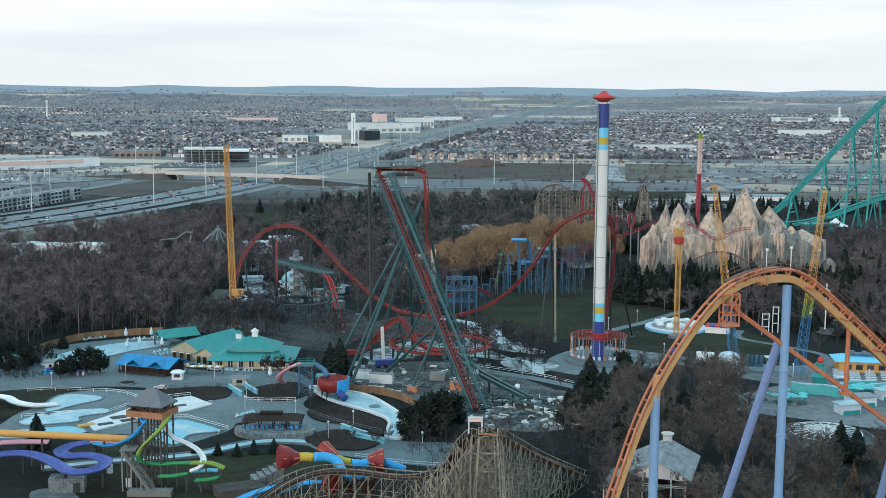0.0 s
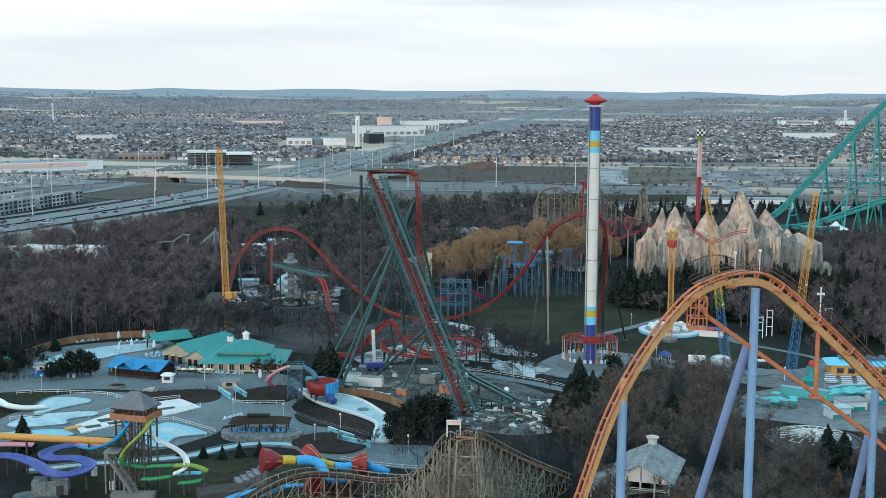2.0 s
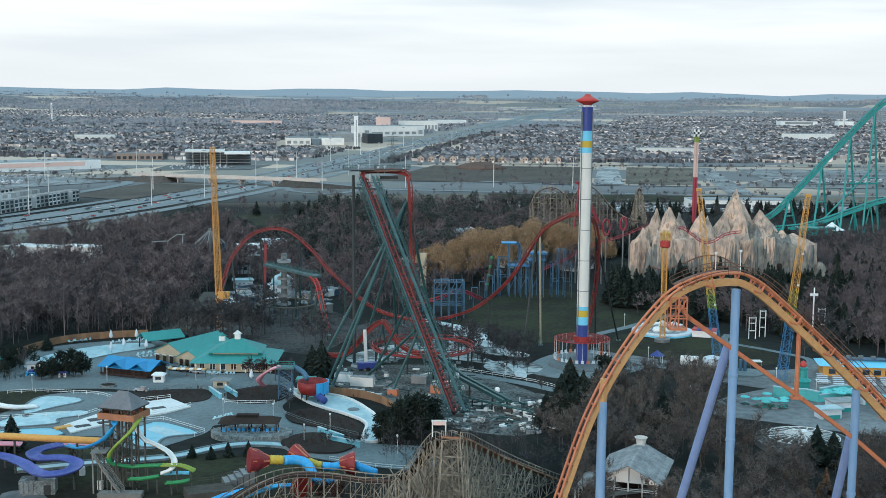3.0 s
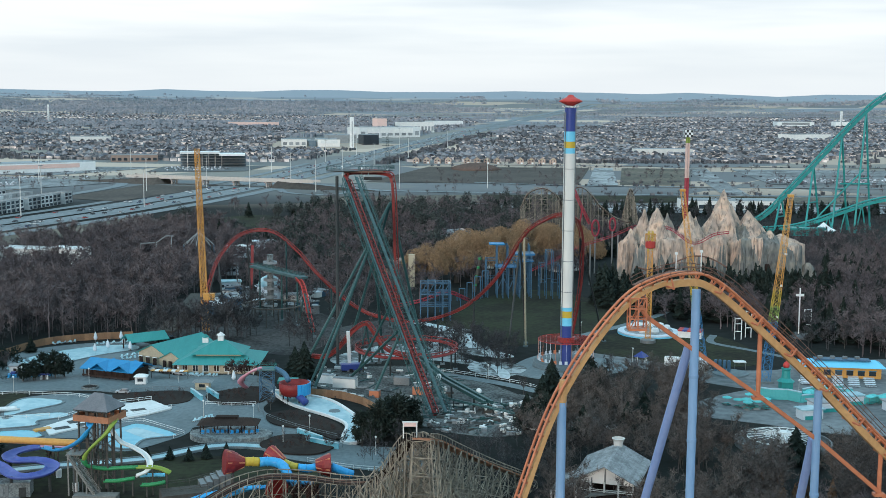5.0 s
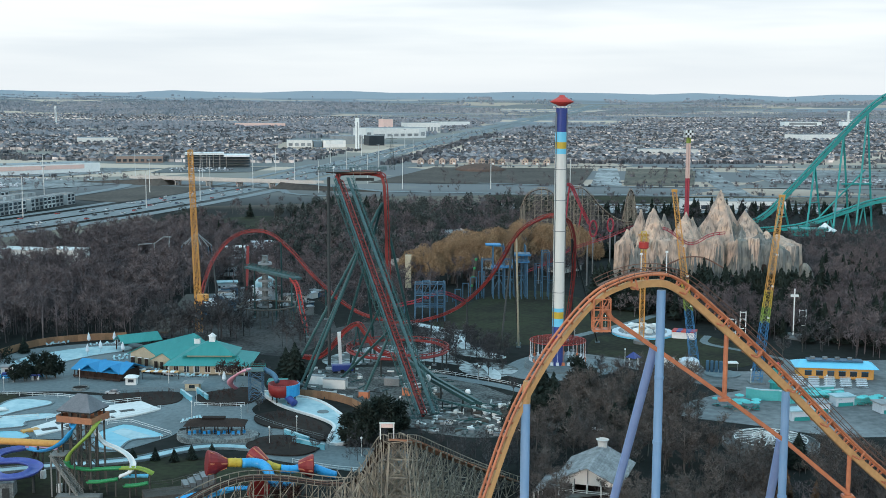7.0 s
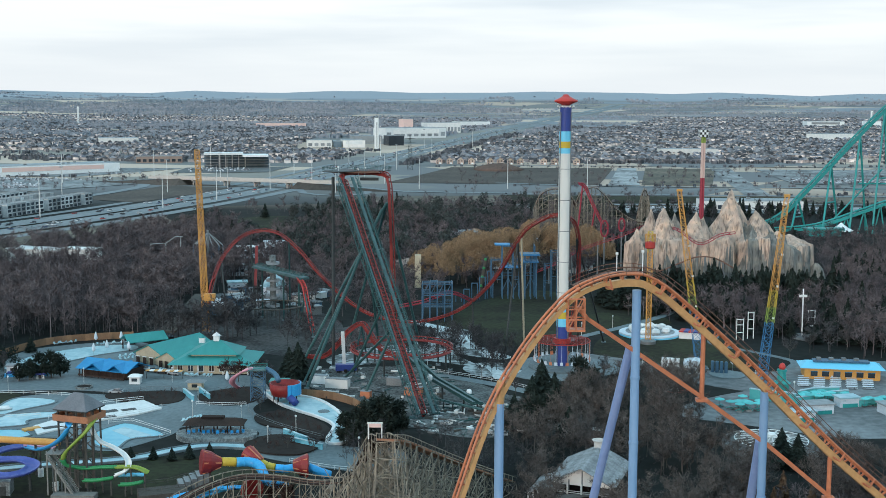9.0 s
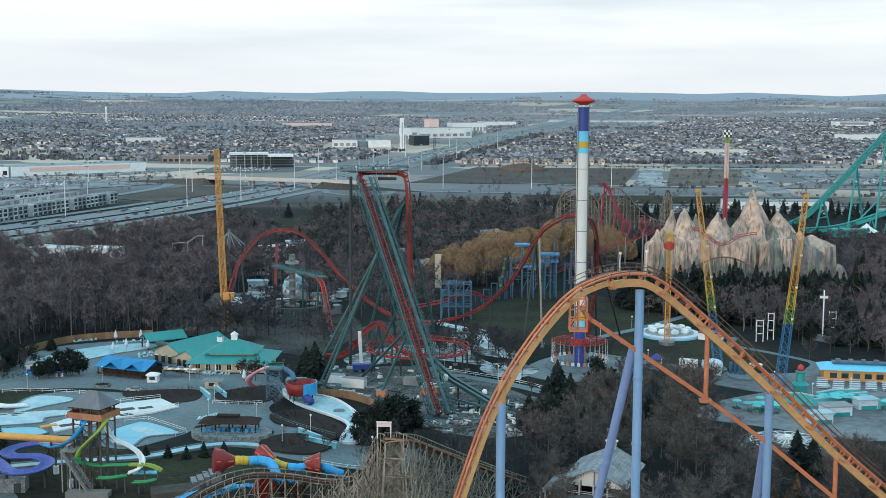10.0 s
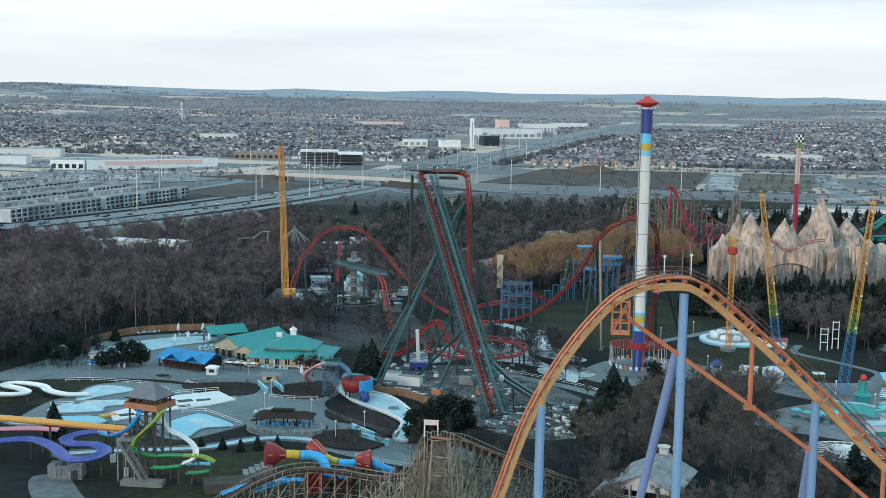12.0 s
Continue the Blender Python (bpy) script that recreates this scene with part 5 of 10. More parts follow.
    line = spline([(104, 549, 16), (112, 546, 15), (120, 544, 18.5), (128, 544, 21.5), (136, 545, 21), (144, 545, 17), (150, 546, 12.5), (156, 548, 8)], 1.0)
    part("rail", Mesh().pipe(line, 0.35, 6), M_WALKRAIL, tr)
    for k in range(4, len(line) - 2, 8):
        p = line[k]
        for dx in (-1.8, 1.8):
            part("trestle_leg", Mesh().tube((p.x + dx, p.y - .6, 0), (p.x, p.y, p.z), 0.26, 5), M_STEEL, tr)
        part("trestle_tie", Mesh().tube((p.x - 1.3, p.y - .4, p.z * .35), (p.x + 1.3, p.y - .4, p.z * .35), 0.2, 4), M_STEEL, tr)
    # crimson hanging track past the peaks
    cr = thing("flying_coaster", (96, 600, 0), "crimson coaster track looping beside the mountain", "roller coaster")
    line = spline([(60, 606, 6), (72, 603, 12), (82, 600, 18.5), (99.7, 597, 25), (112, 590, 31), (121, 560, 33), (130, 549, 27.5), (139, 548, 31.5), (146, 549, 32.5)], 1.2)
    track(cr, line, M_CRIMSON, M_CRIMSON, gauge=.9, rail_r=0.1, spine_w=0.3, spine_h=0.35, tie=2.5)
    for k in range(6, len(line) - 20, 11):
        p = line[k]
        part("post", Mesh().tube((p.x, p.y, 0), (p.x, p.y, p.z - 1.2), 0.4, 6), M_STEEL, cr)
    for cx, cy, cz, rr in ((98, 640, 24, 4.2), (107, 640, 26, 3.4)):
        part("loop_element", Mesh().pipe([(cx + rr * .45 * math.cos(2 * math.pi * k / 24), cy, cz + rr * math.sin(2 * math.pi * k / 24)) for k in range(24)], 0.5, 6, closed=True), M_CRIMSON, cr)
        part("post", Mesh().tube((cx, cy, 0), (cx, cy, cz - rr), 0.4, 6), M_STEEL, cr)


mountain()


# ---- wooden coasters ----
def wooden_track(th, pts, width=1.5, bent=3.1, spread=1.0, deck=None, dense=False, plan_bent=3.4, single=False):
    """Timber trestle: bents of posts with braces, ledgers, and the laminated track with handrails on top."""
    fr = frames(pts)
    part("track_bed", Mesh().sweep([p for p, t, s, u in fr], [(-width, 0), (-width, -.35), (width, -.35), (width, 0)]), deck or M_DARKWOOD, th, "dark laminated timber track bed")
    part("running_rail", Mesh().sweep([p + s * .6 for p, t, s, u in fr], [(-.1, .12), (-.1, 0), (.1, 0), (.1, .12)]).sweep([p - s * .6 for p, t, s, u in fr], [(-.1, .12), (-.1, 0), (.1, 0), (.1, .12)]), M_WALKRAIL, th)
    for side in (-1, 1):
        m = Mesh()
        m.sweep([p + s * side * (width + .1) + Vector((0, 0, 1.0)) for p, t, s, u in fr], [(-.06, .1), (-.06, -.1), (.06, -.1), (.06, .1)])
        d = 9.0
        for a, b in zip(fr, fr[1:]):
            d += (b[0] - a[0]).length
            if d > 1.7:
                d = 0
                q = a[0] + a[2] * side * (width + .1)
                m.box(q.x, q.y, q.z - .4, 0.13, 0.13, 1.4)
        part("handrail", m, M_TIMBER, th)
    posts, braces, ledgers = Mesh(), Mesh(), Mesh()
    prev, d = None, bent
    for i, (p, t, s, u) in enumerate(fr):
        d += (p - fr[i - 1][0]).length if i else 0
        if d < bent:
            continue
        d = 0
        flat = Vector((s.x, s.y, 0)).normalized()
        offs = (-1, -.33, .33, 1) if dense else (-1, 1)
        grow = 0.05 * p.z * spread
        feet, heads = [], []
        for o in offs:
            h = p + flat * o * width
            f = p + flat * o * (width + grow)
            feet.append(Vector((f.x, f.y, 0)))
            heads.append(Vector((h.x, h.y, p.z - .3)))
            if single:
                part("post", Mesh().tube(feet[-1], heads[-1], 0.15, 4), M_TIMBER, th)
            else:
                posts.tube(feet[-1], heads[-1], 0.15, 4)
        levels = max(1, int(p.z / plan_bent))
        ring = []
        for k in range(levels + 1):
            f = k / levels
            ring.append([a.lerp(b, f) for a, b in zip(feet, heads)])
        for k in range(levels):
            ledgers.tube(ring[k + 1][0], ring[k + 1][-1], 0.11, 4)
            braces.tube(ring[k][0], ring[k + 1][-1], 0.07, 4)
            braces.tube(ring[k][-1], ring[k + 1][0], 0.07, 4)
        if prev:
            for k in range(min(len(prev), len(ring))):
                for o in (0, -1):
                    ledgers.tube(prev[k][o], ring[k][o], 0.10, 4)
            for k in range(min(len(prev), len(ring)) - 1):
                for o in (0, -1):
                    braces.tube(prev[k][o], ring[k + 1][o], 0.09, 4)
        prev = ring
    if not single:
        tagged(part("post_row", posts, M_TIMBER, th), kind="stuff")
    tagged(part("bracing", braces, M_TIMBER, th), kind="stuff")
    tagged(part("ledger_work", ledgers, M_TIMBER, th), kind="stuff")


def wooden_coaster():
    th = thing("wooden_coaster", (0, 250, 0), "weathered pale timber trestle roller coaster", "wooden coaster")
    drop = spline([(-58, 214, 2), (-50, 226, 2.4), (-42, 240, 4.6), (-34, 251, 8.0), (-26, 258, 9.4), (-17, 261, 8.6), (-8.5, 259, 8.2), (-2, 252, 10.5), (2.5, 243, 16), (5.2, 234.5, 22.5), (7.4, 226.5, 27.2), (9, 222, 28.2)], 1.0)
    wooden_track(th, drop, single=True)
    LIFT = [(9.2, 221.6, 28.6), (11.5, 232.0, 25.4), (15.4, 243.0, 20.5), (20.5, 256.0, 14.5), (26.9, 268.0, 8.5), (34.8, 281.0, 1.9)]
    lift = thing("wooden_lift_hill", (20, 236, 0), "broad pale timber lift hill of the wooden coaster", "wooden coaster")
    # Orange bed in place of the dark one paints warm light on the boards.
    wooden_track(lift, spline(LIFT, 1.0), width=1.7, bent=3.4, spread=1.4, deck=M_WOOD, single=True)
    broad = thing("lift_trestle", (16, 228, 0), "bracing trestle of the wooden lift hill", "wooden coaster")
    m, b = Mesh(), Mesh()
    run = frames(spline(LIFT, 4.2))
    for j in range(5):
        last = None
        for i, (p, t, sd, u) in enumerate(run):
            flat = Vector((sd.x, sd.y, 0)).normalized() * -1
            q = p + flat * (3.2 + 2.9 * j)
            h = p.z - .8 - 2.6 * j
            if h < 2:
                continue
            m.tube((q.x, q.y, 0), (q.x, q.y, h), .14, 4)
            r = q + flat * 2.9
            for k in range(int(h / 4.4)):
                z0, z1 = k * 4.4, min(h, k * 4.4 + 4.4)
                b.tube((q.x, q.y, z0), (r.x, r.y, z1), .10, 4)
                b.tube((r.x, r.y, z0), (q.x, q.y, z1), .10, 4)
                if last:
                    b.tube((last.x, last.y, z0 + 4.4), (q.x, q.y, max(0, z0 - 1.0)), .13, 4)
                    b.tube((last.x, last.y, z0), (q.x, q.y, z1), .09, 4)
                    b.tube((last.x, last.y, z1), (q.x, q.y, z1), .09, 4)
            last = q
    tagged(part("post_grid", m, M_TIMBER, broad), kind="stuff")
    tagged(part("bracing", b, M_TIMBER, broad), kind="stuff")
    gate = thing("crest_sign", (7.6, 224, 28), "pale frame with a red sign board over the coaster crest", "sign")
    m = Mesh()
    for dx in (-1.25, 1.25):
        m.box(7.0 + dx, 225, 27.6, 0.25, 0.25, 3.2)
    m.box(7.0, 225, 30.6, 2.9, 0.3, 0.25)
    part("frame", m, M_FACADE, gate)
    part("board", Mesh().box(7.0, 224.9, 29.9, 2.2, 0.2, 0.65), M_PINKGLOWWALL, gate)
    near = thing("low_wooden_track", (-74, 218, 0), "low run of weathered timber track and railings", "wooden coaster")
    wooden_track(near, spline([(-98, 232, 6), (-84, 229, 5.5), (-72, 221, 4.5), (-64, 210, 3.5)], 1.2))
    # far timber coaster behind the willows
    far = thing("far_wooden_coaster", (86, 800, 0), "distant timber roller coaster hills", "wooden coaster")
    wooden_track(far, spline([(70, 795, 20), (74, 795, 29), (79.4, 795, 32.6), (85.7, 795, 33.4), (91, 795, 30.5), (95, 795, 26.7), (99, 796, 18), (104, 798, 9)], 2.0), bent=2.4, spread=2.0, plan_bent=3.2)
    mid = thing("far_wooden_hill", (116, 790, 0), "distant grey timber coaster hill with a long slope", "wooden coaster")
    wooden_track(mid, spline([(97, 790, 25), (100, 790, 31), (104.5, 790, 34.1), (109.6, 790, 34.5), (115.2, 790, 29.8), (121.6, 790, 22), (130.3, 790, 15), (137, 790, 12.4), (142, 791, 12)], 2.0), bent=2.4, spread=1.2, plan_bent=3.2)
    spire = thing("far_wooden_spire", (143, 805, 0), "steep narrow timber coaster hill", "wooden coaster")
    wooden_track(spire, spline([(136.5, 805, 4), (138.5, 805, 13.7), (141.5, 805, 28.7), (143.3, 805, 32.5), (145.2, 805, 28.7), (147.9, 805, 13.8), (150, 805, 4)], 1.2), bent=1.8, spread=1.0, plan_bent=3.2)
    steel = thing("crimson_lift", (106, 760, 0), "crimson coaster lift hill", "roller coaster")
    track(steel, spline([(96, 758, 40), (100, 760, 37.5), (106, 760, 25), (113, 760, 12), (120, 760, 6)], 2.0), M_CRIMSON, M_CRIMSON, gauge=3.2, rail_r=0.32, spine_w=0.7, spine_h=0.8, tie=3)
    for x, z in ((98, 38), (106, 24), (113, 11)):
        part("leg", Mesh().tube((x - 3, 764, 0), (x, 760, z), 0.5, 6), M_CRIMSON, steel)


wooden_coaster()


# ---- water park ----
def pool(name, pts, material, label, rim=True, z=0.16):
    o = outline(pts, 1.5)
    th = thing(name, (pts[0][0], pts[0][1], 0), label, "pool", "pools")
    part("basin", Mesh().slab(o, z - 0.4, z), material, th)
    if rim:
        part("rim", Mesh().sweep([(x, y, z + .02) for x, y in o], [(-.35, .14), (-.35, -.2), (.35, -.2), (.35, .14)], closed=True), M_CONC, th)
    return th


pool("wave_pool", [(-132, 405), (-129, 425), (-115, 441), (-100, 446), (-95, 438), (-106, 427), (-116, 412), (-124, 402)], M_POOLPALE, "drained pale wave pool beside the fence")
pool("slide_pool", [(-114, 353), (-112, 364), (-101.5, 363), (-99, 358), (-104.7, 351), (-108, 346), (-110, 340)], M_POOLPALE, "drained pale splash pool below the white slide")
pool("upper_pool", [(-111, 343), (-96, 348), (-93, 343), (-99.8, 338), (-99, 333), (-110.8, 329), (-115, 331), (-115.5, 335)], M_POOLPALE, "pale blue upper pool with a sunken corner")
pool("main_pool", [(-125, 322), (-115, 324.5), (-101, 328.8), (-95, 325.5), (-94.5, 321), (-107, 317), (-118, 316)], M_POOL, "bright blue main pool beside the play deck", z=0.14)
pool("square_pool", [(-77, 325), (-74, 333), (-69.7, 335.5), (-57.5, 324.4), (-65.4, 319.5), (-67, 310.5), (-73.5, 313.8)], M_POOL, "bright blue activity pool", z=0.2)
th = thing("pool_floor_panel", (-69, 326, .2), "pale walk-in floor of the activity pool", "pool floor")
part("panel", Mesh().slab([(-73, 328), (-70.5, 331.5), (-60.5, 323.6), (-66, 320.8)], .2, .23), M_POOLPALE, th)


def activity_deck():
    th = thing("play_deck", (-82, 346, 0.1), "white play deck with dark square mats", "deck")
    quad = [(-96, 331), (-93.4, 336), (-84, 354), (-73, 361.5), (-65, 352), (-70.5, 345), (-80.5, 337), (-92, 323)]
    part("deck", Mesh().slab(quad, 0.1, 0.5), M_WHITE, th)
    for x, y, w, d in ((-88.6, 336.4, 4.4, 3), (-85.2, 333.6, 4.4, 2.4), (-82.6, 342.6, 4.2, 3.2), (-79.2, 347.6, 4.4, 2.6), (-77.6, 341.6, 3.6, 2.0), (-74.2, 349.6, 4.2, 2.0), (-90.5, 329.5, 4.2, 2.2)):
        part("mat", Mesh().box(x, y, .5, w, d, 0.12, 33), M_DKSTEEL, th)
    part("edge", Mesh().box(-95.5, 328.5, .1, 4.6, 2.2, 0.55, 40), M_AMBER, th)


activity_deck()


def river():
    th = thing("lazy_river", (-20, 358, 0), "drained pale lazy river channel with raised banks", "pool", "pools")
    bed = outline([(-38, 374), (-29, 370), (-20, 363.5), (-13, 350.5), (-7.8, 335), (-7.8, 318), (-12.6, 318), (-12.4, 334), (-17.4, 343), (-25.4, 351.4), (-32, 360)], 1.2)
    part("channel", Mesh().slab(bed, -.2, .24), M_POOLPALE, th)
    part("bank", Mesh().sweep([(x, y, .25) for x, y in bed], [(-.4, .45), (-.4, -.3), (.4, -.3), (.4, .45)], closed=True), M_WHITE, th)
    part("island", Mesh().lathe(-17, 350, [(1.8, .2), (1.6, .5), (.4, .55)], 14), M_CONC, th)
    part("side_shelf", Mesh().slab(outline([(-34, 366), (-30, 368), (-27, 362), (-31, 358)], 1.0), .2, .34), M_POOL, th)
    th = thing("stream", (-60, 307, 0), "narrow pale blue stream channel across the grass", "pool", "pools")
    line = spline([(-96, 290, .2), (-80, 296, .2), (-68, 299, .2), (-58.5, 303, .2), (-52, 309, .2), (-45, 313.4, .2), (-36, 313.6, .2), (-20, 308, .2)], 1.0)
    part("channel", Mesh().sweep(line, [(-1.9, .1), (-1.9, -.3), (1.9, -.3), (1.9, .1)]), M_POOLPALE, th)
    for k in (-1, 1):
        part("bank", Mesh().sweep([p + s * k * 2 for p, t, s, u in frames(line)], [(-.25, .35), (-.25, -.2), (.25, -.2), (.25, .35)]), M_CONC, th)


river()


def chute(owner, pts, w, material, name="chute", depth=0.7):
    """An open half-pipe slide."""
    sec = [(w * math.cos(math.pi + math.pi * k / 6), depth * math.sin(math.pi + math.pi * k / 6)) for k in range(7)]
    sec += [((w - .14) * math.cos(2 * math.pi - math.pi * k / 6), (depth - .12) * math.sin(2 * math.pi - math.pi * k / 6)) for k in range(7)]
    return part(name, Mesh().sweep(pts, sec), material, owner, smooth=True)


def slide_tower():
    cx, cy = -66.2, 279
    th = thing("slide_tower", (cx, cy, 0), "timber slide tower with a grey hipped roof and cedar balcony", "slide tower")
    for dx in (-3.7, -1.3, 1.3, 3.7):
        for dy in (-2.9, 0, 2.9):
            part("post", Mesh().box(cx + dx, cy + dy, 0, 0.34, 0.34, 19.4), M_TRUNK, th)
    m = Mesh()
    for dy in (-2.9, 2.9):
        for k in range(4):
            z = 1 + k * 3.6
            m.tube((cx - 2, cy + dy, z), (cx + 2, cy + dy, z + 3.4), 0.13, 4)
            m.tube((cx + 2, cy + dy, z), (cx - 2, cy + dy, z + 3.4), 0.13, 4)
            m.tube((cx - 3.7, cy + dy, z + 3.4), (cx + 3.7, cy + dy, z + 3.4), 0.13, 4)
    part("bracing", m, M_TRUNK, th)
    part("floor", Mesh().box(cx, cy, 16.7, 9.2, 7.2, 0.35), M_WOOD, th)
    for x, y, sx, sy in ((cx, cy - 3.6, 9.4, .2), (cx, cy + 3.6, 9.4, .2), (cx - 4.7, cy, .2, 7.2), (cx + 4.7, cy, .2, 7.2)):
        part("balcony_panel", Mesh().box(x, y, 16.7, sx, sy, 1.5), M_WOOD, th)
    rm = Mesh()
    a, b, z0, z1 = 4.6, 3.9, 19.5, 22.9
    rm.add([(cx - a, cy - b, z0), (cx + a, cy - b, z0), (cx + a, cy + b, z0), (cx - a, cy + b, z0), (cx - 1.3, cy, z1), (cx + 1.3, cy, z1)], [(0, 1, 5, 4), (1, 2, 5), (2, 3, 4, 5), (3, 0, 4), (3, 2, 1, 0)])
    part("roof", rm, M_GREYROOF, th)
    part("fascia", Mesh().box(cx, cy, 19.2, 9.0, 7.6, 0.3), M_DKSTEEL, th)
    th.matrix_basis = pose(cx, cy, 0, 0, 0, -18)
    stairs = thing("tower_stair", (-68, 272, 0), "grey timber stair climbing to the slide tower", "stair")
    s0, s1 = Vector((-71.9, 274.0, 9.4)), Vector((-64.9, 270.8, 0.8))
    sd = Vector((s1.x - s0.x, s1.y - s0.y, 0)).normalized()
    sn = Vector((-sd.y, sd.x, 0))
    st = part("stringers", Mesh().sweep([s0 + sn * .9, s1 + sn * .9], [(-.08, .2), (-.08, -.2), (.08, -.2), (.08, .2)]).sweep([s0 - sn * .9, s1 - sn * .9], [(-.08, .2), (-.08, -.2), (.08, -.2), (.08, .2)]), M_DECK, stairs, "grey timber stair")
    turn = math.degrees(math.atan2(sd.y, sd.x))
    for k in range(36):
        q = s0.lerp(s1, (k + .5) / 36)
        part("tread", Mesh().box(q.x, q.y, q.z, 0.28, 1.8, .06, turn), M_DECK, st)
    for k in (-.95, .95):
        m = Mesh()
        for hgt in (.6, 1.1):
            m.tube(s0 + sn * k + Vector((0, 0, hgt)), s1 + sn * k + Vector((0, 0, hgt)), .06, 4)
        for i in range(8):
            q = s0.lerp(s1, i / 7) + sn * k
            m.tube(q, q + Vector((0, 0, 1.1)), .06, 4)
        part("stair_rail", m, M_DECK, st)
    for f in (0.02, .35, .7):
        q = s0.lerp(s1, f)
        for k in (-.9, .9):
            part("stair_post", Mesh().box(q.x + sn.x * k, q.y + sn.y * k, 0, 0.3, 0.3, q.z), M_DECK, st)
    part("landing", Mesh().box(s0.x + .8, s0.y + 2.2, 9.3, 3.6, 4.6, .2), M_DECK, st)
    part("ground_deck", Mesh().box(cx + 1, cy - 8.5, 0, 10, 3, 1.3), M_DECK, stairs)
    # the slides that start from the tower
    lime = thing("lime_slide", (cx - 2, cy - 5, 0), "lime and green body slide winding round the tower", "water slide", "water slides")
    chute(lime, spline([(-61.9, 276.4, 17.6), (-62.1, 274.5, 16.9), (-63.5, 273.5, 14.9), (-65.6, 273.0, 12.9), (-67.7, 272.8, 10.8), (-68.5, 273.0, 8.8)], .5), 0.78, M_LIME)
    chute(lime, spline([(-68.5, 273.0, 8.8), (-67.8, 274.0, 7.2), (-64.3, 275.0, 6.2), (-60.6, 275.0, 6.4), (-56.7, 274.5, 6.7)], .5), 0.78, M_GREEN)
    chute(lime, spline([(-56.7, 274.5, 6.7), (-52.9, 274.0, 6.9), (-50.5, 273.0, 6.7), (-48.7, 272.0, 6.2)], .5), 0.78, M_LIME)
    for x, y, z in ((-66.7, 272.9, 11.2), (-53, 274, 6.2), (-49.4, 272.4, 5.8), (-60, 275, 5.8)):
        part("slide_post", Mesh().tube((x, y, 0), (x, y, z), 0.22, 6), M_TRUNK, lime)
    white = thing("white_slide", (cx + 4, cy, 0), "pale grey body slide curling down from the tower", "water slide", "water slides")
    chute(white, spline([(-64.5, 280.5, 15.5), (-63.2, 279.6, 13.4), (-61.4, 279, 11.4), (-58.3, 278.0, 10.4), (-55.3, 276.5, 9.1), (-53.8, 275.0, 7.4), (-54.3, 273.5, 6.1), (-56.7, 273.0, 5.1)], .5), 0.75, M_WHITE)
    part("slide_post", Mesh().tube((-55.0, 276.5, 0), (-55.0, 276.5, 7.4), 0.22, 6), M_TRUNK, white)
    part("slide_post", Mesh().tube((-57.4, 273, 0), (-57.4, 273, 3.6), 0.22, 6), M_TRUNK, white)
    green = thing("green_slide", (cx, cy - 6, 0), "dark green lower slide loop", "water slide", "water slides")
    chute(green, spline([(-63.9, 273.0, 3.9), (-60.8, 272.6, 4.1), (-57.0, 273.2, 4.5)], .5), 0.72, M_GREEN)
    chute(green, spline([(-55.3, 272.0, 3.3), (-52.5, 271.8, 3.5), (-49.8, 272.0, 4.0)], .5), 0.8, M_GREEN)
    for x in (-62, -54):
        part("slide_post", Mesh().tube((x, 272.4, 0), (x, 272.4, 1.6), 0.2, 6), M_TRUNK, green)
    chute(green, spline([(-56.5, 276.0, 4.2), (-53.3, 276.0, 4.4), (-50.7, 276.0, 4.4)], .5), 0.72, M_SKYBLUE)
    blue = thing("blue_slide", (cx - 4, cy, 0), "bright blue slide running down to the violet flume", "water slide", "water slides")
    chute(blue, spline([(-67.6, 276.6, 17.0), (-67.8, 275.2, 15.8), (-69.5, 276.0, 13.1), (-73.4, 280.0, 10.1), (-78.6, 286.0, 7.4), (-84, 291.6, 6.4)], .5), 0.85, M_BLUESLIDE)
    for x, y, z in ((-71.5, 276.6, 10.2), (-78.6, 287, 6.8)):
        part("slide_post", Mesh().tube((x, y, 0), (x, y, z), 0.28, 6), M_TRUNK, blue)
        part("post_base", Mesh().lathe(x, y, [(.75, 0), (.75, 2.0), (.6, 2.1)], 10), M_WHITE, blue)
    violet = thing("violet_slide", (cx - 24, cy - 5, 0), "wide glossy violet flume snaking on posts", "water slide", "water slides")
    chute(violet, spline([(-84, 291.8, 6.6), (-88, 288.8, 6.5), (-89.6, 284.8, 6.3), (-87, 281.6, 6.2), (-81.7, 282, 6.1), (-77.2, 278, 6.0), (-77.8, 272.4, 5.8), (-83.4, 271, 5.7), (-91, 280.2, 5.5), (-98.9, 286.2, 5.4), (-106.4, 284, 5.3), (-118, 277, 5.0)], .6), 1.7, M_PURPLE, depth=1.05)
    for x, y, z in ((-89.4, 285, 5.3), (-77.3, 276, 5.0), (-85, 272.4, 4.8), (-99, 286, 4.5), (-107, 284, 4.3)):
        part("slide_post", Mesh().tube((x, y, 0), (x, y, z), 0.35, 8), M_DKSTEEL, violet)
    pump = thing("pump_house", (cx - 20, cy - 16.5, 0), "low grey block building under the violet flume", "building")
    part("body", Mesh().box(-85, 274, 0, 8, 4.5, 3.4, 8), M_STONE, pump)
    part("door", Mesh().box(-82.4, 272.1, 0.0, 1.6, 0.25, 2.3, 8), M_DKSTEEL, pump)
    for k in range(3):
        part("louvre", Mesh().box(-88.0 + 1.1 * k, 271.3 + .15 * k, 0.6, 0.8, 0.25, 2.2, 8), M_STEEL, pump)
    tube = thing("amber_tube_slide", (cx - 22, cy + 4, 0), "long amber enclosed tube slide", "water slide", "water slides")
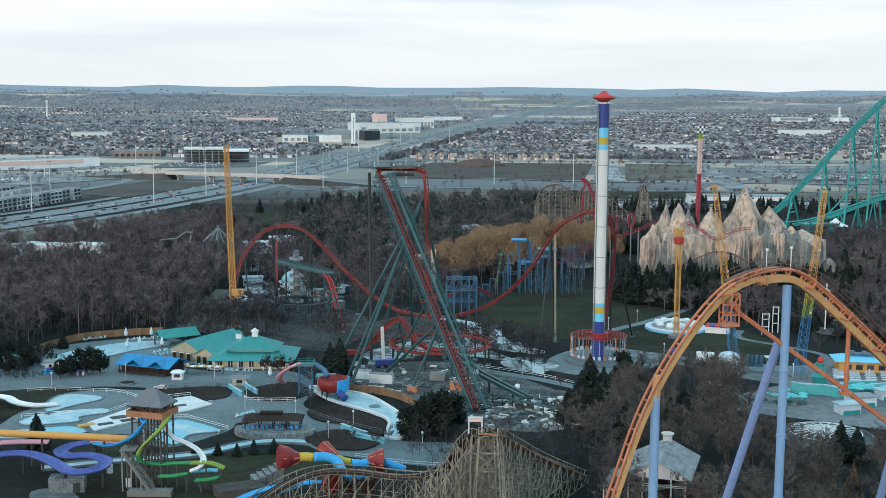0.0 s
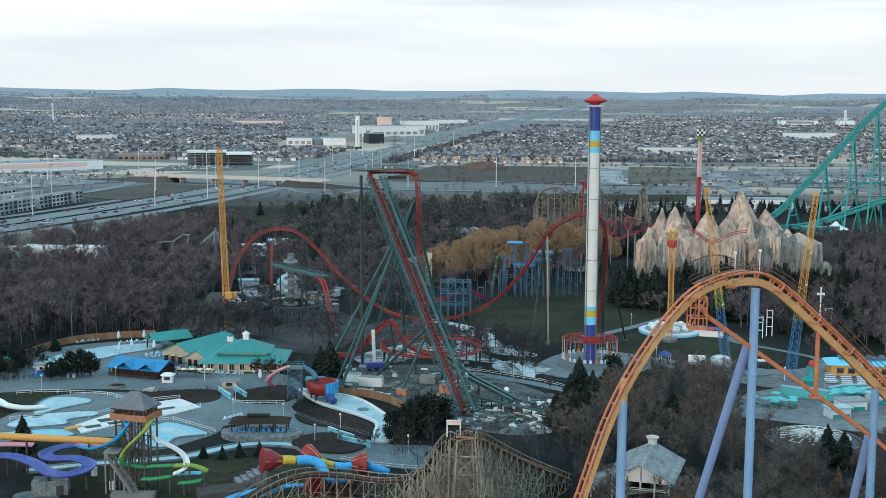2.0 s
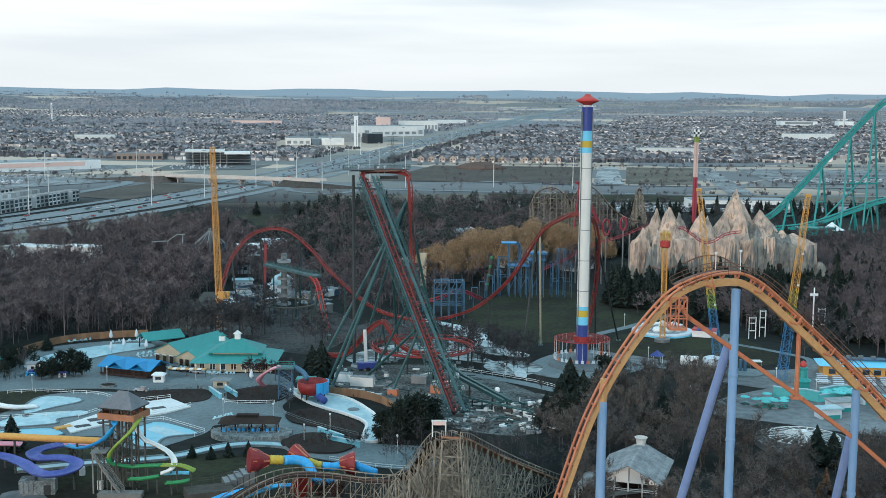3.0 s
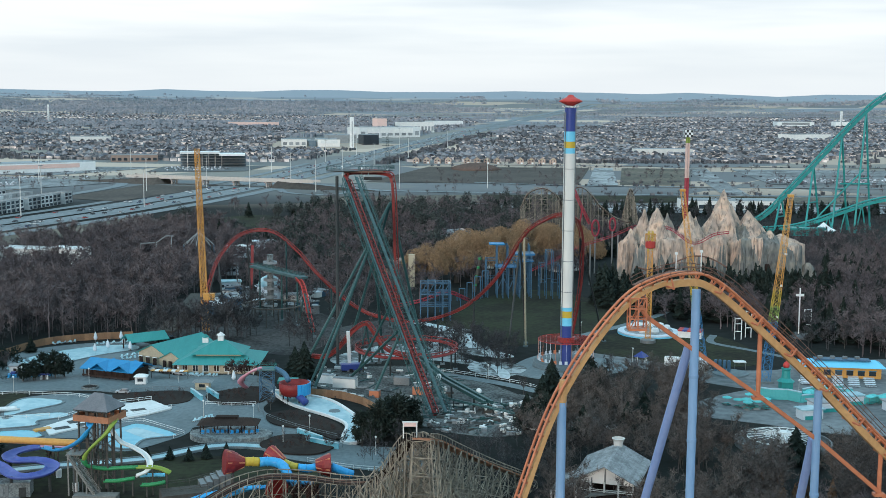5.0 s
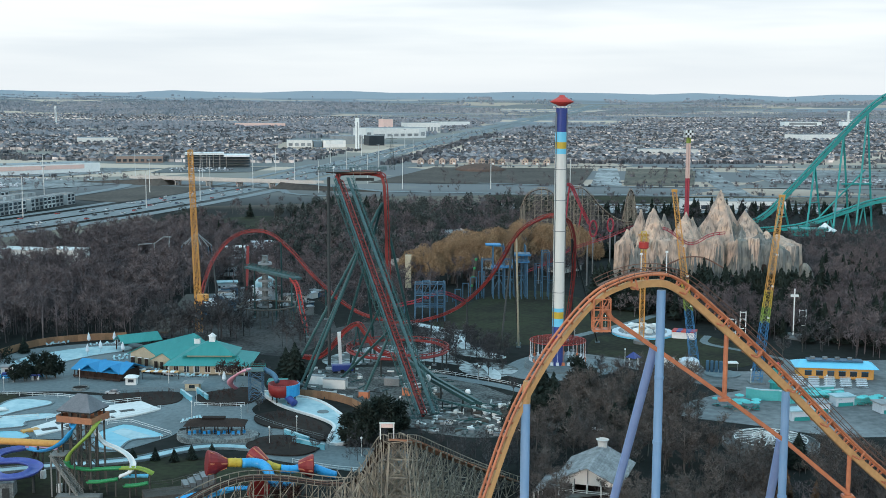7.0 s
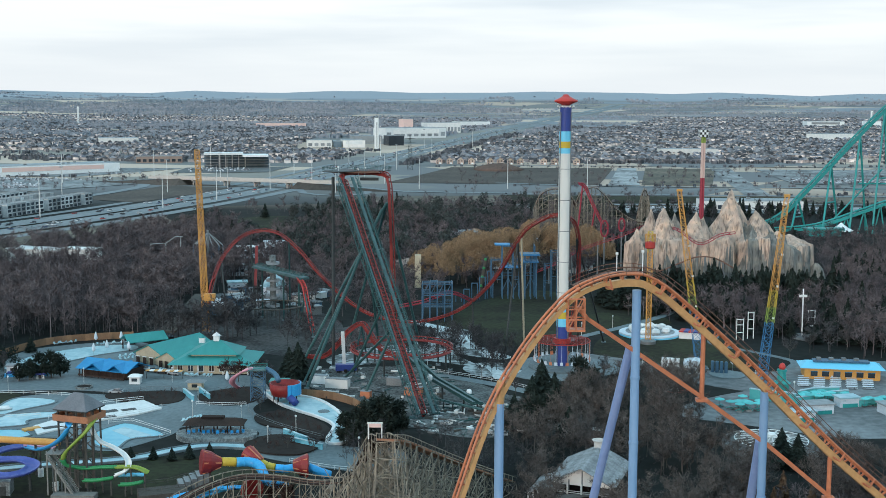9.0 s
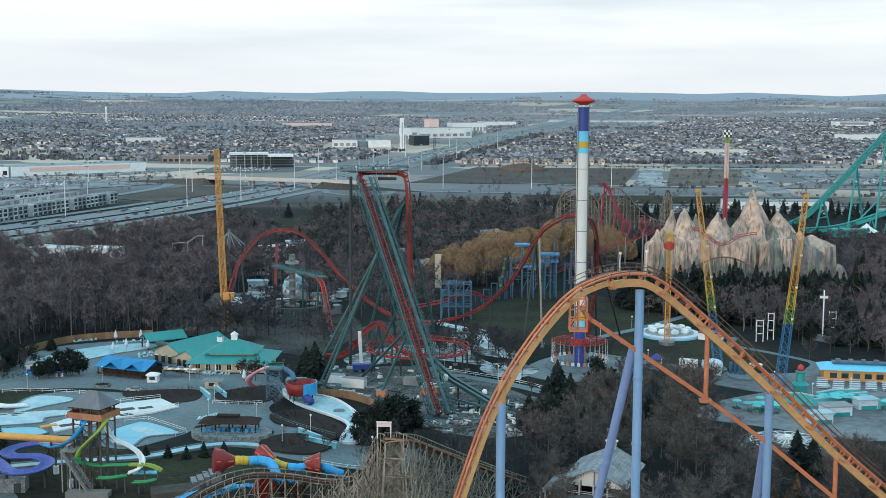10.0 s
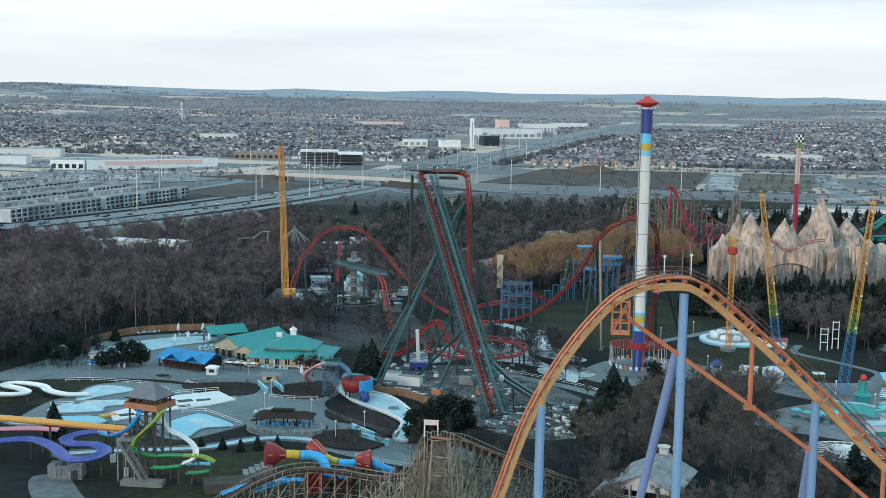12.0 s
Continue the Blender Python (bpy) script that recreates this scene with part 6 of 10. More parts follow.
    part("tube", Mesh().pipe(spline([(-74, 288, 8.2), (-92.9, 288, 9.1), (-107.5, 288, 9.7), (-126, 288, 10.4)], 1.0), 0.85, 10), M_AMBER, tube, smooth=True)
    for x, y, z in ((-80, 288, 7.8), (-95, 288, 8.6), (-110, 288, 9.2)):
        part("slide_post", Mesh().tube((x, y, 0), (x, y, z), 0.3, 6), M_TRUNK, tube)
    pink = thing("pink_slide", (cx - 20, cy + 3, 0), "pink flume behind the violet one", "water slide", "water slides")
    chute(pink, spline([(-77, 292, 6.2), (-83, 294, 6.0), (-88, 292.6, 5.8)], .6), 1.2, M_PINK)
    chute(pink, spline([(-95, 292, 6.4), (-103, 292.6, 6.2), (-116, 290, 5.9)], .6), 1.5, M_PINK)
    for x, y in ((-83, 294), (-99, 292.4), (-110, 291.4)):
        part("slide_post", Mesh().tube((x, y, 0), (x, y, 5.4), 0.25, 6), M_TRUNK, pink)


slide_tower()


def white_flume():
    th = thing("white_flume", (-128, 366, 0), "thick white flume looping into the splash pool", "water slide", "water slides")
    line = spline([(-140, 338, 3.6), (-130, 337, 3.3), (-125, 340.5, 3.1), (-129, 345.5, 2.9), (-136, 350, 2.7), (-134, 354.5, 2.5), (-126, 353, 2.3), (-121, 348, 2.0), (-115, 347, 1.5), (-109.5, 351, 0.9)], .8)
    chute(th, line, 1.5, M_WHITE, depth=1.0)
    for k in range(6, len(line) - 8, 14):
        p = line[k]
        part("slide_post", Mesh().tube((p.x, p.y, 0), (p.x, p.y, p.z - .6), 0.25, 6), M_TRUNK, th)


white_flume()


def funnel_slides():
    th = thing("funnel_slide", (-30, 272, 0), "red funnel bowls joined by yellow and blue tube slides", "water slide", "water slides")

    def funnel(p, d, r0, r1, length, n=18):
        p, d = Vector(p), Vector(d).normalized()
        a = d.cross(Vector((0, 0, 1))).normalized()
        b = a.cross(d)
        m = Mesh()
        rings = [(0.0, r0 * .92), (0.04, r0), (0.45, r0 * .86), (1.0, r1)]
        for f, r in rings:
            m.v.extend(tuple(p + d * length * f + (a * math.cos(2 * math.pi * i / n) + b * math.sin(2 * math.pi * i / n)) * r) for i in range(n))
        for j in range(3):
            m.f.extend((j * n + i, j * n + (i + 1) % n, (j + 1) * n + (i + 1) % n, (j + 1) * n + i) for i in range(n))
        m.f.append(tuple(range(n)))
        f = part("funnel", m, M_TANK, th, "red and orange segmented funnel")
        stripes = Mesh()
        for i in range(0, n, 3):
            w = 2 * math.pi * (i + .5) / n
            q = (a * math.cos(w) + b * math.sin(w))
            stripes.tube(p + d * length * .08 + q * (r0 * .98), p + d * length * .98 + q * (r1 + .06), 0.22, 4)
        part("seam", stripes, M_ORANGE, f)
        part("post", Mesh().tube((p.x + d.x * 2, p.y + d.y * 2, 0), (p.x + d.x * 2, p.y + d.y * 2, p.z - r0 * .5), 0.3, 6), M_TRUNK, th)

    funnel((-35.6, 268.6, 9.6), (1, .35, -.12), 2.9, 1.1, 4.6)
    funnel((-26.6, 276.0, 9.8), (.85, -.45, -.45), 1.9, 1.0, 4.6)
    funnel((-12.0, 275.0, 7.0), (-1, -.1, 0.0), 2.7, 1.1, 3.6)
    funnel((-22.8, 262.5, 5.0), (-.6, 1, 0.1), 2.7, 1.1, 3.6)

    def tubes(pts, r, material):
        line = spline(pts, .7)
        part("tube", Mesh().pipe(line, r, 12), material, th, smooth=True)
        for p, t, s, u in frames(line)[2:-2:3]:
            part("flange", Mesh().pipe([p + (s * math.cos(2 * math.pi * i / 12) + u * math.sin(2 * math.pi * i / 12)) * r for i in range(12)], 0.10, 4, closed=True), material, th)

    tubes([(-31.2, 270.2, 9.2), (-29.4, 270.9, 9.0), (-28.0, 271.2, 8.8)], 1.05, M_YELLOW)
    tubes([(-28.0, 271.2, 8.8), (-25.4, 271.9, 8.7), (-23.0, 271.2, 8.2), (-21.6, 268.6, 7.4), (-20.4, 265.8, 6.3), (-18.5, 266, 5.6), (-16, 268, 5.4)], 1.1, M_BLUESLIDE)
    tubes([(-23.0, 274.2, 7.8), (-21.2, 273.4, 7.2), (-19.4, 272.8, 7.0)], 1.0, M_YELLOW)
    tubes([(-19.4, 272.8, 7.0), (-17, 273.4, 6.6), (-15.4, 274.6, 6.6)], 1.0, M_BLUESLIDE)
    tubes([(-12, 275, 6.6), (-9.4, 275.4, 5.4), (-7.2, 276.2, 4.4)], 1.0, M_BLUESLIDE)
    for k in range(3):
        chute(th, spline([(-44 + 3.4 * k, 262 + 1.5 * k, 2.0), (-40 + 3.2 * k, 264 + k, 3.2), (-35 + 3 * k, 264.5 + k, 4.4), (-30 + 3 * k, 265.5, 5.0)], .6), 1.1, M_BLUESLIDE)
        part("post", Mesh().tube((-38 + 3 * k, 264 + k, 0), (-38 + 3 * k, 264 + k, 3.2), 0.25, 6), M_TRUNK, th)
    for x, y in ((-8, 276), (-18, 266)):
        part("post", Mesh().tube((x, y, 0), (x, y, 4.4), 0.25, 6), M_TRUNK, th)
    deck = thing("stair_deck", (-46, 270, 0), "grey timber stair deck with railings for the funnel slides", "deck")
    part("floor", Mesh().box(-45, 271, 0, 11, 6, 2.2, 20), M_TRUNK, deck)
    for k in range(5):
        part("step", Mesh().box(-42 + k * 1.3, 276 + k * .6, 0, 1.3, 5, 2.6 + .5 * k, 20), M_STEEL, deck)
    railing([(-50, 268, 2.2), (-45, 270, 2.2), (-40, 272, 2.2)], material=M_TRUNK, label="grey timber railing on the stair deck", post=1.2)
    railing([(-50, 274, 2.2), (-45, 276, 2.2), (-38, 279, 3.5), (-33, 281, 5.0)], material=M_TRUNK, label="grey timber railing on the stair deck", post=1.2)


funnel_slides()


def bowl_slide():
    th = thing("bowl_slide", (-30, 362, 0), "red and blue bowl slide on a steel stair tower", "water slide", "water slides")
    x, y = -30.0, 362.0
    m = Mesh()
    m.lathe(x, y, [(2.0, 1.8), (3.9, 2.3), (4.6, 4.0), (4.7, 6.0), (4.4, 6.0), (4.2, 4.2), (3.2, 2.9)], 28)
    part("bowl", m, M_TANK, th, smooth=True)
    m = Mesh()
    for k in range(-4, 4):
        a = radians(-10 + 14 * k)
        m.box(x + 4.75 * math.cos(a), y + 4.75 * math.sin(a), 2.6, 0.25, 1.1, 3.5, math.degrees(a))
    part("blue_rim", m, M_BLUESLIDE, th)
    for a in range(0, 360, 60):
        part("leg", Mesh().tube((x + 3.4 * math.cos(radians(a)), y + 3.4 * math.sin(radians(a)), 0), (x + 3.4 * math.cos(radians(a)), y + 3.4 * math.sin(radians(a)), 2.4), 0.25, 6), M_DKSTEEL, th)
    lattice(th, (-38.5, 364, 0), (-38.5, 364, 9.5), 4.0, 4.0, [(1.0, M_CYANST)], 2.4, 0.16)
    part("platform", Mesh().box(-38.5, 364, 9.5, 5.4, 5, 0.3), M_TEALGRATE, th)
    railing([(-41, 361.6, 9.8), (-36, 361.6, 9.8), (-36, 366.4, 9.8), (-41, 366.4, 9.8)], material=M_TEALROOF, label="teal railing on the slide platform", post=1.2)
    chute(th, spline([(-40, 363.2, 10.4), (-43, 363, 9.4), (-45.6, 364, 7.4), (-47, 367, 4.8), (-46, 371, 2.4)], .6), 1.0, M_PINK)
    part("tube", Mesh().pipe(spline([(-36, 364, 9.8), (-33, 362, 8.6), (-31.5, 359, 7.2)], .6), 0.8, 10), M_CYANST, th, smooth=True)
    part("drain_tube", Mesh().pipe(spline([(-29, 360, 2.8), (-27.4, 357.6, 2.0), (-26, 356, 1.2)], .6), 1.1, 10), M_NAVY, th, smooth=True)
    hut = thing("slide_hut", (-46, 377, 0), "small teal-roofed hut beside the bowl slide", "hut")
    part("body", Mesh().box(-33, 371, 0, 5, 4, 4), M_CREAM, hut)
    part("roof", Mesh().box(-33, 371, 4, 6, 5, 0.8), M_TEALROOF, hut)


bowl_slide()


def hip_roof(m, x0, x1, y0, y1, z0, z1, run):
    """A hipped roof over a rectangle; run is the ridge's share of the length."""
    cy, cx, half = (y0 + y1) / 2, (x0 + x1) / 2, (x1 - x0) / 2 * run
    m.add([(x0, y0, z0), (x1, y0, z0), (x1, y1, z0), (x0, y1, z0), (cx - half, cy, z1), (cx + half, cy, z1)], [(0, 1, 5, 4), (1, 2, 5), (2, 3, 4, 5), (3, 0, 4), (3, 2, 1, 0)])


def gable_roof(m, a, b, w, z0, z1, over=0.6):
    """A ridge from a to b (x, y), half-width w."""
    a, b = Vector((*a, 0)), Vector((*b, 0))
    d = (b - a).normalized()
    s = Vector((d.y, -d.x, 0)) * w
    a, b = a - d * over, b + d * over
    th = Vector((0, 0, .25))
    vs = [a - s + Vector((0, 0, z0)), a + Vector((0, 0, z1)), a + s + Vector((0, 0, z0)), b - s + Vector((0, 0, z0)), b + Vector((0, 0, z1)), b + s + Vector((0, 0, z0))]
    vs += [v - th for v in vs]
    m.add(vs, [(0, 1, 4, 3), (1, 2, 5, 4), (6, 9, 10, 7), (7, 10, 11, 8), (0, 6, 7, 1), (1, 7, 8, 2), (3, 4, 10, 9), (4, 5, 11, 10), (0, 3, 9, 6), (2, 8, 11, 5)])


def gable_walls(m, a, b, w, z0, z1):
    """Walls below such a roof with their gable ends."""
    a, b = Vector((*a, 0)), Vector((*b, 0))
    d = (b - a).normalized()
    s = Vector((d.y, -d.x, 0)) * w
    q = [a - s, a + s, b + s, b - s]
    vs = [(v.x, v.y, 0) for v in q] + [(v.x, v.y, z0) for v in q] + [(a.x, a.y, z1), (b.x, b.y, z1)]
    m.add(vs, [(0, 1, 5, 8, 4), (2, 3, 7, 9, 6), (1, 2, 6, 5), (3, 0, 4, 7), (4, 8, 9, 7), (5, 6, 9, 8)])


def pavilion():
    th = thing("pavilion", (-64, 410, 0), "cream pavilion with broad teal hipped roofs and white cupolas", "building")
    cx, cy = -60, 409
    part("lower_body", Mesh().box(cx, cy, 0, 25, 19, 3.4), M_CREAM, th)
    m = Mesh()
    hip_roof(m, cx - 14.5, cx + 14.5, cy - 11.5, cy + 11.5, 3.2, 6.9, .35)
    part("lower_roof", m, M_TEALROOF, th)
    part("upper_body", Mesh().box(cx, cy, 4.6, 15, 11, 1.3), M_CREAM, th)
    m = Mesh()
    hip_roof(m, cx - 9, cx + 9, cy - 7, cy + 7, 5.8, 9.7, .12)
    part("upper_roof", m, M_TEALROOF, th)
    for x, y, z in ((cx, cy, 9.3), (cx - 6.5, cy + 7, 7.2)):
        c = part("cupola", Mesh().box(x, y, z, 1.9, 1.9, 1.8), M_WHITE, th, "white cupola")
        part("cupola_roof", Mesh().lathe(x, y, [(1.6, z + 1.8), (.05, z + 3.0)], 4), M_TEALROOF if z < 9 else M_WHITE, c)
    for k in range(7):
        w = part("window", Mesh().box(cx - 10.5 + 3.5 * k, cy - 9.52, .8, 1.6, .12, 1.9), M_GLASS if k % 3 else M_DARKWOOD, th)
        for dx in (-.85, 0, .85):
            part("window_frame", Mesh().box(cx - 10.5 + 3.5 * k + dx, cy - 9.6, .7, .12, .1, 2.1), M_WHITE, w)
        part("window_sill", Mesh().box(cx - 10.5 + 3.5 * k, cy - 9.65, .65, 1.9, .2, .12), M_WHITE, w)
    for k in range(4):
        part("porch_post", Mesh().box(cx - 12.5 + 8.3 * k, cy - 11, 0, .3, .3, 3.25), M_WHITE, th)
    hall = thing("entrance_hall", (-82, 426, 0), "cream hall with teal gabled roofs", "building")
    m = Mesh()
    gable_walls(m, (-84.5, 414), (-72, 436), 6.2, 3.6, 6.4)
    part("body", m, M_CREAM, hall)
    m = Mesh()
    gable_roof(m, (-84.5, 414), (-72, 436), 7.2, 3.35, 6.8)
    part("roof", m, M_TEALROOF, hall)
    m = Mesh()
    gable_walls(m, (-76.5, 407.5), (-70.5, 419), 4.4, 3.2, 5.4)
    part("porch_body", m, M_CREAM, hall)
    m = Mesh()
    gable_roof(m, (-76.5, 407.5), (-70.5, 419), 5.2, 3.0, 5.7)
    part("porch_roof", m, M_TEALROOF, hall)
    for k in range(3):
        d = part("doorway", Mesh().box(-88.6 + 2.7 * k, 414.6 - 1.5 * k, 0, 1.4, .3, 2.6, -30), M_DARKWOOD, hall)
        part("door_frame", Mesh().box(-88.6 + 2.7 * k, 414.5 - 1.5 * k, 2.6, 1.8, .36, .2, -30), M_WHITE, d)
    for k in range(3):
        part("doorway", Mesh().box(-79.2 + 2.2 * k, 408.2 - 1.2 * k, 0, 1.2, .3, 2.4, -30), M_DARKWOOD, hall)
    back = thing("open_shelter", (-94, 440, 0), "open shelter with a teal gabled roof", "shelter")
    m = Mesh()
    gable_roof(m, (-99, 437), (-87.5, 445), 4.6, 3.4, 5.8)
    part("roof", m, M_TEALROOF, back)
    for x, y in ((-100.6, 439), (-97, 434.4), (-89.6, 446.4), (-86, 441.6)):
        part("post", Mesh().box(x, y, 0, .4, .4, 3.5), M_DARKWOOD, back)
    # dark restaurant with blue roofs
    th = thing("restaurant", (-92, 396, 0), "dark timber restaurant with bright blue crossing gables", "building")
    part("body", Mesh().box(-92, 396, 0, 18, 9, 3.2, -22), M_DARKWOOD, th)
    m = Mesh()
    gable_roof(m, (-101, 399.5), (-83, 392.4), 6.2, 3.0, 5.4)
    part("roof", m, M_BLUEROOF, th)
    for px, py in ((-96.5, 392.6), (-88.6, 389.6)):
        m = Mesh()
        gable_roof(m, (px - .6, py - 1.6), (px + 2.6, py + 6.4), 3.4, 3.0, 5.2, .4)
        part("cross_roof", m, M_BLUEROOF, th)
    for k in range(8):
        part("veranda_post", Mesh().box(-102.6 + 2.35 * k, 394.2 - .95 * k, 0, .28, .28, 3.2), M_DARKWOOD, th)
    part("veranda_rail", Mesh().sweep([(-103, 393.8, 1.0), (-86, 387, 1.0)], [(-.06, .12), (-.06, -.5), (.06, -.5), (.06, .12)]), M_DARKWOOD, th)
    for x, y, lab in ((-81.5, 384.5, 0), (-60.5, 377.5, 1)):
        th = thing("kiosk", (x, y, 0), ("small white ticket kiosk with a flat roof", "small cream kiosk with a pale hipped roof")[lab], "kiosk")
        part("body", Mesh().box(x, y, 0, 3.4 + lab, 2.6 + lab, 2.5), (M_WHITE, M_CREAM)[lab], th)
        m = Mesh()
        hip_roof(m, x - 2.2 - lab, x + 2.2 + lab, y - 1.9 - lab * .5, y + 1.9 + lab * .5, 2.5, 3.3, .4)
        part("roof", m, (M_WHITE, M_STEEL)[lab], th)
        part("hatch", Mesh().box(x, y - 1.35 - lab * .5, 1.0, 1.8, .12, 1.0), M_GLASS, th)
    th = thing("striped_awning", (-74, 392, 0), "amber and white striped canvas awning on posts", "awning")
    for k in range(9):
        part("stripe", Mesh().box(-79.4 + 1.35 * k, 392.5 - .1 * k, 2.6, 1.35, 2.6, .12), (M_AMBER, M_WHITE)[k % 2], th)
    for x in (-79.8, -74, -68):
        part("post", Mesh().box(x, 391.5, 0, .15, .15, 2.6), M_DKSTEEL, th)


pavilion()


def gazebo():
    th = thing("shade_shelter", (-44, 325, 0), "long dark shade shelter on a stone terrace", "shelter")
    part("terrace", Mesh().slab(outline([(-53.5, 324), (-51, 317.5), (-42, 316.0), (-33, 318), (-33, 325), (-44, 329)], 1.0), 0, 1.5), M_STONE, th, "rough grey stone terrace wall")
    for k in range(5):
        for dy in (0, 4.5):
            part("post", Mesh().box(-50.8 + 3.7 * k, 321 + dy + .4 * math.sin(k), 1.5, .28, .28, 2.6), M_DARKWOOD, th)
    m = Mesh()
    hip_roof(m, -51.6, -35.2, 319.5, 327, 4.0, 5.4, .7)
    part("roof", m, M_DARKWOOD, th)
    part("roof_lantern", Mesh().box(-44, 323.5, 4.9, 6, 2.2, .8), M_DARKWOOD, th)
    railing([(-53, 321, 1.5), (-50, 317.9, 1.5), (-42, 316.4, 1.5), (-33.6, 318.2, 1.5)], material=M_STEEL, label="grey railing on the stone terrace", post=1.5)
    ch = thing("deck_chair", (-50, 320, 1.5), "blue deck chair under the shelter", "chair", "deck chairs")
    part("seat", Mesh().box(-50, 320, 1.8, .8, .6, .1), M_BLUESLIDE, ch)
    part("backrest", Mesh().box(-50, 320.35, 1.8, .8, .12, .8), M_BLUESLIDE, ch)
    for dx in (-.35, .35):
        for dy in (-.25, .25):
            part("leg", Mesh().box(-50 + dx, 320 + dy, 1.5, .06, .06, .3), M_WHITE, ch)
    for k in range(1, 12):
        copy_thing(ch, pose(-50 + 1.3 * k, 320 + .7 * (k % 3), 1.5, 0, 0, (k * 37) % 50 - 25))


gazebo()


def umbrella(x, y, material=None):
    th = thing("folded_umbrella", (x, y, .1), "folded white patio umbrella", "umbrella", "patio umbrellas")
    part("pole", Mesh().tube((x, y, .1), (x, y, 2.0), .05, 5), M_STEEL, th)
    part("canopy", Mesh().lathe(x, y, [(.25, 1.3), (.75, 1.9), (.45, 3.4), (.05, 4.4)], 8), material or M_TARP, th)
    return th


first = umbrella(-113.5, 449)
for x, y in ((-104.5, 451), (-96.5, 432), (-108, 428), (-105, 434), (-52, 385), (-101, 441)):
    copy_thing(first, pose(x, y, .1))

# board fence behind the wave pool
fence = thing("board_fence", (-130, 440, 0), "weathered brown board fence", "fence")
fl = spline([(-142, 408, 0), (-138, 428, 0), (-130, 446, 0), (-116, 455, 0), (-102, 459, 0)], 1.6)
for a, b in zip(fl, fl[1:]):
    mid = (a + b) / 2
    part("panel", Mesh().box(mid.x, mid.y, 0, (b - a).length * 1.0, .12, 2.6, math.degrees(math.atan2(b.y - a.y, b.x - a.x))), M_FENCE, fence)
fence = thing("board_fence", (-14, 358, 0), "weathered brown board fence along the river", "fence")
fl = spline([(-26, 369, 0), (-17, 366, 0), (-9, 358, 0), (-3, 346, 0)], 1.6)
for a, b in zip(fl, fl[1:]):
    mid = (a + b) / 2
    part("panel", Mesh().box(mid.x, mid.y, 0, (b - a).length, .12, 2.4, math.degrees(math.atan2(b.y - a.y, b.x - a.x))), M_FENCE, fence)

railing(spline([(-124, 367, .1), (-116, 369, .1), (-106, 368, .1), (-96, 366, .1), (-88, 359, .1)], 2))
railing(spline([(-80, 337.5, .5), (-70, 345.5, .5), (-65, 352, .5)], 2))
railing(spline([(-94, 338, .5), (-85, 354, .5), (-73, 361.4, .5)], 2))
railing([(-76, 335, .1), (-70, 337.5, .1), (-56, 325, .1), (-58, 321, .1)])
railing([(-116, 337, .1), (-104, 341, .1), (-98, 343, .1)], post=1.2)
railing(spline([(-40, 356, .1), (-38, 347, .1), (-28, 334, .1), (-14, 322, .1)], 2), material=M_STEEL, label="grey railing round the mulched mound")
railing(spline([(-88, 371, .1), (-74, 376, .1), (-62, 374.5, .1)], 2), material=M_STEEL, label="grey picket railing round the mulched island", post=1.2)
railing(spline([(-56, 357, .1), (-48, 356, .1), (-41, 357, .1)], 2))
railing(spline([(-134, 372, .1), (-122, 386, .1), (-112, 388, .1)], 2), material=M_STEEL, label="grey fence beside the evergreen hedge")
railing(spline([(-20, 300, .1), (-8, 294, .1), (6, 291, .1)], 2))
railing(spline([(12, 405, .1), (26, 396, .1), (40, 385, .1), (51, 371, .1)], 2), label="white post-and-rail fence beside the path")
for x, y, a, lab in ((-60.5, 367, -62, 1), (-56.0, 369, -62, 1), (-21.5, 322, -48, 2), (-17.5, 314.5, -35, 2)):
    th = thing("footbridge_side", (x, y, 0), "turquoise footbridge parapet over the river", "bridge", "footbridges")
    part("parapet", Mesh().box(x, y, .1, 11, .5, 1.5, a), M_POOL, th)
    part("coping", Mesh().box(x, y, 1.6, 11.2, .7, .15, a), M_POOLPALE, th)
bed = thing("round_planter", (-96, 378, 0), "round dark planter ringed with stone", "planter")
part("ring", Mesh().lathe(-96, 378, [(2.7, 0), (2.7, .7), (2.3, .7), (2.3, .0)], 20, True), M_STONE, bed)
part("soil", Mesh().lathe(-96, 378, [(2.3, .3), (2.3, .5), (.5, .9)], 16), M_MULCH, bed)


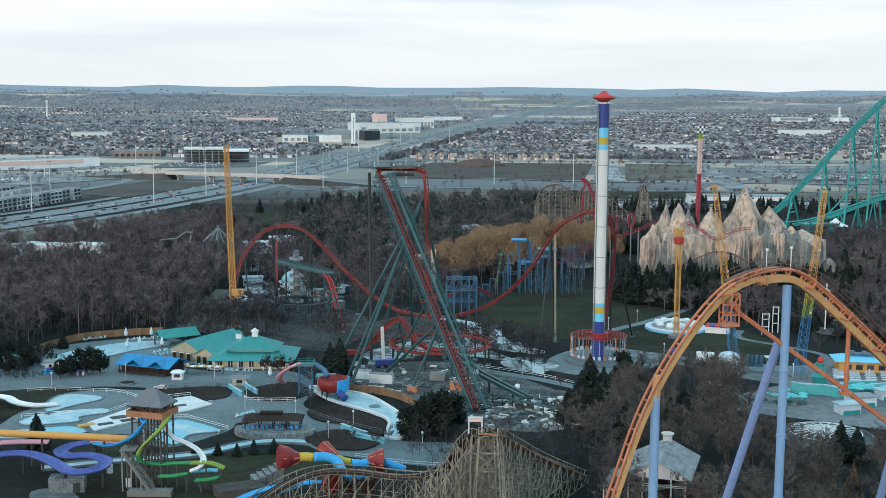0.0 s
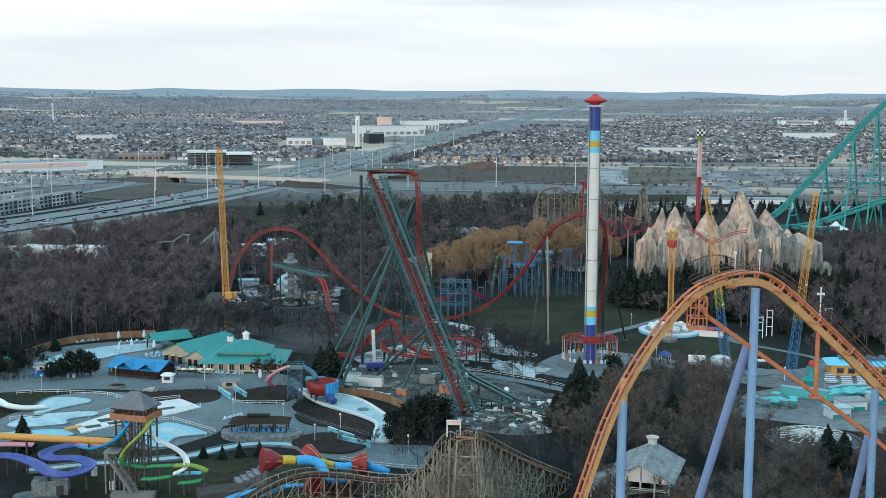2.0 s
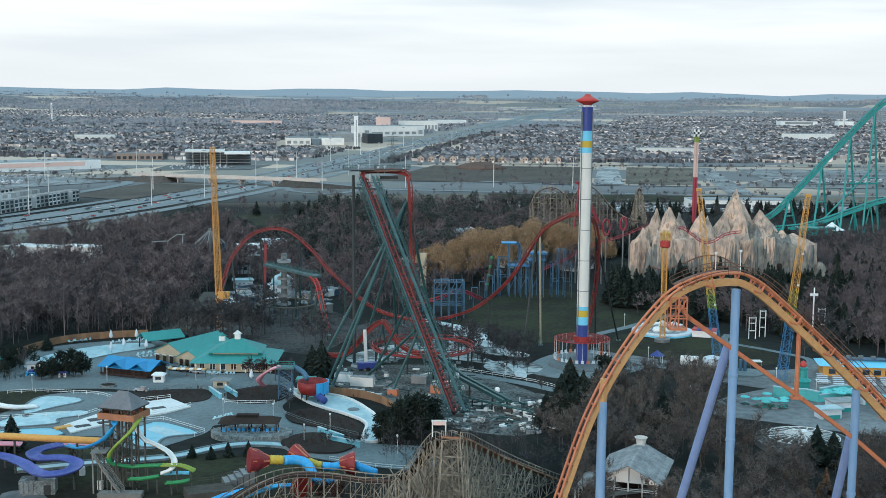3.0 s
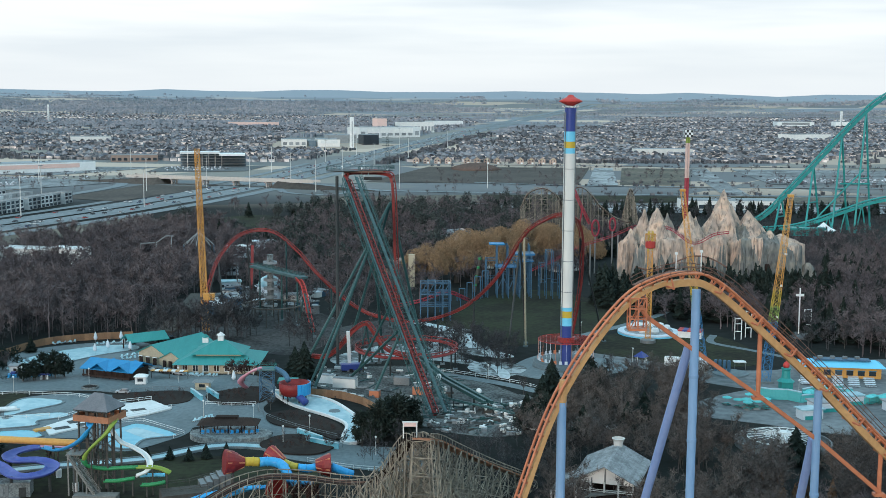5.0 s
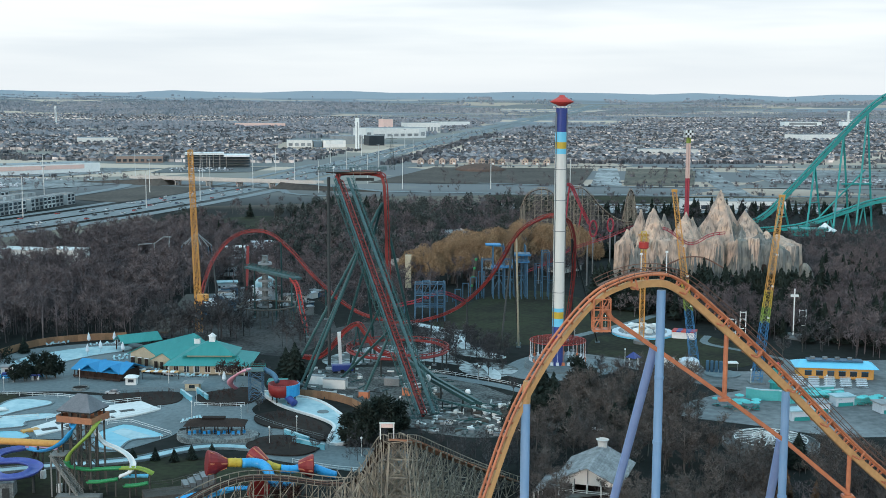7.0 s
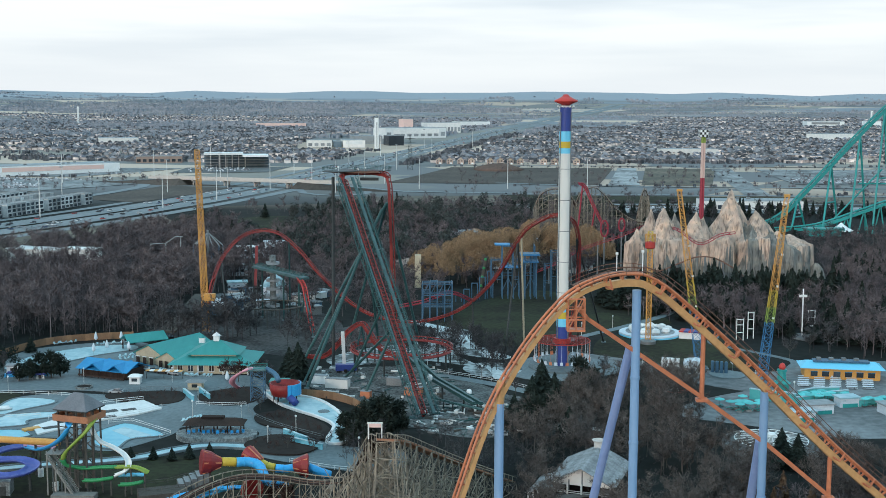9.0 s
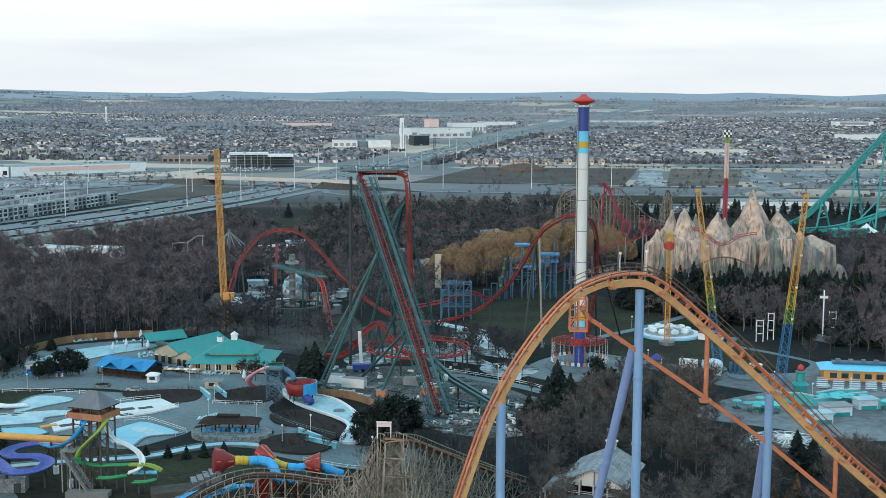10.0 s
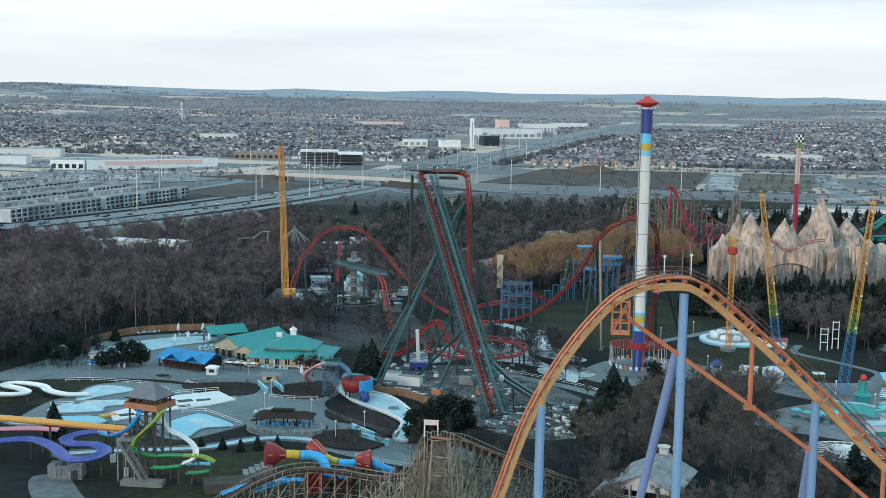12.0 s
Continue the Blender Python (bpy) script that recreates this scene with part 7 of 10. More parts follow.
def lounger_rows():
    """Sun loungers stacked and spread about the paving."""
    lg = thing("sun_lounger", (0, 0, 0), "white and blue plastic sun lounger on the paving", "lounger", "sun loungers")
    part("seat", Mesh().box(0, 0, .3, .65, 1.3, .08), M_POOLPALE, lg)
    part("backrest", Mesh().add([(-.32, .6, .32), (.32, .6, .32), (.32, 1.2, .8), (-.32, 1.2, .8), (-.32, .66, .26), (.32, .66, .26), (.32, 1.26, .74), (-.32, 1.26, .74)], [(0, 1, 2, 3), (7, 6, 5, 4), (0, 4, 5, 1), (2, 6, 7, 3)]), M_POOLPALE, lg)
    for dx in (-.28, .28):
        for dy in (-.5, .5):
            part("leg", Mesh().box(dx, dy, 0, .06, .06, .3), M_WHITE, lg)
    rng = random.Random(6)
    spots = []
    for x0, y0, dx, dy, n in ((-98, 424, 1.1, .9, 12), (-96, 420, 1.1, .9, 12), (-112, 446, 1.2, .5, 9), (-128, 446, 1.0, .7, 7), (-80, 404, 1.1, -.6, 8), (-67, 396, 1.1, -.1, 8), (-72, 398, 1.0, -.4, 8), (-46, 331, 1.2, .1, 6), (-56, 338, .9, 1, 6)):
        spots += [(x0 + dx * k + rng.uniform(-.3, .3), y0 + dy * k + rng.uniform(-.4, .4)) for k in range(n)]
    lg.matrix_basis = pose(spots[0][0], spots[0][1], .1)
    for x, y in spots[1:]:
        copy_thing(lg, pose(x, y, .1, 0, 0, rng.uniform(-40, 40)))


lounger_rows()


def park_lamps():
    lp = thing("park_lamp", (0, 0, 0), "slim white lamp post in the park", "street lamp", "park lamps")
    part("pole", Mesh().tube((0, 0, 0), (0, 0, 4.6), .08, 6), M_FACADE, lp)
    part("globe", Mesh().lathe(0, 0, [(.12, 4.5), (.3, 4.75), (.28, 5.0), (.08, 5.15)], 8), M_WHITE, lp)
    spots = [(-118, 372), (-98, 384), (-70, 386), (-54, 343), (-39, 338), (-22, 327), (-56, 360), (-28, 316), (12, 400), (30, 392), (-120, 386), (-3, 306), (66, 428), (82, 420), (98, 404), (118, 388), (70, 470), (84, 486), (140, 380), (126, 372)]
    lp.matrix_basis = pose(*spots[0], .1)
    for x, y in spots[1:]:
        copy_thing(lp, pose(x, y, .1))


park_lamps()


def hut(x, y, w, d, h, turn, wall, roof, label):
    th = thing("hut", (x, y, 0), label, "hut", "park huts")
    part("body", Mesh().box(x, y, 0, w, d, h, turn), wall, th)
    part("roof", Mesh().box(x, y, h, w + .8, d + .8, .5, turn), roof, th)
    part("door", Mesh().box(x + math.sin(radians(turn)) * d * .5, y - math.cos(radians(turn)) * (d * .5 + .05), 0, 1.0, .15, 2.1, turn), M_DARKWOOD, th)


hut(-140, 402, 5, 4, 3.4, 8, M_CREAM, M_TEALROOF, "small cream hut with a teal roof")
hut(-126, 398, 3.5, 3, 2.6, 8, M_WHITE, M_FLATROOF, "small white hut among dark trees")
hut(-114, 389.5, 2.4, .3, 1.6, 5, M_WHITE, M_NAVY, "white notice board before the evergreens")
th = thing("blue_raft_stack", (-122, 392, 0), "long stack of blue rafts behind the hedge", "raft stack")
part("raft", Mesh().box(-120, 394, .1, 14, 2, 1.0, 12), M_BLUESLIDE, th)
part("raft", Mesh().box(-120, 394, 1.1, 12, 1.6, .7, 12), M_NAVY, th)


# ---- middle ground of the park ----
def spiral_tower():
    th = thing("ramp_tower", (-57, 506, 0), "grey spiral ramp tower of a ride station", "tower")
    for k in range(6):
        part("ramp_ring", Mesh().lathe(-56, 508, [(1.8, 4 + 3.6 * k), (2.9, 4.2 + 3.6 * k), (2.9, 5.2 + 3.6 * k), (1.8, 5.0 + 3.6 * k)], 16, True), M_FLATROOF, th)
    part("core", Mesh().tube((-56, 508, 0), (-56, 508, 26), 1.3, 10), M_STONE, th)
    part("gallery", Mesh().lathe(-53, 492, [(11.2, 7.4), (12.4, 7.4), (12.4, 7.8), (11.2, 7.8)], 36, True), M_TRUNK, th)
    for a in range(0, 360, 24):
        part("gallery_post", Mesh().tube((-53 + 11.7 * math.cos(radians(a)), 492 + 11.7 * math.sin(radians(a)), 0), (-53 + 11.7 * math.cos(radians(a)), 492 + 11.7 * math.sin(radians(a)), 7.4), .22, 5), M_TRUNK, th)
    red = thing("red_chute", (-68, 530, 0), "tall narrow red chute with cross bars", "slide")
    part("chute", Mesh().sweep([(-68, 540, 26), (-67.5, 535, 18), (-67, 528, 8)], [(-.6, .25), (-.6, -.25), (.6, -.25), (.6, .25)]), M_RED, red)
    part("post", Mesh().tube((-68, 540, 0), (-68, 540, 26), .4, 6), M_DKSTEEL, red)
    part("post", Mesh().tube((-67, 528, 0), (-67, 528, 8), .4, 6), M_DKSTEEL, red)
    random.seed(11)
    for k in range(20):
        x, y = -84 + random.random() * 44, 512 + random.random() * 60
        w, d, h = 3 + random.random() * 6, 3 + random.random() * 4, 2.2 + random.random() * 2
        b = thing("service_shed", (x, y, 0), "small service building with a pale flat roof", "shed", "service sheds")
        part("body", Mesh().box(x, y, 0, w, d, h, k * 23), random.choice((M_FACADE, M_CYANST, M_STEEL)), b)
        part("roof", Mesh().box(x, y, h, w + .6, d + .6, .35, k * 23), random.choice((M_FLATROOF, M_TARP, M_GREYROOF)), b)
    dome = thing("dome_pavilion", (-62, 552, 0), "pale blue pavilion with a small dome", "pavilion")
    part("base", Mesh().lathe(-62, 552, [(6, 0), (6, 6), (7, 6.2)], 16), M_TARP, dome)
    part("dome", Mesh().lathe(-62, 552, [(5.5, 6.2), (5, 8.2), (3.4, 10), (1.2, 11), (.3, 13)], 16), M_POOLPALE, dome, smooth=True)
    ramp = thing("timber_ramp", (-92, 500, 0), "long grey timber ramp on the bank", "ramp")
    part("deck", Mesh().sweep([(-92, 470, .6), (-91, 500, 3), (-90, 528, 6)], [(-3.4, .2), (-3.4, -.5), (3.4, -.5), (3.4, .2)]), M_TRUNK, ramp)
    for y, z in ((485, 1.6), (500, 2.8), (515, 4.4), (527, 5.6)):
        part("trestle", Mesh().box(-91, y, 0, 5, .4, z), M_TRUNK, ramp)
    fx, fy = -110.6, 640
    fr = thing("flat_ride", (fx, fy, 0), "white spoked frame of a flat ride", "ride")
    for k in range(12):
        a = 2 * math.pi * k / 12
        part("spoke", Mesh().tube((fx, fy, 21), (fx + 8 * math.cos(a), fy + 8 * math.sin(a), 14), .2, 5), M_FLATROOF, fr)
        part("rod", Mesh().tube((fx + 8 * math.cos(a), fy + 8 * math.sin(a), 14), (fx + 8 * math.cos(a), fy + 8 * math.sin(a), 5), .14, 4), M_CYANST, fr)
    part("hub", Mesh().tube((fx, fy, 0), (fx, fy, 22), .7, 8), M_STEEL, fr)
    ws = thing("white_frame_ride", (-132, 636, 0), "pale steel arms of a folded ride above the trees", "ride")
    for a, b in (((-142, 636, 0), (-140, 636, 15)), ((-140, 636, 15), (-132, 636, 15.5)), ((-132, 636, 15.5), (-127, 636, 19)), ((-127, 636, 19), (-123, 636, 19)), ((-132, 636, 0), (-132, 636, 15.5)), ((-125, 636, 0), (-124, 636, 19))):
        part("arm", Mesh().tube(a, b, .28, 6), M_FLATROOF, ws)


spiral_tower()


def blue_frames():
    """Open blue steel ride frames beyond the lawn."""
    def frame_block(x, y, w, d, h, nx, ny, nz, material, label):
        th = thing("support_gate", (x, y, 0), label, "steel frame", "blue steel frames")
        rng = random.Random(int(x))
        tops = [h * (1.0 if i % 3 else .72) for i in range(nx + 1)]
        for i in range(nx + 1):
            for j in range(ny + 1):
                px, py = x + w * (i / nx - .5), y + d * (j / ny - .5)
                part("post", Mesh().tube((px, py, 0), (px, py, tops[i]), .24, 5), material, th)
            for k in range(1, nz + 1):
                z = tops[i] * k / nz
                part("beam", Mesh().tube((px, y - d / 2, z), (px, y + d / 2, z), .14, 4), material, th)
        for i in range(nx):
            xa, xb = x + w * (i / nx - .5), x + w * ((i + 1) / nx - .5)
            for j in range(ny + 1):
                py = y + d * (j / ny - .5)
                part("beam", Mesh().tube((xa, py, min(tops[i], tops[i + 1]) - .2), (xb, py, min(tops[i], tops[i + 1]) - .2), .2, 4), material, th)
                part("brace", Mesh().tube((xa, py, h * (.35 + .08 * (i % 2))), (xb, py, h * (.35 + .08 * (i % 2))), .14, 4), material, th)
        return th

    t = frame_block(13, 512, 12, 10, 14.5, 4, 3, 4, M_CYANST, "open pale blue steel frame of a ride")
    t = frame_block(47, 566, 20, 10, 24, 4, 2, 3, M_CYANST, "open pale blue steel frame of a ride")
    t = frame_block(66, 560, 9, 8, 22, 3, 1, 3, M_CYANST, "tall pale blue steel columns of a ride")
    part("roof", Mesh().box(42, 566, 24, 7, 7, .5), M_BLUEROOF, t)
    for k in range(5):
        x, y, h = 22 + 3.6 * k, 548 + 2.5 * k, 3 + 2.4 * k
        g = thing("blue_portal", (x, y, 0), "pale blue steel portal stepping down to the lawn", "steel frame", "blue portals")
        for dx in (-1.3, 1.3):
            part("post", Mesh().tube((x + dx, y, 0), (x + dx, y, h), .24, 5), M_CYANST, g)
        part("beam", Mesh().tube((x - 1.5, y, h), (x + 1.5, y, h), .26, 5), M_CYANST, g)
    lt = thing("green_tower_slide", (33, 575, 0), "brown and green inclined tower slide", "ride")
    part("beam", Mesh().tube((32, 575, 0), (35, 575, 17), .9, 8), M_TRUNK, lt)
    for k in range(4):
        part("disc", Mesh().lathe(32.4 + k * .7, 574, [(.7, 3 + 4.2 * k), (.7, 4 + 4.2 * k)], 10), M_GREEN, lt)
    cr = thing("crimson_low_track", (60, 555, 0), "low crimson coaster track winding over the lawn", "roller coaster")
    line = spline([(28, 534, 3.5), (18, 522, 9), (8, 518, 6), (-4, 520, 3)], 1.5)
    track(cr, line, M_CRIMSON, M_CRIMSON, gauge=1.2, rail_r=.2, spine_w=.6, spine_h=.6, tie=2.2)
    for k in range(4, len(line), 9):
        p = line[k]
        part("post", Mesh().tube((p.x, p.y, 0), (p.x, p.y, p.z - 1), .3, 5), M_CYANST, cr)
    am = thing("amber_box_tower", (2, 590, 0), "narrow amber tower among bare trees", "tower")
    part("shaft", Mesh().box(2, 590, 0, 3, 3, 16), M_CREAM, am)
    random.seed(5)
    for k in range(26):
        x, y = -30 + random.random() * 150, 640 + random.random() * 150
        w, d, h = 8 + random.random() * 16, 6 + random.random() * 10, 3 + random.random() * 4
        b = thing("park_building", (x, y, 0), "low park building among bare trees", "building", "park buildings")
        part("body", Mesh().box(x, y, 0, w, d, h, k * 17), random.choice((M_FACADE, M_CREAM, M_STEEL, M_CYANST)), b)
        m = Mesh()
        a = radians(k * 17)
        c, s = math.cos(a) * w / 2, math.sin(a) * w / 2
        gable_roof(m, (x - c, y - s), (x + c, y + s), d / 2 + .8, h - .1, h + 2.2)
        part("roof", m, random.choice((M_GREYROOF, M_FLATROOF, M_BRICK, M_FLATROOF)), b)


blue_frames()


def blue_station():
    """Blue steel frames: a loading deck on columns and an open cube of beams."""
    st = thing("blue_station", (50, 562, 0), "blue steel station deck on columns with a flat canopy", "station")
    for k in range(7):
        for dy in (-3.5, 3.5):
            part("column", Mesh().box(42 + 2.6 * k, 560 + dy, 0, .42, .42, 20.5 if k > 3 else 16.5), M_CYANST, st)
    part("deck", Mesh().box(46, 560, 14.4, 10, 8.4, .5), M_FRAMEBLUE, st)
    part("upper_deck", Mesh().box(54.5, 560, 17.0, 8, 8.4, .5), M_FRAMEBLUE, st)
    part("canopy", Mesh().box(54.5, 560, 20.5, 9, 9, .35), M_CYANST, st)
    part("canopy_edge", Mesh().box(54.5, 555.4, 20.1, 9.2, .3, .9), M_FRAMEBLUE, st)
    for x, z, w in ((46, 15.8, 10), (46, 16.4, 10), (54.5, 18.4, 8)):
        part("deck_rail", Mesh().box(x, 555.8, z, w, .15, .12), M_CYANST, st)
    for k in range(6):
        part("brace", Mesh().tube((42 + 2.6 * k, 556.5, 4 + k % 2 * 6), (44.6 + 2.6 * k, 556.5, 10 - k % 2 * 6), .18, 4), M_CYANST, st)
    cu = thing("steel_cube", (13, 500, 0), "open cube of pale blue steel beams", "frame")
    for i in range(5):
        for j in range(3):
            part("column", Mesh().box(7.0 + 3.1 * i, 498 + 4 * j, 0, .4, .4, 15.6), M_CYANST, cu)
    for z in (6.0, 10.8, 15.4):
        for j in range(3):
            part("beam", Mesh().box(13.2, 498 + 4 * j, z, 12.8, .3, .35), M_CYANST, cu)
        for i in range(5):
            part("cross_beam", Mesh().box(7.0 + 3.1 * i, 502, z, .3, 8.2, .35), M_CYANST, cu)
    for i in range(4):
        part("brace", Mesh().tube((7.0 + 3.1 * i, 498, 10.8), (10.1 + 3.1 * i, 506, 15.4), .16, 4), M_CYANST, cu)
    for x, y, w, d, h, mr in ((-98, 700, 16, 9, 6, M_WHITE), (-86, 716, 14, 9, 7, M_TARP), (-84, 578, 9, 6, 4, M_POOLPALE), (-94, 628, 12, 7, 5, M_FLATROOF), (50, 735, 26, 14, 7, M_FLATROOF), (78, 770, 30, 16, 8, M_FACADE), (38, 700, 14, 9, 6, M_SKYBLUE), (62, 720, 12, 8, 9, M_WHITE)):
        b = thing("park_building", (x, y, 0), "pale flat-roofed park building among the trees", "building", "park buildings")
        part("body", Mesh().box(x, y, 0, w, d, h, 12), M_TARP, b)
        part("roof", Mesh().box(x, y, h, w + 1, d + 1, .5, 12), mr, b)
        for k in range(4):
            part("window", Mesh().box(x - w * .35 + w * .23 * k, y - d * .5 - .1 - w * .06 + w * .05 * k, h * .4, w * .12, .5, h * .3, 12), M_GLASS, b)


blue_station()


def midway():
    # round ride with white and blue skirts
    x, y = 97, 473
    th = thing("round_ride", (x, y, 0), "round white ride platform with folded cars", "ride")
    part("platform", Mesh().lathe(x, y, [(12, 0), (12, 1.2), (11.6, 1.3)], 32), M_TARP, th)
    part("skirt", Mesh().lathe(x, y, [(12.1, .1), (12.1, .7), (12.05, .7)], 32), M_SKYBLUE, th)
    part("inner_deck", Mesh().lathe(x, y, [(9.5, 1.3), (9.5, 1.5), (9, 1.5)], 28), M_FLATROOF, th)
    for k in range(9):
        a = 2 * math.pi * k / 9
        m = Mesh()
        m.lathe(x + 7 * math.cos(a), y + 7 * math.sin(a), [(1.2, 1.5), (1.7, 2.2), (1.3, 3.3), (.4, 3.6)], 10)
        m.tube((x, y, 4), (x + 7 * math.cos(a), y + 7 * math.sin(a), 3.2), .22, 5)
        part("car", m, M_WHITE, th)
    bx = thing("striped_booth", (112, 470, 0), "low booth with a red and white sloping roof", "booth")
    part("body", Mesh().box(112, 466, 0, 9, 5, 2.6, -20), M_WHITE, bx)
    for k in range(5):
        part("roof_stripe", Mesh().box(108.6 + 1.7 * k, 467.2 - .62 * k, 2.6, 1.8, 6, .5, -20), (M_REDB, M_NAVY)[k % 2], bx)
    cart = thing("white_trailer", (94, 411, 0), "small white trailer on the midway", "trailer")
    part("body", Mesh().box(94.5, 411, .6, 6.0, 2.6, 3.2, -15), M_WHITE, cart)
    for dx in (-1.6, 1.6):
        part("wheel", Mesh().box(94.5 + dx, 409.7, 0, .8, .3, .8, -15), M_TYRE, cart)
    cart = thing("white_tent", (117, 408, 0), "white tilted canopy on the midway", "canopy")
    part("canopy", Mesh().box(117, 410, 2.4, 4, 3, .3), M_WHITE, cart)
    for dx in (-1.8, 1.8):
        part("post", Mesh().box(117 + dx, 409, 0, .15, .15, 2.4), M_STEEL, cart)
    # yellow food hall
    fh = thing("food_hall", (150, 400, 0), "long yellow food hall with a bright blue roof", "building")
    part("body", Mesh().box(149, 401, 0, 24, 9, 3.8, -8), M_AMBER, fh)
    m = Mesh()
    hip_roof(m, -13.5, 13.5, -6, 6, 0, 1.7, .8)
    rt = part("roof", Mesh().add([Vector((149, 401, 3.8)) + Matrix.Rotation(radians(-8), 3, "Z") @ Vector(v) for v in m.v], m.f), M_SKYBLUE, fh)
    part("roof_deck", Mesh().box(149, 401, 5.3, 18, 4, .4, -8), M_CYANST, fh)
    for k in range(6):
        w = part("window", Mesh().box(139.5 + 3.6 * k, 397.8 - .5 * k, 1.0, 2.2, .25, 1.6, -8), M_GLASS, fh)
        part("window_frame", Mesh().box(139.5 + 3.6 * k, 397.7 - .5 * k, 2.6, 2.5, .3, .15, -8), M_BLUEROOF, w)
    for k in range(4):
        part("roof_unit", Mesh().box(142 + 4 * k, 402 - .5 * k, 5.7, 1.4, 1.2, .8), M_STEEL, fh)
    # turquoise tables with flat parasols
    tb = thing("picnic_table", (112, 358, .1), "turquoise picnic table with a flat parasol", "table", "picnic tables")
    part("tabletop", Mesh().box(112, 358, .8, 1.8, 1.0, .1), M_TURQ, tb)
    for dy in (-.9, .9):
        part("bench", Mesh().box(112, 358 + dy, .5, 1.8, .35, .1), M_TURQ, tb)
    part("pole", Mesh().tube((112, 358, .1), (112, 358, 2.5), .06, 5), M_STEEL, tb)
    part("parasol", Mesh().lathe(112, 358, [(1.5, 2.4), (1.5, 2.55), (.1, 3.0)], 8), M_PARASOL, tb)
    for dx in (-.8, .8):
        part("leg", Mesh().box(112 + dx, 358, .1, .1, 1.8, .45), M_STEEL, tb)
    random.seed(8)
    for k in range(36):
        x, y = ((107, 356), (132, 366), (146, 362))[k % 3]
        x, y = x + random.gauss(0, 3.6), y + random.gauss(0, 3.0)
        copy_thing(tb, pose(x, y, .1, 0, 0, random.random() * 90))
    for x, y, w, d, h, mr in ((121, 345, 6.5, 4, 2.8, M_POOLPALE), (128, 354, 8, 5, 2.8, M_FLATROOF), (139, 362, 6, 4, 2.8, M_POOLPALE), (150, 354, 7, 5, 2.8, M_FLATROOF)):
        b = thing("snack_stand", (x, y, 0), "small turquoise snack stand with a pale roof", "kiosk", "snack stands")
        part("body", Mesh().box(x, y, 0, w, d, h, 12), M_TARP, b)
        part("counter_front", Mesh().box(x + .6, y - d / 2 - .02, .1, w * .8, .3, 1.1, 12), M_TURQ, b)
        part("roof", Mesh().box(x, y, h, w + 1, d + 1, .4, 12), mr, b)
    sp = thing("spire_stand", (114, 352, 0), "turquoise stand with a stepped spire roof", "kiosk")
    part("body", Mesh().box(114, 352, 0, 3.6, 3.6, 2.6), M_TURQ, sp)
    part("spire", Mesh().lathe(114, 352, [(2.9, 2.6), (1.5, 3.6), (1.3, 6.2), (1.6, 6.4), (1.6, 6.9), (.9, 7.0)], 8), M_TURQ, sp)
    part("dome", Mesh().lathe(114, 352, [(.9, 7.0), (1.1, 7.7), (.8, 8.6), (.15, 9.0)], 10), M_REDB, sp, "red onion dome", smooth=True)
    sp.matrix_basis = pose(124.5, 381, 0)
    # spinning ride with spoked canopy
    x, y = 105, 316
    th = thing("spoked_ride", (x, y, 0), "low round ride with white radiating spokes", "ride")
    part("platform", Mesh().lathe(x, y, [(12.5, 0), (12.5, 1.0), (12.2, 1.0)], 32), M_ASPH, th)
    part("ring_wall", Mesh().lathe(x, y, [(12.6, 0), (12.6, 1.8), (12.3, 1.8), (12.3, 0)], 32, True), M_STEEL, th)
    for k in range(22):
        a = 2 * math.pi * k / 22
        part("spoke", Mesh().tube((x, y, 3.6), (x + 9.5 * math.cos(a), y + 9.5 * math.sin(a), 2.6), .14, 4), M_WHITE, th)
    for r, z in ((4.8, 3.1), (9.5, 2.6)):
        part("hoop", Mesh().pipe([(x + r * math.cos(2 * math.pi * k / 32), y + r * math.sin(2 * math.pi * k / 32), z) for k in range(32)], .13, 4, closed=True), M_WHITE, th)
    part("hub", Mesh().lathe(x, y, [(1.2, 1), (1.2, 4), (.5, 4.4)], 12), M_WHITE, th)
    bt = thing("red_white_boat", (90, 378, 0), "small red and white ride boat on the grass", "ride car")
    part("hull", Mesh().add([(86.5, 377, .6), (93, 376, .6), (94.5, 378, .6), (86.5, 379.4, .6), (87.5, 377.6, 0), (92, 377.3, 0), (92.6, 378, 0), (87.5, 378.8, 0)], [(0, 1, 2, 3), (4, 7, 6, 5), (0, 4, 5, 1), (1, 5, 6, 2), (2, 6, 7, 3), (3, 7, 4, 0)]), M_REDB, bt)
    part("deck", Mesh().box(89.5, 378, .6, 4.5, 1.4, .7), M_WHITE, bt)
    # white posts of the thrill swing
    for x, y, h, w in ((129.5, 462, 8.5, 2.6), (134.5, 466, 10.5, 2.2), (160, 474, 10, 2.6), (168, 466, 6, 3)):
        p = thing("white_gantry", (x, y, 0), "white steel portal gantry beside the trees", "gantry", "white gantries")
        for dx in (-w / 2, w / 2):
            part("post", Mesh().box(x + dx, y, 0, .3, .3, h), M_WHITE, p)
        for z in (h * .35, h * .7, h - .5):
            part("cross_beam", Mesh().box(x, y, z, w + .3, .3, .28), M_WHITE, p)
    p = thing("cross_mast", (155, 469, 0), "slim white mast with a short cross arm", "mast")
    part("post", Mesh().box(155, 469, 0, .4, .4, 19), M_WHITE, p)
    part("cross_arm", Mesh().box(155, 469, 15.8, 3.0, .45, .9), M_WHITE, p)
    part("platform", Mesh().lathe(158, 468, [(7, 0), (7, .8), (6.6, .9)], 20), M_LOT, p)
    # grey station building
    th = thing("station_building", (54, 276, 0), "grey timber station with a weathered shingle roof", "building")
    front, back = (50.0, 266.0), (56.2, 284.6)
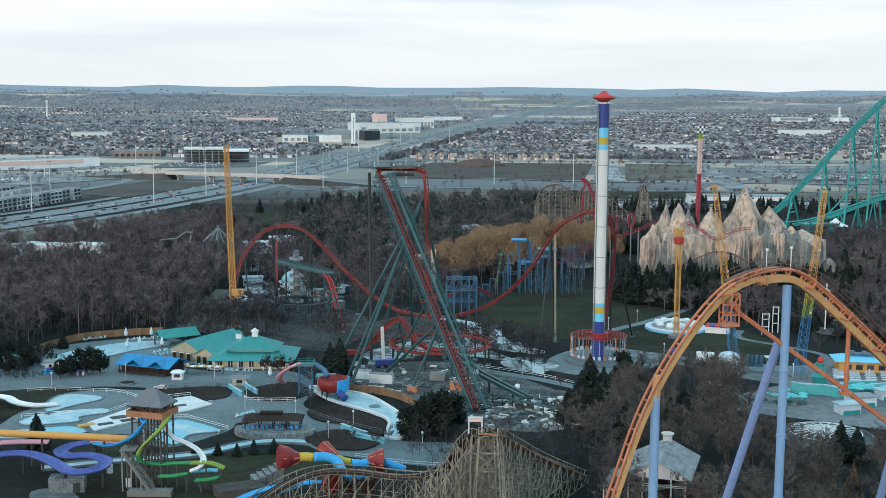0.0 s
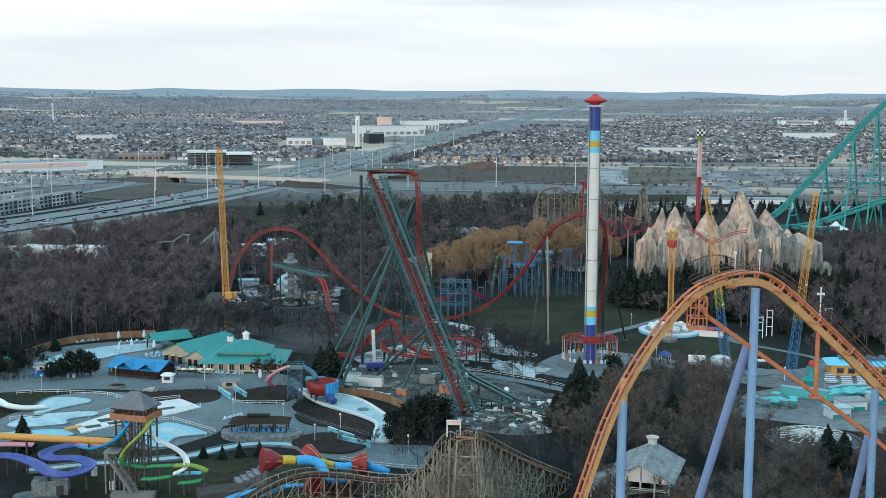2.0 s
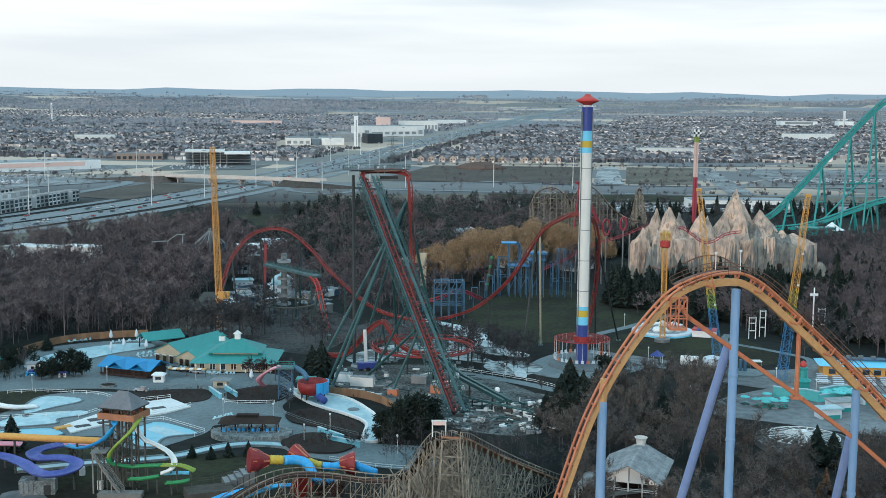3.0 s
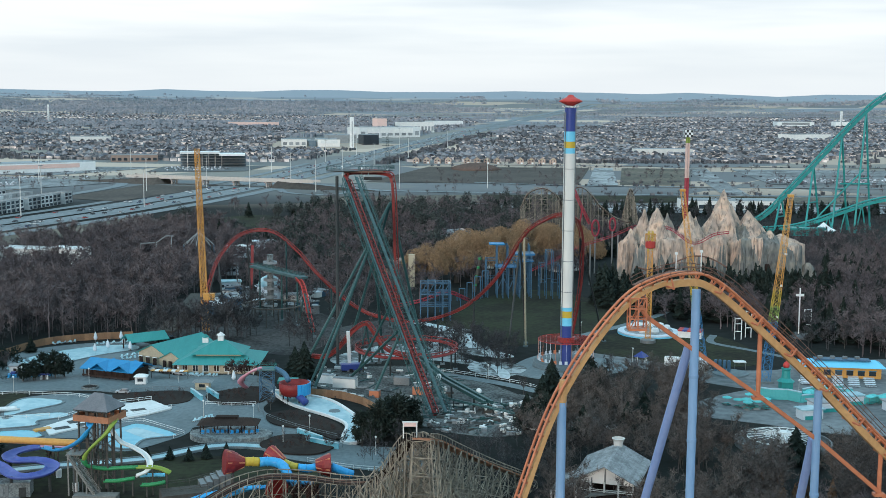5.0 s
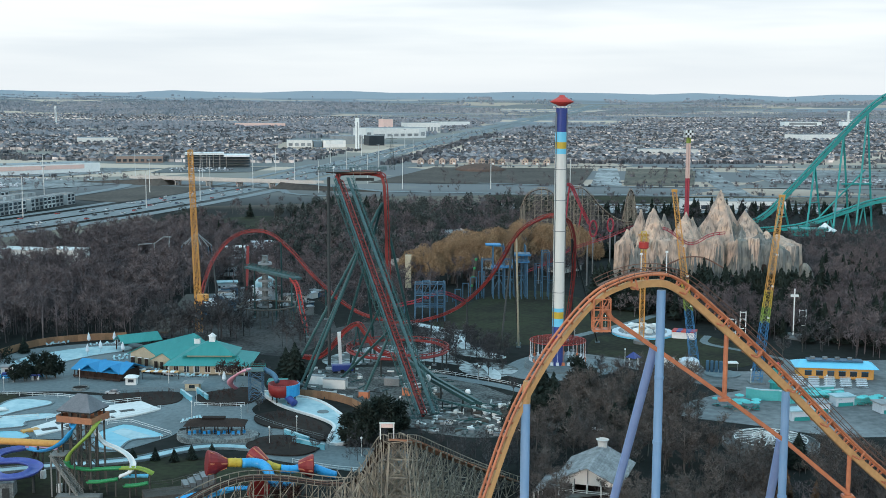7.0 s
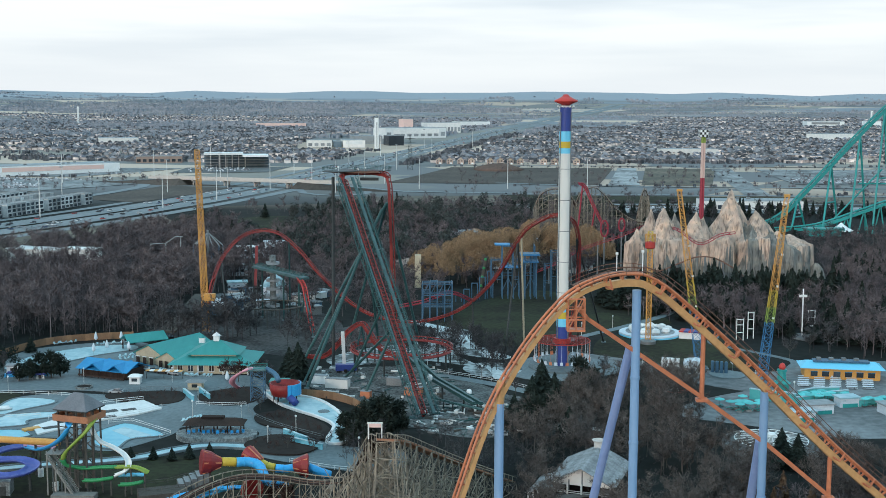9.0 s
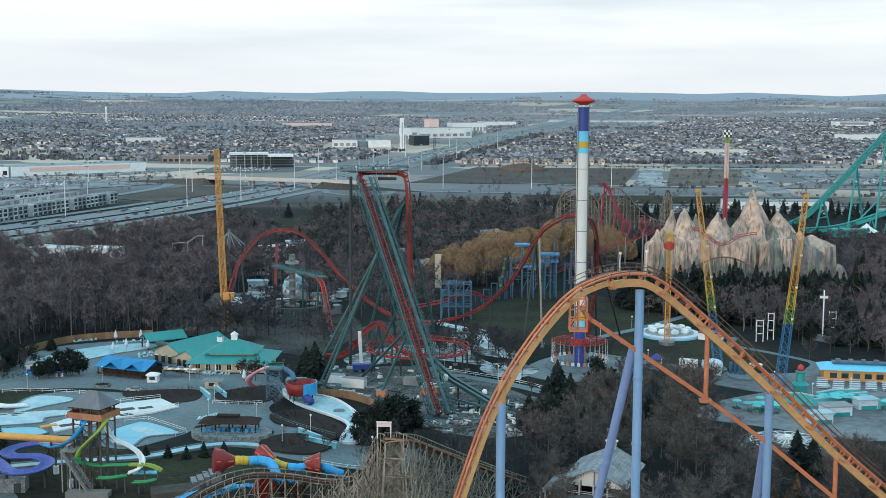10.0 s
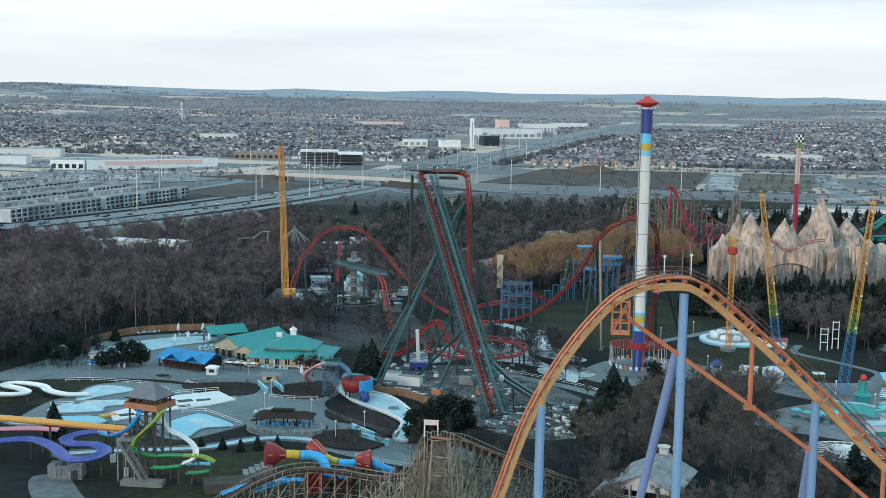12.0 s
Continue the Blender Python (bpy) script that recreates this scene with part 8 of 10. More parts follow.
    # Solid dark block stands for the shade in the open space below.
    part("lower_floor", Mesh().box(53.1, 275.3, 0, 13, 18, 3.0, 18.4), M_DARKWOOD, th)
    m = Mesh()
    gable_walls(m, (50.5, 267.4), (55.7, 283.2), 6.6, 5.9, 9.2)
    m.v = [(x, y, max(z, 5.1)) for x, y, z in m.v]
    part("gable_body", m, M_FACADE, th)
    d = Vector((back[0] - front[0], back[1] - front[1], 0)).normalized()
    n = Vector((d.y, -d.x, 0))
    f0, up = Vector((*front, 0)), Vector((0, 0, 1))
    for side in (-1, 1):
        for k in range(13):
            a, b = k / 13, (k + 1) / 13
            lo, hi = n * side * 7.8 * (1 - a), n * side * 7.8 * (1 - b)
            za, zb = 5.7 + 3.9 * a, 5.7 + 3.9 * b
            q = [f0 - d * .6 + lo + up * (za + .16), f0 + d * 20.2 + lo + up * (za + .16), f0 + d * 20.2 + hi + up * (zb + .06), f0 - d * .6 + hi + up * (zb + .06)]
            q += [v - up * .16 for v in q]
            part("shingle_course", Mesh().add(q, [(0, 1, 2, 3), (7, 6, 5, 4), (0, 4, 5, 1), (1, 5, 6, 2), (2, 6, 7, 3), (3, 7, 4, 0)]), M_SILVROOF, th)
    for k in range(3):
        c = f0 + n * (-3 + 3 * k) - d * .02
        part("gable_board", Mesh().sweep([c + d * 1.3 + up * 3.7, c + d * 1.3 + up * (8.6 if k == 1 else 6.4)], [(-.12, .08), (-.12, -.08), (.12, -.08), (.12, .08)], up=d), M_STEEL, th)
    for k in range(5):
        c = f0 + n * (-6.4 + 3.2 * k) + d * .6
        part("veranda_post", Mesh().box(c.x, c.y, 0, .3, .3, 5.8, 18), M_FACADE, th)
    c = f0 + d * .7
    part("balcony_floor", Mesh().box(c.x, c.y, 3.1, 13.4, 2.4, .25, 18.4), M_DECK, th)
    for z in (3.9, 4.3):
        part("balcony_rail", Mesh().sweep([c - n * 6.6 - d + up * z, c + n * 6.6 - d + up * z], [(-.06, .06), (-.06, -.06), (.06, -.06), (.06, .06)]), M_FACADE, th)
    for k in range(4):
        q = f0 + n * (-4.8 + 3.2 * k) + d * 2.1
        part("doorway", Mesh().box(q.x, q.y, .2, 2.4, .3, 2.6, 18.4), M_GLASS, th)
    wing = f0 - n * 10.4 - d * 1.5
    part("lean_to", Mesh().add([(wing + n * 4.4 + up * 5.4)[:], (wing - n * 1.6 + up * 3.4)[:], (wing - n * 1.6 + d * 13 + up * 3.4)[:], (wing + n * 4.4 + d * 13 + up * 5.4)[:]] + [(wing + n * 4.4 + up * 5.1)[:], (wing - n * 1.6 + up * 3.1)[:], (wing - n * 1.6 + d * 13 + up * 3.1)[:], (wing + n * 4.4 + d * 13 + up * 5.1)[:]], [(3, 2, 1, 0), (4, 5, 6, 7), (0, 1, 5, 4), (1, 2, 6, 5), (2, 3, 7, 6), (3, 0, 4, 7)]), M_SILVROOF, th)
    for k in (0, 4.2, 8.4, 12.4):
        q = wing - n * 1.3 + d * k
        part("veranda_post", Mesh().box(q.x, q.y, 0, .25, .25, 3.3, 18), M_FACADE, th)
    q = f0 + d * 18.6
    part("roof_fan", Mesh().lathe(q.x, q.y, [(1.0, 9.0), (1.2, 10.6), (1.6, 11.2), (1.3, 11.3), (.9, 10.2)], 14), M_FACADE, th, "pale round roof fan")
    # barrel-roofed white hut and a blue-roofed gazebo on the midway
    hutw = thing("barrel_hut", (101.5, 406, 0), "white hut with a curved barrel roof", "hut")
    part("body", Mesh().box(101.5, 406, 0, 6.4, 5.4, 3.0, -12), M_WHITE, hutw)
    arc = [(3.5 * math.cos(math.pi * k / 10), 1.7 * math.sin(math.pi * k / 10)) for k in range(11)]
    part("roof", Mesh().sweep([(101.0, 403, 3.0), (102.1, 409, 3.0)], arc), M_TARP, hutw)
    part("door", Mesh().box(100.8, 403.2, 0, 1.3, .2, 2.1, -12), M_GLASS, hutw)
    gz = thing("blue_gazebo", (84.5, 417, 0), "small gazebo with a blue pyramid roof", "gazebo")
    part("roof", Mesh().lathe(84.5, 417, [(2.9, 2.7), (.1, 4.6)], 4), M_NAVY, gz)
    for dx in (-1.6, 1.6):
        for dy in (-1.6, 1.6):
            part("post", Mesh().box(84.5 + dx, 417 + dy, 0, .2, .2, 2.8), M_WHITE, gz)
    # turquoise walls of the food court
    for pts, hgt in (([(112, 370), (116, 367), (121, 366.5), (124, 363)], 3.2), ([(124, 363), (130, 366), (137, 371), (143, 373)], 2.2), ([(128, 374), (134, 378), (142, 379)], 1.6), ([(137, 360), (145, 362), (152, 366)], 2.0)):
        cw = thing("turquoise_wall", (pts[0][0], pts[0][1], 0), "weathered turquoise plaster wall of the food court", "wall", "turquoise walls")
        part("wall", Mesh().sweep([(x, y, 0) for x, y in pts], [(-.35, hgt), (-.35, 0), (.35, 0), (.35, hgt)]), M_PARASOL, cw)
        part("coping", Mesh().sweep([(x, y, hgt) for x, y in pts], [(-.5, .25), (-.5, 0), (.5, 0), (.5, .25)]), M_POOLPALE, cw)
    pt = thing("long_table", (134, 388, .1), "pale plank picnic table with benches", "table", "rows of picnic tables")
    part("tabletop", Mesh().box(134, 388, .8, 3.4, .9, .1), M_TARP, pt)
    for dy in (-.85, .85):
        part("bench", Mesh().box(134, 388 + dy, .48, 3.4, .35, .08), M_TARP, pt)
    for dx in (-1.2, 1.2):
        part("leg", Mesh().box(134 + dx, 388, .1, .12, 1.9, .4), M_STEEL, pt)
    for k in range(1, 28):
        copy_thing(pt, pose(132 + 5.2 * (k % 5) + .9 * (k // 5), 384 + 3.0 * (k // 5), .1, 0, 0, -6 + 3 * (k % 3)))
    # construction clutter
    for x, y, w, d, h, mr, lab in ((-16, 381, 7.5, 2.8, 2.9, M_FACADE, "pale site office cabin"), (-22.5, 387, 5.5, 2.6, 2.6, M_WHITE, "white site cabin"), (8.5, 372, 5.5, 2.6, 2.5, M_ORANGE, "orange shipping container"), (-6, 368, 3, 2.2, 2.1, M_ORANGE, "small orange container"), (2, 385, 5, 2.4, 2.3, M_STEEL, "grey container")):
        b = thing("site_container", (x, y, .05), lab + " on the rubble ground", "container", "site containers")
        part("body", Mesh().box(x, y, .05, w, d, h, -14), mr, b)
        part("lid", Mesh().box(x, y, h + .05, w + .1, d + .1, .12, -14), M_FLATROOF, b)
    wp = thing("white_boom", (-16, 403, 0), "upright white crane boom on a dark carrier", "crane")
    part("carrier", Mesh().box(-15.5, 404, .6, 7, 3, 2.0, 10), M_NAVY, wp)
    part("boom", Mesh().sweep([(-16.2, 405, 2.4), (-16.6, 404, 13.6)], [(-.55, .5), (-.55, -.5), (.55, -.5), (.55, .5)], up=Vector((0, 1, 0))), M_WHITE, wp)
    for dx in (-2.4, 0, 2.4):
        part("wheel", Mesh().box(-15.5 + dx, 402.4, 0, 1.1, .4, 1.1, 10), M_TYRE, wp)
    random.seed(21)
    for k in range(190):
        x, y = (10 + random.random() * 32, 326 + random.random() * 36) if k < 120 else (-32 + random.random() * 50, 366 + random.random() * 44)
        b = thing("building_material", (x, y, .05), "pile of building material on rubble", "pile", "material piles")
        part("block", Mesh().box(x, y, .05, .5 + random.random() * 2.2, .3 + random.random() * .9, .2 + random.random() * .7, random.random() * 180), random.choice((M_STEEL, M_FLATROOF, M_FACADE, M_WHITE, M_TEALSTEEL, M_DKSTEEL, M_TRUNK, M_FACADE)), b)
    for k in range(110):
        x, y = (10 + random.random() * 30, 330 + random.random() * 34) if k < 80 else (-28 + random.random() * 44, 368 + random.random() * 38)
        b = thing("loose_beam", (x, y, .05), "long steel beam lying on the rubble", "beam", "loose beams")
        part("beam", Mesh().box(x, y, .05, 3 + random.random() * 5, .3, .3, random.random() * 180), random.choice((M_FACADE, M_TEALGRATE, M_WHITE, M_DKSTEEL, M_FLATROOF, M_TEALSTEEL)), b)


midway()


# ---- town beyond ----
def box_building(name, x0, y0, x1, y1, depth, h, wall, label, windows=0, band=None, cat="building"):
    """A long flat-roofed building whose front runs from one point to the other."""
    a, b = Vector((x0, y0, 0)), Vector((x1, y1, 0))
    d = (b - a).normalized()
    n = Vector((-d.y, d.x, 0))
    mid = (a + b) / 2 + n * depth / 2
    z = terrain(mid.x, mid.y) - .3
    ang = math.degrees(math.atan2(d.y, d.x))
    th = thing(name, (mid.x, mid.y, z), label, cat)
    part("body", Mesh().box(mid.x, mid.y, z, (b - a).length, depth, h, ang), wall, th)
    part("roof", Mesh().box(mid.x, mid.y, z + h, (b - a).length - .6, depth - .6, .4, ang), M_FLATROOF, th)
    if band:
        q = mid - n * (depth / 2 + .2)
        part("front_band", Mesh().box(q.x, q.y, z + h * .45, (b - a).length * .75, .3, h * .42, ang), band, th)
    for k in range(windows):
        q = a.lerp(b, (k + .5) / windows) - n * .12
        part("window", Mesh().box(q.x, q.y, z + h * .2, (b - a).length / windows * .62, .25, h * .4, ang), M_GLASS if y0 < 1800 else M_FLATROOF, th)
    random.seed(int(abs(x0)))
    for k in range(max(2, int((b - a).length / 25))):
        q = a.lerp(b, random.random()) + n * depth * (.3 + .5 * random.random())
        part("roof_unit", Mesh().box(q.x, q.y, z + h + .4, 3, 2.4, 1.5, ang), M_STEEL, th)
    return th


# The pink front band puts low-sun glow into the white wall's colour.
box_building("big_store", -519, 1381, -396, 1495, 45, 11.5, M_WHITE, "long white big-box store with a front panel tinted pink for evening glow", band=M_PINKGLOWWALL)
box_building("big_store_end", -560, 1372, -522, 1379, 40, 12, M_WHITE, "white store with dark glazed bays", windows=5)
office = box_building("office_block", -311, 1586, -229, 1600, 24, 16.5, M_OFFICE, "blue-grey glazed office block under a white roof slab")
for x0, x1, z in ((-312, -262, 17.6), (-262, -229, 15.4)):
    part("roof_slab", Mesh().box((x0 + x1) / 2, 1592, z + .4, x1 - x0, 30, 2.6, 9.7), M_WHITE, office)
for k in range(5):
    part("white_column", Mesh().box(-292 + 8.2 * k, 1587.6 + 1.4 * k, 1, 1.4, 1.4, 18, 9.7), M_WHITE, office)
for k in range(4):
    part("floor_band", Mesh().box(-270, 1592.7, 4.6 + 3.6 * k, 82, 24.6, .5, 9.7), M_FLATROOF, office)
pyl = thing("transmission_tower", (-43, 1560, 0), "dark lattice transmission tower beside the motorway", "pylon")
lattice(pyl, (-43, 1560, 0), (-43, 1560, 45), 7, 1.6, [(1.0, M_DKSTEEL)], 4.5, .16)
for z in (31, 36, 41):
    part("cross_arm", Mesh().tube((-50, 1560, z), (-36, 1560, z), .25, 4), M_DKSTEEL, pyl)
tent = thing("white_marquee", (282, 841, 0), "white peaked marquee below the turquoise coaster", "tent")
part("canopy", Mesh().lathe(282, 835, [(9, 3), (5, 4.6), (2.2, 6.6), (.2, 8.4)], 12), M_WHITE, tent)
for k in range(8):
    part("pole", Mesh().tube((282 + 8.6 * math.cos(k * .785), 835 + 8.6 * math.sin(k * .785), 0), (282 + 8.6 * math.cos(k * .785), 835 + 8.6 * math.sin(k * .785), 3.1), .15, 4), M_STEEL, tent)
box_building("factory", -237, 2060, -196, 2066, 60, 12, M_FACADE, "long pale factory beside the motorway", windows=4)
box_building("factory_office", -193, 2066, -180, 2068, 50, 10, M_OFFICE, "blue-glazed office front of the factory")
box_building("factory_store", -177, 2062, -140, 2068, 60, 12, M_FACADE, "pale block beside the factory chimney", band=M_WHITE)
box_building("factory_annex", -172, 2170, -118, 2180, 40, 14, M_FLATROOF, "grey roofed annex of the factory", windows=6)
box_building("factory_hall", -122, 2330, -8, 2400, 50, 20, M_WHITE, "long white factory hall beside the motorway", windows=9, band=M_FACADE)
box_building("factory_wing", -104, 2130, -78, 2140, 30, 17, M_GLASS, "dark glazed wing of the factory")
box_building("factory_upper", -94, 2480, -76, 2488, 30, 32, M_PINKGLOWWALL, "reddish upper block behind the white hall")
box_building("factory_long", -50, 2540, 20, 2570, 30, 22, M_FACADE, "long low pale shed beside the motorway", windows=10)
box_building("warehouse", 17, 2816, 88, 2844, 50, 12, M_WHITE, "distant white warehouse beside the road")
box_building("long_shed", 223, 1015, 306, 1015, 30, 8, M_FACADE, "long pale shed behind the mountain", windows=8)
box_building("left_store", -700, 1420, -620, 1440, 40, 11, M_WHITE, "distant white flat-roofed store")
box_building("left_plaza", -770, 1560, -640, 1590, 40, 11, M_FACADE, "pale shopping plaza with flat roofs")
box_building("school", -610, 2130, -545, 2150, 40, 9, M_FACADE, "pale flat-roofed school building")
box_building("hall_right", 811, 2824, 896, 2822, 40, 12, M_WHITE, "distant white hall among houses", band=M_FLATROOF)
box_building("mosque_like_hall", 938, 2800, 972, 2800, 30, 13, M_WHITE, "distant white hall with a slim tower")
box_building("mall_right", 692, 2307, 779, 2342, 40, 11, M_FACADE, "long pale building among the houses")
box_building("plaza_right", 330, 1900, 420, 1905, 25, 9, M_FACADE, "pale low strip of shops")
box_building("far_shed", -440, 2760, -330, 2780, 40, 9, M_PINKGLOWWALL, "distant pale shed among fields")
box_building("red_shop", -420, 1660, -360, 1675, 20, 9, M_BRICK, "reddish low strip of shops", windows=8)
for x, y, w, h in ((-117, 2013.9, 6.5, 60), (950, 2800, 4.5, 68), (-854, 2800, 3.2, 71)):
    z = terrain(x, y) - .5
    th = thing("slim_tower", (x, y, z), "slim white tower over the roofs", "tower", "slim towers")
    part("shaft", Mesh().box(x, y, z, w, w, h - terrain(x, y)), M_WHITE, th)
    part("dark_stripe", Mesh().box(x + w * .12, y - w * .51, z + 4, w * .22, .3, (h - terrain(x, y)) * .8), M_FLATROOF, th)
    part("cap", Mesh().box(x, y, z + h - terrain(x, y), w * .8, w * .8, 1.5), M_STEEL, th)


def pylon(x, y, h):
    th = thing("light_mast", (x, y, 0), "tall grey motorway light mast", "street lamp", "light masts")
    part("pole", Mesh().tube((x, y, 0), (x, y, h), .42, 6, .25), M_FACADE, th)
    part("lamp_ring", Mesh().lathe(x, y, [(.4, h - .6), (1.9, h - .5), (1.9, h), (.4, h + .2)], 10), M_STEEL, th)
    return th


lamp = pylon(-225, 1010, 32)
for x, y in ((-300, 930), (-322, 1050), (-262, 1180), (-196, 1090), (-170, 1230), (-240, 1330), (-140, 1330), (-100, 1190), (-90, 1420), (-180, 1480), (-60, 1560), (-130, 1660), (-20, 1760), (-100, 1850), (40, 2000), (-40, 2050), (-330, 1400), (-400, 1290), (-60, 1320), (70, 1250), (150, 1240), (-20, 1240), (-215, 1240), (-285, 1500)):
    copy_thing(lamp, pose(x, y, terrain(x, y)))


def brick_house():
    th = thing("brick_house", (0, 0, 0), "brick and beige family house with a gabled roof", "house", "row of brick houses")
    m = Mesh()
    gable_walls(m, (0, -5), (0, 5), 4.3, 6.2, 9.4)
    part("body", m, M_BRICK, th)
    m = Mesh()
    gable_roof(m, (0, -5), (0, 5), 4.9, 6.0, 9.8)
    part("roof", m, M_GREYROOF, th)
    part("gable_panel", Mesh().box(0, -5.1, 5.6, 3.4, .2, 2.0), M_CREAM, th)
    part("garage_door", Mesh().box(1.7, -5.1, .2, 2.8, .2, 2.2), M_WHITE, th)
    for x, z in ((-2.2, .9), (-2.2, 3.8), (1.7, 3.8)):
        part("window", Mesh().box(x, -5.1, z, 1.7, .2, 1.5), M_GLASS, th)
    return th


bh = brick_house()
spots = []
for x0, x1 in ((-13, 37), (57, 104), (130, 181)):
    n = int((x1 - x0) / 10.4)
    spots += [(x0 + 5 + k * (x1 - x0 - 6) / max(1, n - 1), 1682) for k in range(n)]
bh.matrix_basis = pose(spots[0][0], spots[0][1], terrain(*spots[0]) - .2)
for x, y in spots[1:]:
    copy_thing(bh, pose(x, y, terrain(x, y) - .2))


def townhouse():
    th = thing("townhouse", (0, 0, 0), "flat-roofed three-storey townhouse with dark windows", "townhouse", "townhouse terrace")
    part("body", Mesh().box(0, 0, 0, 6.2, 10, 9.6), M_TOWNH, th)
    part("roof", Mesh().box(0, 0, 9.6, 6.0, 9.8, .3), M_FLATROOF, th)
    part("party_wall", Mesh().box(3.1, 0, 0, .35, 10.6, 10.2), M_FLATROOF, th)
    for x, z, w, h in ((-.2, 6.6, 4.0, 2.2), (-.2, 3.6, 4.0, 2.2), (-1.0, .3, 1.2, 2.3), (1.2, .3, 2.4, 2.2)):
        part("window", Mesh().box(x, -5.05, z, w, .2, h), M_GLASS, th)
    return th


tw = townhouse()
placed = 0
for row in range(7):
    base = Vector((-352, 815, 0)) + Vector((-1, .25, 0)) * 30 * row + Vector((.2, 1, 0)) * (8 * row)
    d = Vector((50, 235, 0)).normalized()
    for k in range(36 if row else 38):
        if k % 9 == 8:
            continue
        p = base + d * k * 6.5
        m = pose(p.x, p.y, 0, 0, 0, 78 if row % 2 == 0 else 258)
        if placed == 0:
            tw.matrix_basis = m
        else:
            copy_thing(tw, m)
        placed += 1


def suburb():
    """Thousands of small gabled houses in curving streets, too far to pick apart."""
    rng = np.random.default_rng(3)
    wv, wf, rv, rf = [], [], [], []
    base = np.array([(-1, -1, 0), (1, -1, 0), (1, 1, 0), (-1, 1, 0), (-1, -1, 1), (1, -1, 1), (1, 1, 1), (-1, 1, 1)], float)
    roof = np.array([(-1.1, -1.1, 1), (1.1, -1.1, 1), (1.1, 1.1, 1), (-1.1, 1.1, 1), (-.35, 0, 1.75), (.35, 0, 1.75)], float)
    count = 0
    for row in range(62):
        y0 = 1712 + row * 21 + (row // 2) * 9
        xl, xr = -0.45 * y0 - 60, 0.50 * y0 + 60
        x = xl
        while x < xr:
            x += rng.uniform(8.5, 13)
            if rng.random() < 0.10:
                x += rng.uniform(10, 50)
            y = y0 + 26 * math.sin(x * .006 + row * .7) + rng.uniform(-3, 3)
            hw = np.interp(y, [p[1] for p in HWY], [p[0] for p in HWY])
            if abs(x - hw) < 75 or (-260 < x < 60 and 1960 < y < 2520):
                continue
            if x > hw and y < 1700:
                continue
            if 0 < x - hw < 250 and y > 2600:
                continue
            if noise.noise(Vector((x * .003, y * .002, 4))) < -0.28:
                continue
            z = terrain(x, y)
            a = rng.choice((0, math.pi / 2)) + rng.normal(0, .15) + .3
            c, s = math.cos(a), math.sin(a)
            k = np.interp(y, (1700, 3400), (.70, .50))
            sx, sy, h = rng.uniform(4, 6.2) * k, rng.uniform(4.5, 6) * k, rng.uniform(4.8, 6.4) * k
            rot = np.array([[c, s, 0], [-s, c, 0], [0, 0, 1]])
            for src, vs in ((base, wv), (roof, rv)):
                vs.append((src * (sx, sy, h)) @ rot + (x, y, z))
            count += 1
    q = [(0, 1, 5, 4), (1, 2, 6, 5), (2, 3, 7, 6), (3, 0, 4, 7)]
    r = [(0, 1, 5, 4), (1, 2, 5), (2, 3, 4, 5), (3, 0, 4), (3, 2, 1, 0)]
    mw, mr = Mesh(), Mesh()
    for i in range(count):
        mw.add(wv[i], q)
        mr.add(rv[i], r)
    whole("suburb_houses", mw, M_HOUSE, "dense suburb of small houses", "houses", kind="stuff")
    whole("suburb_house_roofs", mr, M_HROOF, "dark pitched roofs of the suburb", "roofs", kind="stuff")


suburb()


def car(material):
    th = thing("car", (0, 0, 0), "", "car", "cars on the motorway")
    part("body", Mesh().add([(-.9, -2.2, .35), (.9, -2.2, .35), (.9, 2.2, .35), (-.9, 2.2, .35), (-.9, -2.2, .95), (.9, -2.2, .95), (.9, 2.2, .85), (-.9, 2.2, .85)], [(3, 2, 1, 0), (4, 5, 6, 7), (0, 1, 5, 4), (1, 2, 6, 5), (2, 3, 7, 6), (3, 0, 4, 7)]), material, th)
    part("cabin", Mesh().add([(-.85, -1.9, .95), (.85, -1.9, .95), (.85, 1.0, .9), (-.85, 1.0, .9), (-.7, -1.4, 1.5), (.7, -1.4, 1.5), (.7, .2, 1.5), (-.7, .2, 1.5)], [(4, 5, 6, 7), (0, 1, 5, 4), (1, 2, 6, 5), (2, 3, 7, 6), (3, 0, 4, 7)]), M_GLASS, th)
    for x in (-.85, .85):
        for y in (-1.4, 1.4):
            part("wheel", Mesh().tube((x - .1, y, .33), (x + .1, y, .33), .33, 8), M_TYRE, th)
    return th


